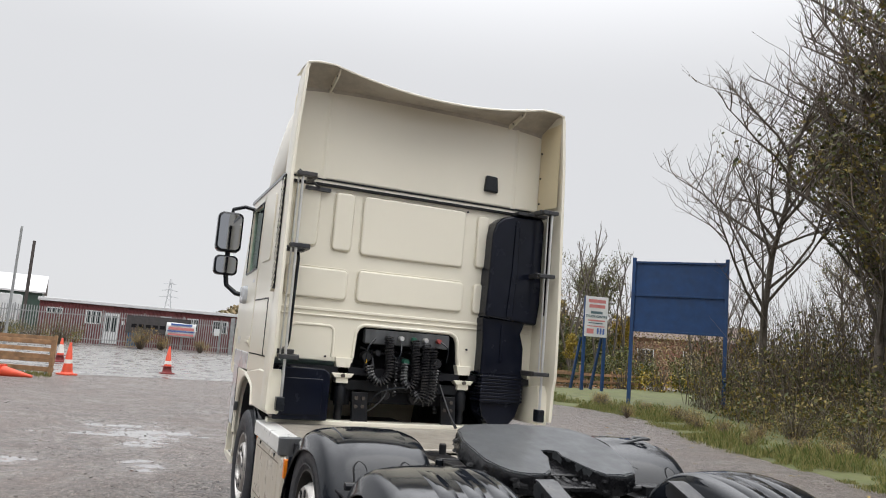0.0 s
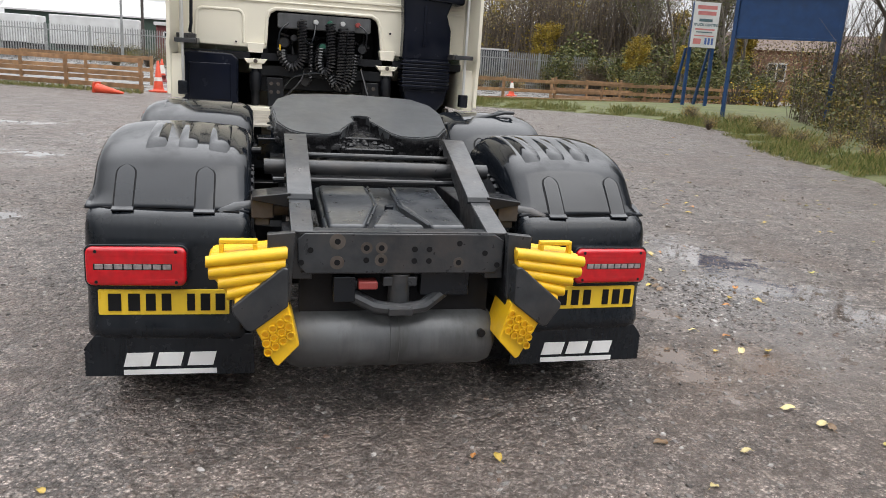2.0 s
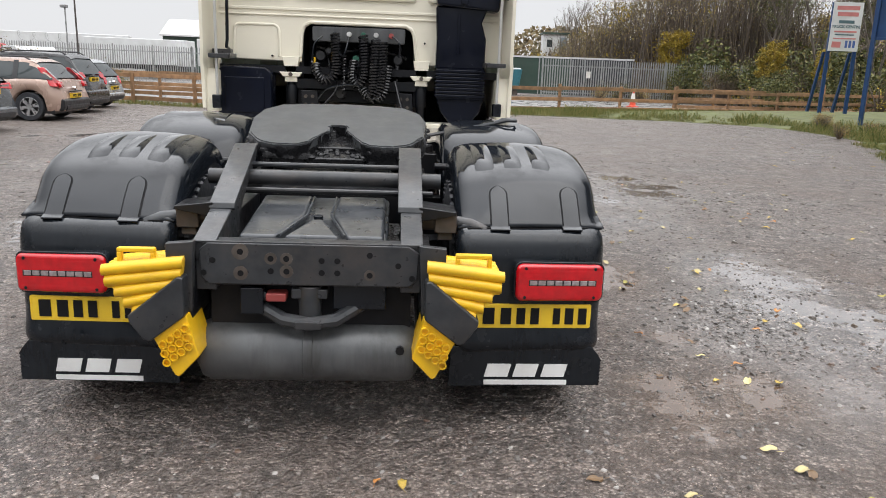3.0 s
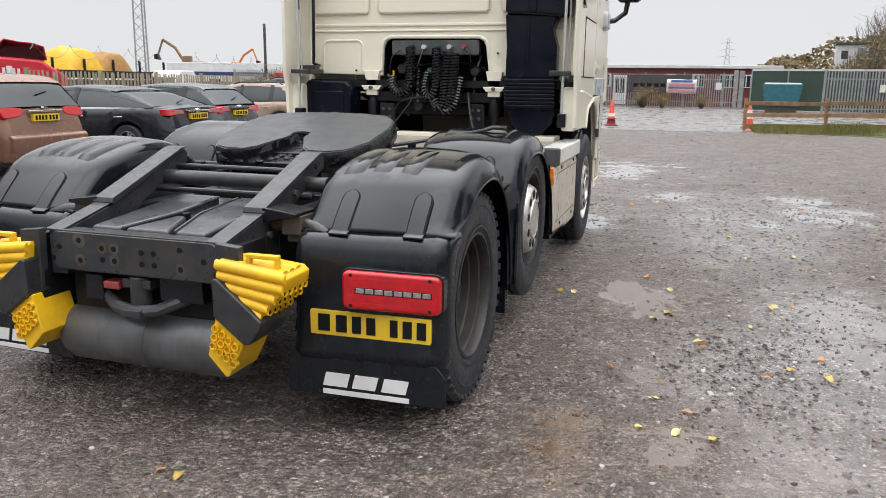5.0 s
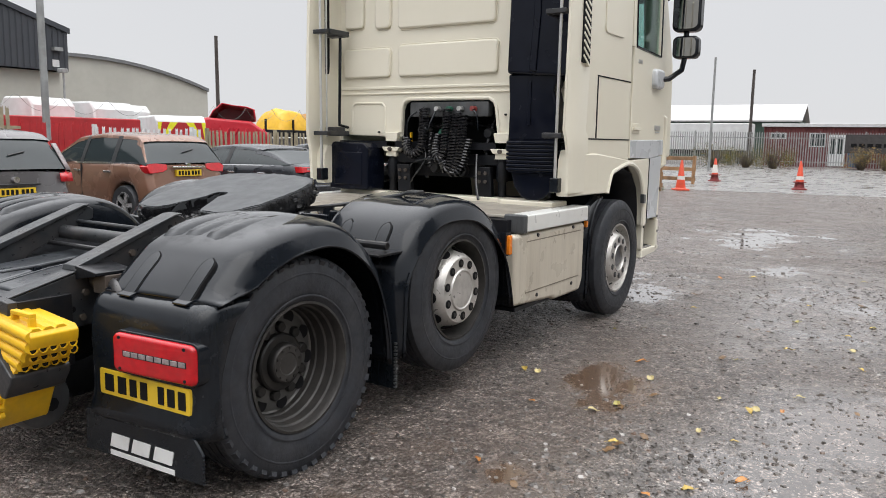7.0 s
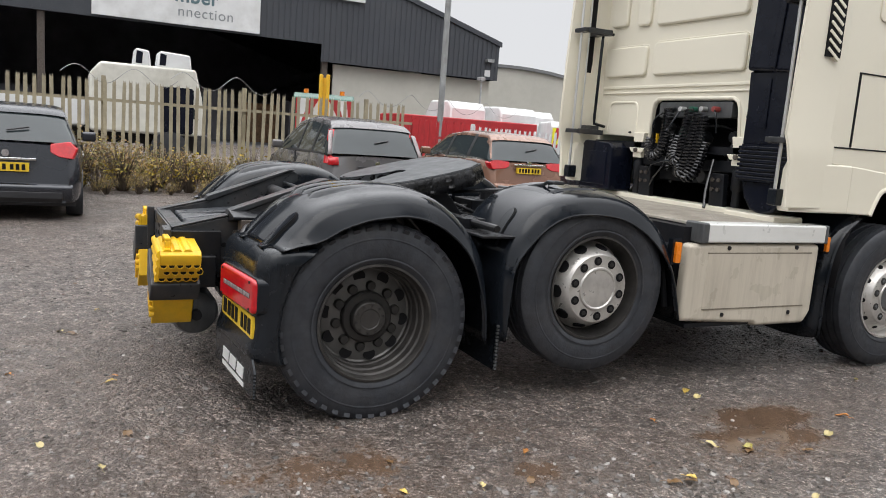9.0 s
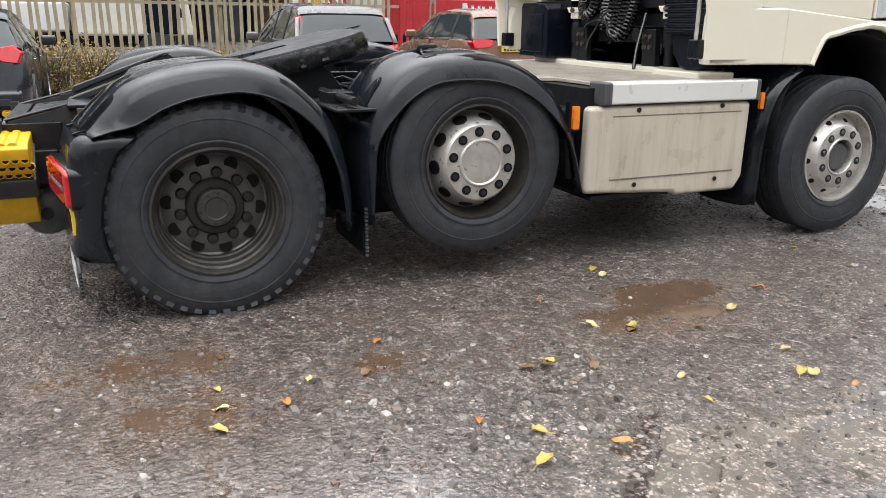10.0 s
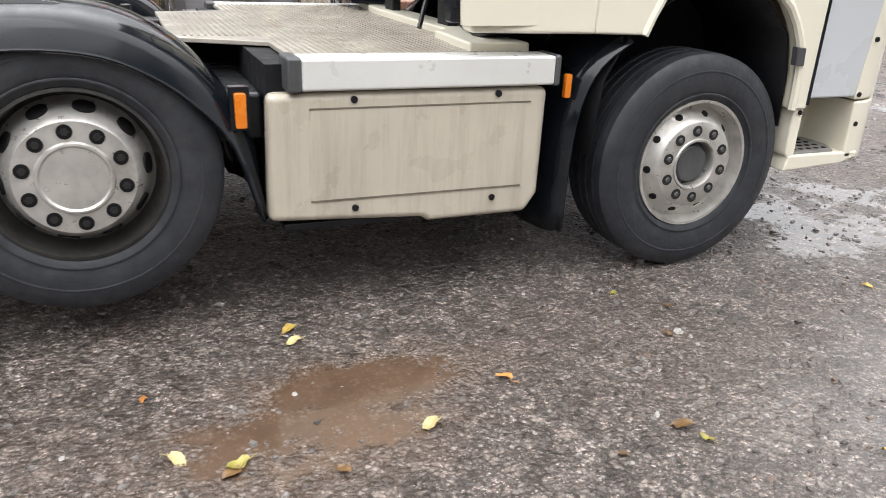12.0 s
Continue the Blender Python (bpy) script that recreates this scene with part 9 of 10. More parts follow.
# ---- trees, hedges, grass ----
def leafy(name, c, spread=0.45, rough=0.6):
    """Foliage or bark whose tone changes from leaf to leaf."""
    m = bpy.data.materials.new(name)
    m.use_nodes = True
    nt = m.node_tree
    b = nt.nodes["Principled BSDF"]
    g = nt.nodes.new("ShaderNodeNewGeometry")
    rp = nt.nodes.new("ShaderNodeValToRGB")
    nt.links.new(g.outputs["Random Per Island"], rp.inputs[0])
    e = rp.color_ramp.elements
    e[0].color = (*[v * (1 - spread) for v in c[0]], 1)
    e[1].color = (*c[-1], 1)
    for i, q in enumerate(c[1:-1]):
        k = e.new((i + 1) / (len(c) - 1))
        k.color = (*q, 1)
    nt.links.new(rp.outputs[0], b.inputs["Base Color"])
    b.inputs["Roughness"].default_value = rough
    b.inputs["Specular IOR Level"].default_value = 0.25
    return m


BARK = mat("damp_bark", (0.12, 0.10, 0.082), 0.8, var=0.3, scale=6, bump=0.4, bscale=20, dirt=(0.06, 0.065, 0.04), dirt_amt=0.5)
TWIG = leafy("brown_twigs", ((0.11, 0.09, 0.072), (0.17, 0.135, 0.105)))
F_GREEN = leafy("dull_green_leaves", ((0.045, 0.058, 0.022), (0.08, 0.095, 0.03), (0.13, 0.135, 0.045), (0.19, 0.16, 0.055)))
F_YELLOW = leafy("yellow_autumn_leaves", ((0.22, 0.15, 0.025), (0.36, 0.25, 0.03), (0.3, 0.26, 0.05)))
F_BROWN = leafy("brown_autumn_leaves", ((0.075, 0.052, 0.03), (0.13, 0.082, 0.042), (0.2, 0.135, 0.06), (0.09, 0.085, 0.035)))
F_MIX = leafy("mixed_autumn_leaves", ((0.06, 0.07, 0.026), (0.11, 0.12, 0.04), (0.17, 0.13, 0.05), (0.27, 0.21, 0.05)))
F_GRASS = leafy("verge_grass", ((0.075, 0.10, 0.026), (0.13, 0.155, 0.04), (0.2, 0.19, 0.065), (0.27, 0.23, 0.09)), 0.2)
F_WEED = leafy("dead_weeds", ((0.16, 0.105, 0.055), (0.34, 0.22, 0.11), (0.17, 0.18, 0.06), (0.50, 0.34, 0.09)), 0.2)


def grow(seed, h, trunk_r, spread, leaves=0, leaf_size=0.09, levels=3, lean=0.0, upright=0.5, kids=(7, 6, 5), stems=1):
    """Limbs as tapering tubes and, if asked, leaves near the twigs. Returns wood, twigs and leaf meshes."""
    r = random.Random(seed)
    wood, twig, leaf = Build(), Build(), Build()
    tips = []

    def limb(p, d, length, rad, level):
        n = 5 if level == 0 else (4 if level == 1 else 3)
        pts = [p]
        dd = d.copy()
        for i in range(n):
            dd = (dd + Vector((r.gauss(0, 0.10), r.gauss(0, 0.10), r.gauss(0.03, 0.06))) * (1 + level * 0.5)).normalized()
            pts.append(pts[-1] + dd * length / n)
        (wood if level < 2 else twig).tube(pts, rad, (7, 5, 3, 3)[min(level, 3)], 0.25 if level else 0.3, caps=False)
        if level >= levels - 1:
            tips.extend(pts[1:])
        if level >= levels:
            return
        for k in range(kids[min(level, len(kids) - 1)]):
            f = r.uniform(0.28, 1.0) if level == 0 else r.uniform(0.2, 1.0)
            i = min(n - 1, int(f * n))
            q = pts[i].lerp(pts[i + 1], f * n - i)
            a = r.uniform(0, 6.283)
            out = Vector((math.cos(a), math.sin(a), 0))
            up = upright + r.uniform(-0.25, 0.25)
            nd = (out * (1 - up * 0.6) + Vector((0, 0, up)) + dd * 0.35).normalized()
            limb(q, nd, length * r.uniform(0.35, 0.6) * spread * (1.15 - 0.5 * f if level == 0 else 1.0), rad * (0.36 if level == 0 else 0.42), level + 1)
    for s in range(stems):
        a = r.uniform(0, 6.283)
        off_ = Vector((math.cos(a), math.sin(a), 0)) * (0.0 if stems == 1 else r.uniform(0.1, 0.7))
        limb(off_ + Vector((0, 0, -0.1)), Vector((lean + r.gauss(0, 0.06) + off_.x * 0.25, r.gauss(0, 0.06) + off_.y * 0.25, 1)).normalized(), h * r.uniform(0.8, 1.0), trunk_r, 0)
    for k in range(leaves):
        p = r.choice(tips) + Vector((r.gauss(0, 0.12), r.gauss(0, 0.12), r.gauss(0, 0.10))) * 1.3
        s = leaf_size * r.uniform(0.6, 1.3)
        u = Vector((r.gauss(0, 1), r.gauss(0, 1), r.gauss(0, 0.6))).normalized() * s
        v = u.cross(Vector((r.gauss(0, 1), r.gauss(0, 1), r.gauss(0, 1)))).normalized() * s * 0.6
        leaf.add([p - u, p + v, p + u, p - v], [(0, 1, 2, 3)])
    return wood, twig, leaf


def tree(name, label, category, seed, leaf_mat_=None, **kw):
    t = thing(name, label, category)
    wood, twig, leaf = grow(seed, **kw)
    part("trunk", wood, BARK, t, smooth=60)
    tagged(part("twig_crown", twig, TWIG, t, smooth=60), kind="stuff")
    if leaf.v:
        tagged(part("crown", leaf, leaf_mat_, t, smooth=0), kind="stuff")
    return t


def shrub(name, label, seed, material, w, h, n, size, twigs=40, category="shrub"):
    """A bush of many leaf blades round crossing stems, uneven and open."""
    r = random.Random(seed)
    t = thing(name, label, category)
    st, lf = Build(), Build()
    blobs = [(r.uniform(-w, w) * 0.5, r.uniform(-w, w) * 0.5, r.uniform(0.25, 0.85) * h, r.uniform(0.18, 0.4) * w) for _ in range(9)]
    for k in range(twigs):
        a, q = r.uniform(0, 6.283), r.uniform(0.2, 1.0)
        e = Vector((math.cos(a) * w * 0.55 * q, math.sin(a) * w * 0.55 * q, h * r.uniform(0.5, 1.1)))
        st.tube([(e.x * 0.15, e.y * 0.15, 0), (e.x * 0.6, e.y * 0.6, e.z * 0.65), tuple(e)], 0.012, 3, 0.3, caps=False)
    for k in range(n):
        bx_, by_, bz_, br_ = r.choice(blobs)
        d = Vector((r.gauss(0, 1), r.gauss(0, 1), r.gauss(0, 0.8)))
        p = Vector((bx_, by_, bz_)) + d.normalized() * br_ * r.uniform(0.5, 1.15)
        if p.z < 0.02:
            p.z = r.uniform(0.02, 0.3)
        s = size * r.uniform(0.6, 1.4)
        u = Vector((r.gauss(0, 1), r.gauss(0, 1), r.gauss(0, 0.7))).normalized() * s
        v = u.cross(Vector((r.gauss(0, 1), r.gauss(0, 1), r.gauss(0, 1)))).normalized() * s * 0.55
        lf.add([p - u, p + v, p + u, p - v], [(0, 1, 2, 3)])
    tagged(part("stem_tangle", st, TWIG, t, smooth=0), kind="stuff")
    tagged(part("foliage", lf, material, t, smooth=0), kind="stuff")
    return t


def scatter(proto, places, base_h=1.0):
    """Puts the first where the first place is and copies to the others: (x, y, turn, size)."""
    for i, (x, y, a, s) in enumerate(places):
        if i == 0:
            ob = proto
            ob.matrix_basis = pose(x, y, 0, 0, 0, a)
        else:
            ob = copy_thing(proto, pose(x, y, 0, 0, 0, a))
        ob.scale = (s, s, s)


BARE_L = "tall bare autumn tree with fine brown twigs"
bare_a = tree("bare_tree", BARE_L, "tree", 1, h=12, trunk_r=0.17, spread=0.95, kids=(24, 10, 7), upright=0.42)
bare_b = tree("bare_tree", BARE_L, "tree", 2, h=9.5, trunk_r=0.10, spread=0.72, kids=(12, 6, 5), upright=0.85)
bare_c = tree("bare_tree", "slender bare tree with many stems", "tree", 3, h=9, trunk_r=0.075, spread=0.52, kids=(8, 5, 4), upright=0.92, stems=3)
brown_t = tree("autumn_tree", "tree with sparse brown and green autumn leaves", "tree", 4, F_MIX, h=9, trunk_r=0.16, spread=0.9, kids=(15, 8, 5), upright=0.6, leaves=3400, leaf_size=0.06)
ivy_t = tree("autumn_tree", "tree with dull green leaves and ivy", "tree", 5, F_GREEN, h=8.5, trunk_r=0.18, spread=0.85, kids=(15, 8, 5), upright=0.55, leaves=5200, leaf_size=0.06)
yel_t = tree("autumn_tree", "small tree with yellow autumn leaves", "tree", 6, F_YELLOW, h=5.5, trunk_r=0.09, spread=0.6, kids=(11, 6, 5), upright=0.6, leaves=2600, leaf_size=0.08)
rv = random.Random(5)
# east bank: a tall bare tree in front, leafier ones behind it
scatter(bare_a, [(20.3, 20.0, 30, 1.05), (24.5, 15.5, 200, 1.6), (27, 20, 80, 1.5), (31, 12, 140, 1.7), (22.5, 11.0, 250, 1.5), (44, 34, 20, 1.1)])
scatter(brown_t, [(18.6, 12.2, 10, 1.4), (22.0, 13.5, 120, 1.7), (19.5, 8.5, 200, 1.4), (26.5, 17.5, 310, 1.7), (20.6, 15.2, 190, 1.2), (19.8, 10.8, 330, 1.4), (27.5, 7.5, 40, 1.3), (47, 38, 70, 1.2)])
scatter(ivy_t, [(21.5, 10.5, 60, 1.5), (25.0, 17.5, 170, 1.5), (17.0, 5.5, 250, 1.2), (30, 16, 20, 1.2), (24, 47.5, 90, 1.0), (34, 50, 200, 1.1), (29, 44, 130, 1.0)])
# woods to the north-east
pl_a, pl_b, pl_c = [], [], []
for k in range(34):
    u = rv.random()
    x = 15 + 34 * u + rv.uniform(-2, 2)
    y = 47 + 22 * rv.random() + max(0, 24 - x) * 1.2
    (pl_a, pl_b, pl_c)[k % 3].append((x, y, rv.uniform(0, 360), rv.uniform(0.8, 1.15) * (0.78 + 0.012 * x)))


def open_gap(places):
    """Leaves the narrow clearing between the woods and the signs nearly free of tall trees."""
    return [p for p in places if not 28.5 < math.degrees(math.atan2(p[0] + 2.35, p[1] + 2.72)) < 40]


pl_a, pl_b, pl_c = open_gap(pl_a), open_gap(pl_b), open_gap(pl_c)
scatter(bare_b, [(22.5, 43.5, 15, 0.95), (30.2, 46.5, 100, 0.95)] + pl_a + pl_b[:6])
scatter(bare_c, [(24.6, 39.8, 140, 1.25), (27.6, 40.5, 60, 1.2), (29.2, 42, 10, 1.1)] + pl_b[6:] + pl_c[:6])
for p in pl_c[6:]:
    o = copy_thing(brown_t, pose(p[0], p[1], 0, 0, 0, p[2]))
    o.scale = (p[3],) * 3
scatter(yel_t, [(19.0, 49.5, 0, 0.85), (26, 62, 90, 1.2), (22.5, 41.0, 200, 0.7), (20.0, 38.5, 40, 0.6), (23.4, 38.0, 130, 0.6), (30.5, 44.0, 10, 0.95), (32.5, 45.0, 100, 0.9), (17.5, 47.0, 70, 0.8), (32, 33, 20, 0.8), (36, 60, 150, 1.3)])
# bushes
bush_g = shrub("bush", "dense dull green leafy bush", 31, F_GREEN, 2.6, 2.6, 3000, 0.075)
bush_m = shrub("bush", "tangled brown and green bramble bush", 32, F_MIX, 2.4, 1.6, 1900, 0.042, 170)
bush_b = shrub("bush", "thicket of brown tangled brambles", 33, F_BROWN, 2.4, 2.0, 1300, 0.042, 240)
weeds = shrub("weeds", "clump of dead straw-coloured weeds", 34, F_WEED, 1.3, 1.0, 1150, 0.032, 130, "weeds")
scatter(bush_g, [(17.5, 9.5, 0, 0.8), (21.5, 43.5, 50, 1.2), (24.5, 42.5, 140, 1.5), (28, 41.5, 220, 1.4), (19.0, 46.0, 20, 1.1), (31, 46, 0, 1.6), (20.5, 6, 80, 1.3), (24, 11.5, 10, 1.6), (27, 14, 0, 1.8), (21.6, 18.4, 45, 0.9), (20.3, 14.6, 10, 0.9), (18.6, 10.2, 60, 0.8), (29, 20, 90, 1.8), (20.6, 37.0, 15, 0.8), (23.2, 36.2, 70, 0.75), (26.0, 35.4, 140, 0.8), (28.6, 33.9, 200, 0.85), (31.0, 32.0, 250, 0.9), (33.0, 29.6, 20, 1.0), (35.0, 27.0, 80, 1.1), (34.0, 24.0, 160, 1.1), (22, 48.5, 0, 1.5), (26.5, 48, 70, 1.8)])
scatter(bush_m, [(12.6, 9.2, 0, 0.5), (13.8, 12.2, 60, 0.55), (14.0, 7.0, 200, 0.7), (15.5, 10.3, 10, 0.75), (17.5, 13.5, 70, 0.8), (15.2, 5.0, 220, 0.8), (18.3, 16.5, 20, 1.2), (20.3, 20.6, 33, 0.6), (-13.4, 24.6, 0, 0.8), (-12.6, 26.6, 60, 0.75), (-14.6, 28.5, 100, 0.9), (-11.8, 29.0, 160, 0.7), (-13.0, 25.6, 20, 0.7), (-12.2, 27.8, 90, 0.75), (-8.0, 53.6, 0, 0.8), (-6.2, 53.2, 90, 0.9), (-10, 52.8, 90, 0.9), (14, 44.6, 20, 0.7), (18, 45.0, 80, 0.9), (-16, 31, 50, 0.9)])
scatter(bush_b, [(14.8, 8.0, 0, 0.55), (17.4, 11.6, 160, 0.8), (20.4, 16.6, 240, 0.9), (23.0, 17.5, 30, 1.3), (20.0, 12.5, 100, 1.2), (22.5, 8.5, 10, 1.6), (-12.8, 22.8, 40, 0.9), (23, 44.5, 0, 1.3), (27, 45.5, 200, 1.5), (20, 43, 90, 1.0), (33, 45, 150, 1.6)])
wp_ = [(-10.6, -2.6 + k * 0.62 + rv.uniform(-0.2, 0.2), rv.uniform(0, 360), rv.uniform(0.75, 1.1) - 0.055 * k) for k in range(11)] + [(-11.4, -3.2 + k * 0.8, rv.uniform(0, 360), rv.uniform(0.8, 1.2) - 0.07 * k) for k in range(9)]
wp_ += [(11.4 + 0.3 * k + rv.uniform(-0.8, 1.4), 9.0 + k * 1.15, rv.uniform(0, 360), rv.uniform(0.2, 0.5)) for k in range(13)]
wp_ += [(-1.2, 55.6, 0, 1.3), (0.2, 55.8, 50, 0.9), (2.9, 56.0, 100, 0.8), (12.5, 43.2, 0, 0.8), (15.2, 43.9, 60, 0.8)]
wp_ += [(-9.95 + rv.uniform(-0.2, 0.15), -3.0 + k * 0.55, rv.uniform(0, 360), rv.uniform(0.18, 0.36)) for k in range(14)]
scatter(weeds, wp_)
ysh = shrub("weeds", "clump of yellow-flowering weeds", 35, F_YELLOW, 1.0, 0.8, 260, 0.04, 40, "weeds")
scatter(ysh, [(-10.6, 1.0, 0, 0.9), (-10.4, -0.4, 80, 0.7), (-11.2, 2.5, 150, 1.0), (20.6, 40.5, 0, 1.6), (22.8, 40.8, 60, 1.7), (24.4, 34.2, 0, 1.9), (26.3, 33.4, 80, 2.0), (28.2, 32.2, 140, 1.9)])

# verge: low grassy bank with blades
EDGE = [(8.6, 2.0), (8.9, 5.0), (9.3, 7.4), (10.4, 11.4), (12.0, 15.0), (13.3, 19.0), (12.6, 22.6), (9.0, 24.6), (5.0, 25.8)]
verge = Build()
rows = []
for i, (ex_, ey_) in enumerate(smooth_path(EDGE, 5)):
    far = (34.0, 2 + 36 * i / 40)
    row = []
    for k, f in enumerate((0, 0.02, 0.06, 0.12, 0.22, 0.4, 1.0)):
        row.append((ex_ + (far[0] - ex_) * f, ey_ + (far[1] - ey_) * f, (-0.02, 0.02, 0.07, 0.14, 0.2, 0.25, 0.3)[k] + 0.03 * noise.noise(Vector((ex_ + k, ey_, 0)))))
    rows.append(row)
vg = part("verge", verge.sheet(rows), mat("verge_soil", (0.09, 0.095, 0.032), 0.8, var=0.35, scale=1.5, dirt=(0.085, 0.115, 0.025), dirt_scale=1.2, dirt_amt=0.8, bump=0.5, bscale=12), smooth=60)
tagged(vg, "grassy earth bank along the gravel yard", "verge", kind="structure")
strip = part("verge_strip", Build().prism([(4.3, 25.7), (9.0, 24.4), (14, 26.0), (33, 33), (33, 37.4), (4.5, 26.8)], "z", -0.05, 0.012), bpy.data.materials["verge_soil"])
tagged(strip, "grass strip in front of the timber fence", "verge", kind="structure")
gb = Build()
rg = random.Random(8)
edge_pts = smooth_path(EDGE, 6)


def blade(x, y, z, h):
    a = rg.uniform(0, 6.283)
    w = 0.006 + 0.006 * rg.random()
    dx, dy = math.cos(a), math.sin(a)
    lx, ly = rg.gauss(0, 0.3) * h, rg.gauss(0, 0.3) * h
    gb.add([(x - dx * w, y - dy * w, z), (x + dx * w, y + dy * w, z), (x + lx * 0.5 + dx * w * 0.6, y + ly * 0.5 + dy * w * 0.6, z + h * 0.65), (x + lx, y + ly, z + h)], [(0, 1, 2, 3)])


for k in range(52000):
    ex_, ey_ = rg.choice(edge_pts)
    f = abs(rg.gauss(0, 1.0))
    x, y = ex_ + rg.uniform(-0.25, 0.25) + f * 1.1, ey_ + rg.uniform(-0.4, 0.4) + f * 0.25
    lush = noise.noise(Vector((x * 0.6, y * 0.6, 4))) + 0.5 * noise.noise(Vector((x * 2.3, y * 2.3, 1)))
    if lush > -0.12:
        blade(x, y, 0.02 + min(0.12, 0.05 * f), rg.uniform(0.05, 0.3) * min(1.0, 0.35 + f * 0.5) * min(1.2, 0.5 + lush * 2))
for k in range(40000):
    u = rg.random() ** 1.2
    x = 4.3 + 26 * u
    y = 26.9 + (x - 4.05) * 0.38 - abs(rg.gauss(0, 0.9)) * (1 + u)
    blade(x, y, 0.01, rg.uniform(0.08, 0.26))
for k in range(3000):
    x = rg.uniform(-12, -4.2)
    blade(x, 23.0 - (x + 4.25) * 0.35 + rg.gauss(0, 0.35), 0.0, rg.uniform(0.05, 0.18))
tagged(part("grass", gb, F_GRASS, smooth=0), "uneven green and straw-coloured verge grass", "grass", kind="stuff")

# brick house beyond the hedge
BRICK = mat("weathered_red_brick", (0.26, 0.13, 0.09), 0.8, var=0.2, scale=4, dirt=(0.17, 0.10, 0.08), dirt_scale=1.5, dirt_amt=0.5)
hs = thing("brick_house", "low red-brick house with pale windows beyond the hedge", "house", at=pose(41.5, 66.0, 0, 0, 0, -38))
part("wall", Build().box(0, 17, 0, 8, 0, 4.6), BRICK, hs)
part("roof", Build().prism([(-0.4, 4.5), (4, 6.3), (8.4, 4.5)], "x", -0.3, 17.3), mat("brown_roof_tiles", (0.12, 0.085, 0.07), 0.75, var=0.2, scale=2), hs)
for x in (1.5, 6.0, 10.5, 14.0):
    wn = part("window", Build().box(x, x + 1.7, -0.06, 0.02, 1.7, 3.4), WHITE_PAINT, hs)
    part("pane", Build().box(x + 0.12, x + 0.8, -0.08, -0.05, 1.85, 3.25), CAR_GLASS, wn)
    part("pane", Build().box(x + 0.9, x + 1.58, -0.08, -0.05, 1.85, 3.25), CAR_GLASS, wn)

# far tree line
ft = Build()
rf = random.Random(9)
for k in range(16000):
    x = rf.uniform(-20, 75)
    top = 3.6 + 5.4 * max(0.0, min(1.0, (x - 8) / 16)) + 1.3 * noise.noise(Vector((x * 0.25, 0, 3)))
    if x < 4:
        top *= 0.75
    z = top * rf.random() ** 0.7
    y = 125 + rf.uniform(-6, 10)
    s = rf.uniform(0.18, 0.5)
    u = Vector((rf.gauss(0, 1), rf.gauss(0, 1), rf.gauss(0, 1))).normalized() * s
    v = u.cross(Vector((rf.gauss(0, 1), rf.gauss(0, 1), rf.gauss(0, 1)))).normalized() * s * 0.7
    ft.add([(x + u.x, y + u.y, z + u.z), (x + v.x, y + v.y, z + v.z), (x - u.x, y - u.y, z - u.z), (x - v.x, y - v.y, z - v.z)], [(0, 1, 2, 3)])
F_FAR = leafy("hazy_far_trees", ((0.14, 0.115, 0.075), (0.19, 0.15, 0.08), (0.24, 0.17, 0.08), (0.17, 0.16, 0.09)), 0.2)
tagged(part("far_woods", ft, F_FAR, smooth=0), "hazy brown line of distant autumn woods", "woods", kind="stuff")


# thicket on the east bank
th_leaf, th_stem = Build(), Build()
rb = random.Random(14)
for k in range(42000):
    x, y = rb.uniform(14.5, 27), rb.uniform(2, 24)
    if x - 14.5 < max(0, y - 14) * 0.55:
        continue
    den = noise.noise(Vector((x * 0.45, y * 0.45, 7)))
    top = max(0.3, 0.5 + 0.33 * (x - 14.2) + 1.9 * den)
    z = 0.15 + top * rb.random() ** 0.8
    s = rb.uniform(0.03, 0.085)
    u = Vector((rb.gauss(0, 1), rb.gauss(0, 1), rb.gauss(0, 1))).normalized() * s
    v = u.cross(Vector((rb.gauss(0, 1), rb.gauss(0, 1), rb.gauss(0, 1)))).normalized() * s * 0.6
    th_leaf.add([(x + u.x, y + u.y, z + u.z), (x + v.x, y + v.y, z + v.z), (x - u.x, y - u.y, z - u.z), (x - v.x, y - v.y, z - v.z)], [(0, 1, 2, 3)])
    if k % 9 == 0:
        h = top * rb.uniform(0.8, 1.5)
        dx, dy = rb.gauss(0, 0.25) * h, rb.gauss(0, 0.25) * h
        th_stem.tube([(x, y, 0), (x + dx * 0.4, y + dy * 0.4, h * 0.6), (x + dx, y + dy, h)], 0.014, 3, 0.3, caps=False)
tk = thing("thicket", "tangled brown and green thicket on the bank", "thicket", kind="stuff")
tagged(part("foliage", th_leaf, F_MIX, tk, smooth=0), kind="stuff")
tagged(part("stem_tangle", th_stem, TWIG, tk, smooth=0), kind="stuff")
# low hedge far behind the signs
hedge = Build()
rb = random.Random(21)
for k in range(16000):
    x, y = rb.uniform(36, 50), rb.uniform(6, 48)
    top = 3.4 + 1.6 * noise.noise(Vector((x * 0.25, y * 0.25, 11)))
    z = max(0.05, top * rb.random() ** 0.7)
    s = rb.uniform(0.06, 0.18)
    u = Vector((rb.gauss(0, 1), rb.gauss(0, 1), rb.gauss(0, 1))).normalized() * s
    v = u.cross(Vector((rb.gauss(0, 1), rb.gauss(0, 1), rb.gauss(0, 1)))).normalized() * s * 0.6
    hedge.add([(x + u.x, y + u.y, z + u.z), (x + v.x, y + v.y, z + v.z), (x - u.x, y - u.y, z - u.z), (x - v.x, y - v.y, z - v.z)], [(0, 1, 2, 3)])
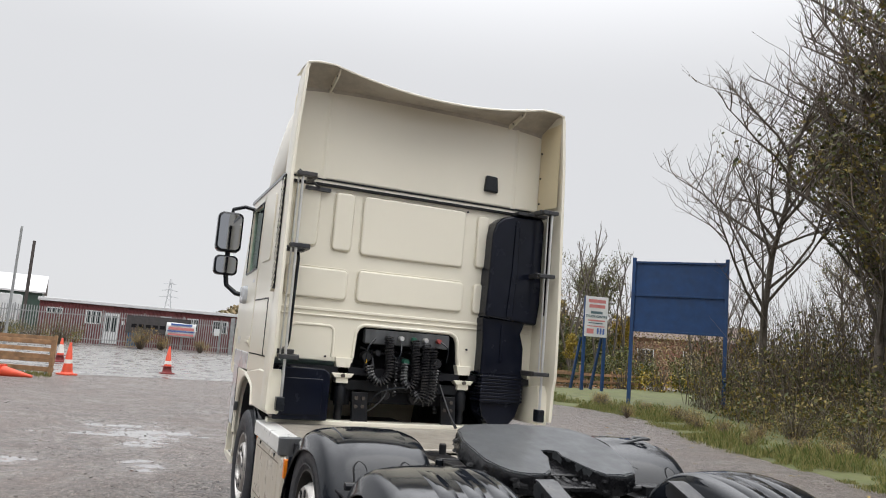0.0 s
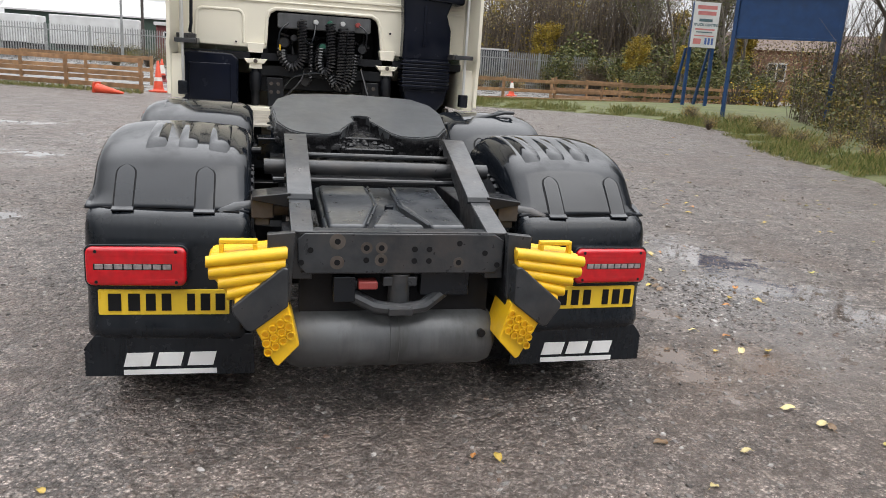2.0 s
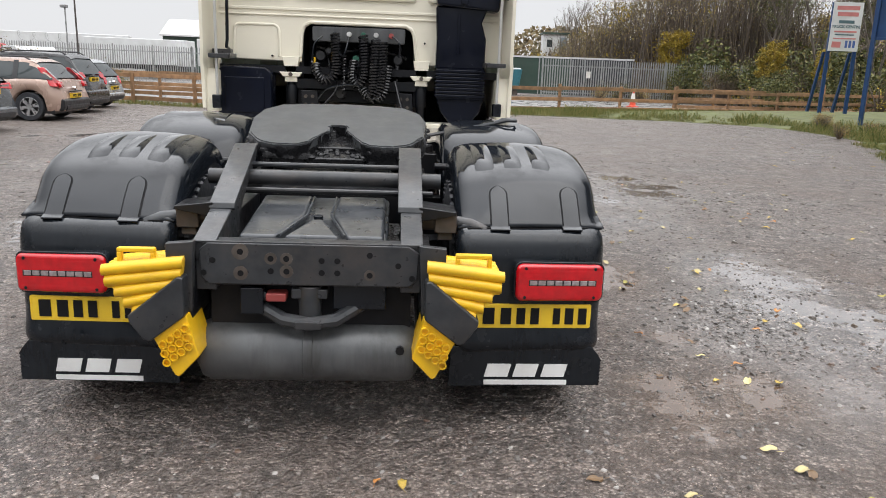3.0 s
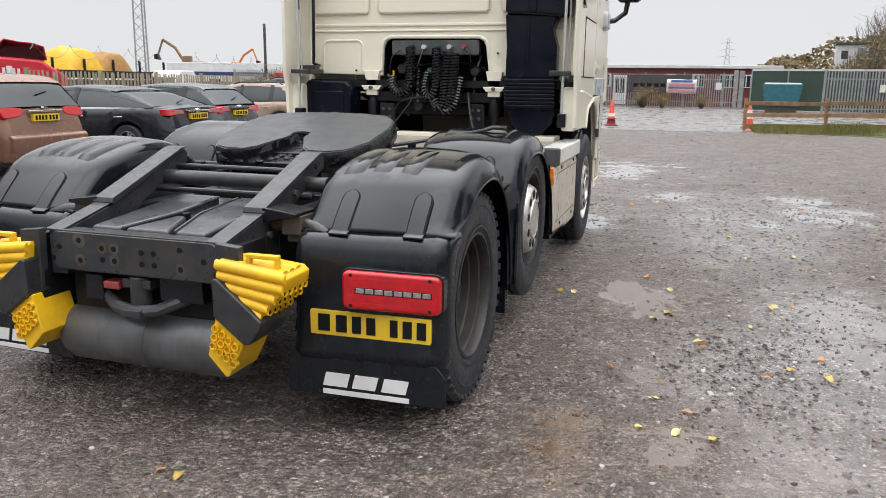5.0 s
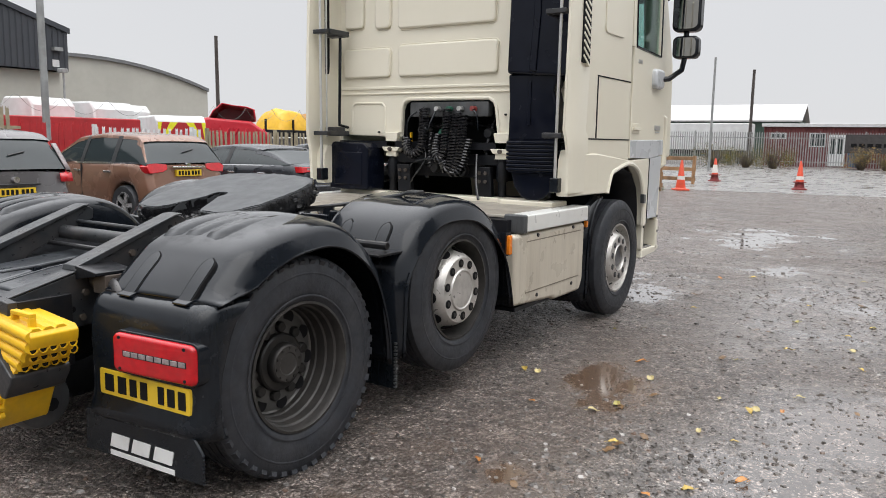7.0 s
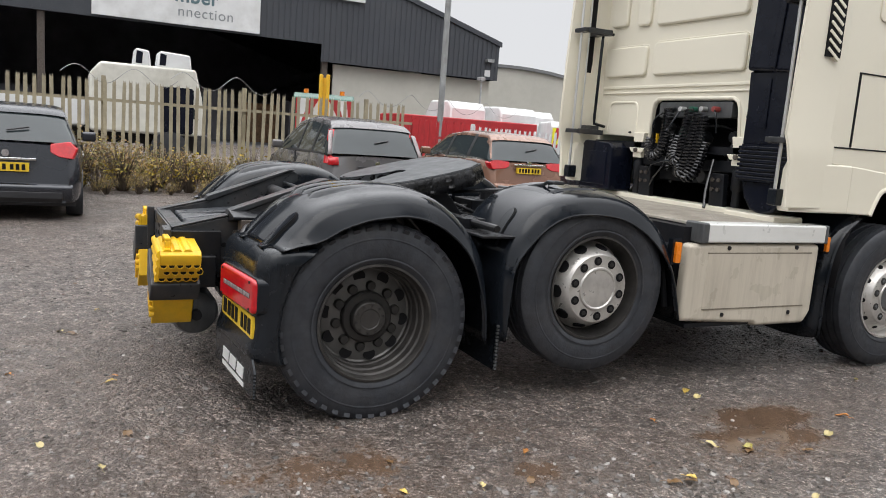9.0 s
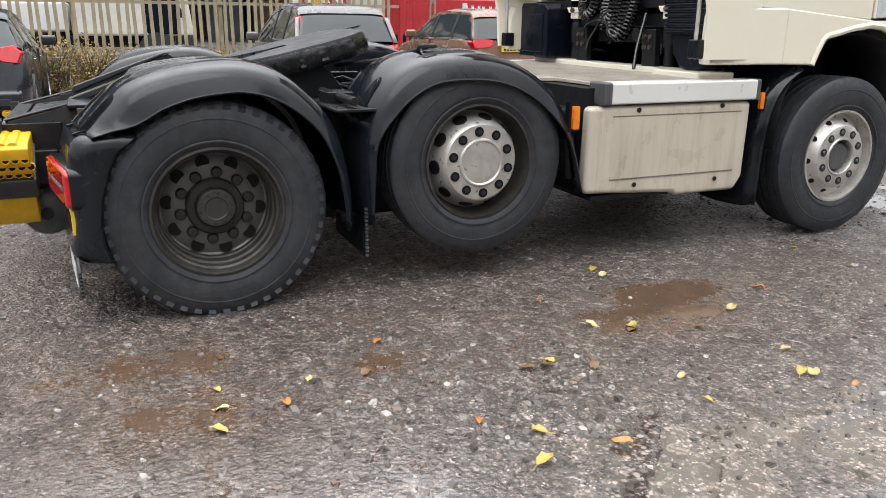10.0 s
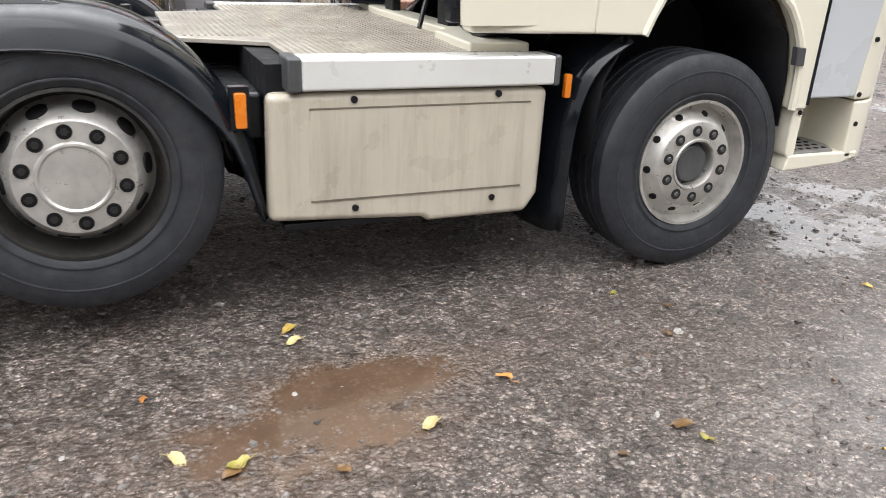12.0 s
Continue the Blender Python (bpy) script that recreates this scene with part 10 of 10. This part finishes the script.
F_WOOD = leafy("olive_brown_wood", ((0.11, 0.092, 0.054), (0.18, 0.14, 0.075), (0.25, 0.185, 0.09), (0.2, 0.18, 0.08)), 0.3)
tagged(part("hedge", hedge, F_WOOD, smooth=0), "low olive-brown hedge beyond the yard", "hedge", kind="stuff")
# dense brown and olive wood behind the service road
wood_belt, wood_gold, wood_stem = Build(), Build(), Build()
rb = random.Random(13)


def wood_top(x):
    """Height of the wood's edge along the road."""
    return float(np.interp(x, [11.5, 14.0, 16.5, 20.0, 27.0, 30.5, 33.0, 48.0], [2.6, 4.6, 6.6, 9.5, 9.5, 6.0, 4.4, 5.0]))


for k in range(94000):
    x = rb.uniform(11.5, 34) if k % 4 else rb.uniform(11.5, 48)
    y = 49 + rb.uniform(0, 11) + max(0, 20 - x) * 0.8
    top = wood_top(x) * (1 + 0.30 * noise.noise(Vector((x * 0.35, y * 0.35, 2))) + 0.16 * noise.noise(Vector((x * 1.4, y * 1.4, 6))))
    z = max(0.1, top * rb.random() ** 0.75)
    if noise.noise(Vector((x * 0.9, y * 0.9, z * 0.9))) < -0.22:
        continue
    s = rb.uniform(0.04, 0.105)
    u = Vector((rb.gauss(0, 1), rb.gauss(0, 1), rb.gauss(0, 1))).normalized() * s
    v = u.cross(Vector((rb.gauss(0, 1), rb.gauss(0, 1), rb.gauss(0, 1)))).normalized() * s * 0.6
    gold = noise.noise(Vector((x * 0.4, y * 0.4, z * 0.5 + 9))) > 0.36
    (wood_gold if gold else wood_belt).add([(x + u.x, y + u.y, z + u.z), (x + v.x, y + v.y, z + v.z), (x - u.x, y - u.y, z - u.z), (x - v.x, y - v.y, z - v.z)], [(0, 1, 2, 3)])
for k in range(2600):
    # upright stems and thin leaning branches inside the wood
    x = rb.uniform(12, 34)
    y = 48.6 + rb.uniform(0, 9) + max(0, 20 - x) * 0.8
    h = wood_top(x) * rb.uniform(0.5, 1.15)
    dx, dy = rb.gauss(0, 0.1) * h, rb.gauss(0, 0.1) * h
    z0 = 0.0 if k % 3 == 0 else h * rb.uniform(0.1, 0.5)
    wood_stem.tube([(x, y, z0), (x + dx * 0.4, y + dy * 0.4, z0 + (h - z0) * 0.6), (x + dx * (1 if k % 3 == 0 else 2.5), y + dy, h)], rb.uniform(0.03, 0.07) if k % 3 == 0 else rb.uniform(0.012, 0.028), 3, 0.25, caps=False)
tagged(part("wood_stems", wood_stem, TWIG, smooth=0), "thin grey-brown stems standing in the autumn wood", "woods", kind="stuff")
tagged(part("wood", wood_belt, F_WOOD, smooth=0), "dense olive-brown autumn undergrowth behind the road", "woods", kind="stuff")
tagged(part("wood", wood_gold, F_YELLOW, smooth=0), "yellow autumn foliage among the brown wood", "woods", kind="stuff")

# ---- unseen woods added to close the south and east and darken reflections ----
belt = Build()
rb = random.Random(12)
for k in range(15000):
    if k % 5 < 3:
        x, y = rb.uniform(-60, 50), rb.uniform(-44, -36)
    else:
        x, y = rb.uniform(22, 34), rb.uniform(-40, 3)
    top = 4.2 + 1.8 * noise.noise(Vector((x * 0.18, y * 0.18, 5)))
    z = top * rb.random() ** 0.85
    s = rb.uniform(0.3, 0.75)
    u = Vector((rb.gauss(0, 1), rb.gauss(0, 1), rb.gauss(0, 1))).normalized() * s
    v = u.cross(Vector((rb.gauss(0, 1), rb.gauss(0, 1), rb.gauss(0, 1)))).normalized() * s * 0.7
    belt.add([(x + u.x, y + u.y, z + u.z), (x + v.x, y + v.y, z + v.z), (x - u.x, y - u.y, z - u.z), (x - v.x, y - v.y, z - v.z)], [(0, 1, 2, 3)])
# Grey tones keep what the unseen belt reflects dark and neutral.
F_BELT = leafy("unseen_belt_grey", ((0.045, 0.047, 0.045), (0.07, 0.072, 0.07), (0.09, 0.085, 0.075)))
tagged(part("unseen_tree_belt", belt, F_BELT, smooth=0), "unseen belt of trees added round the yard to darken reflections", "woods", kind="stuff")
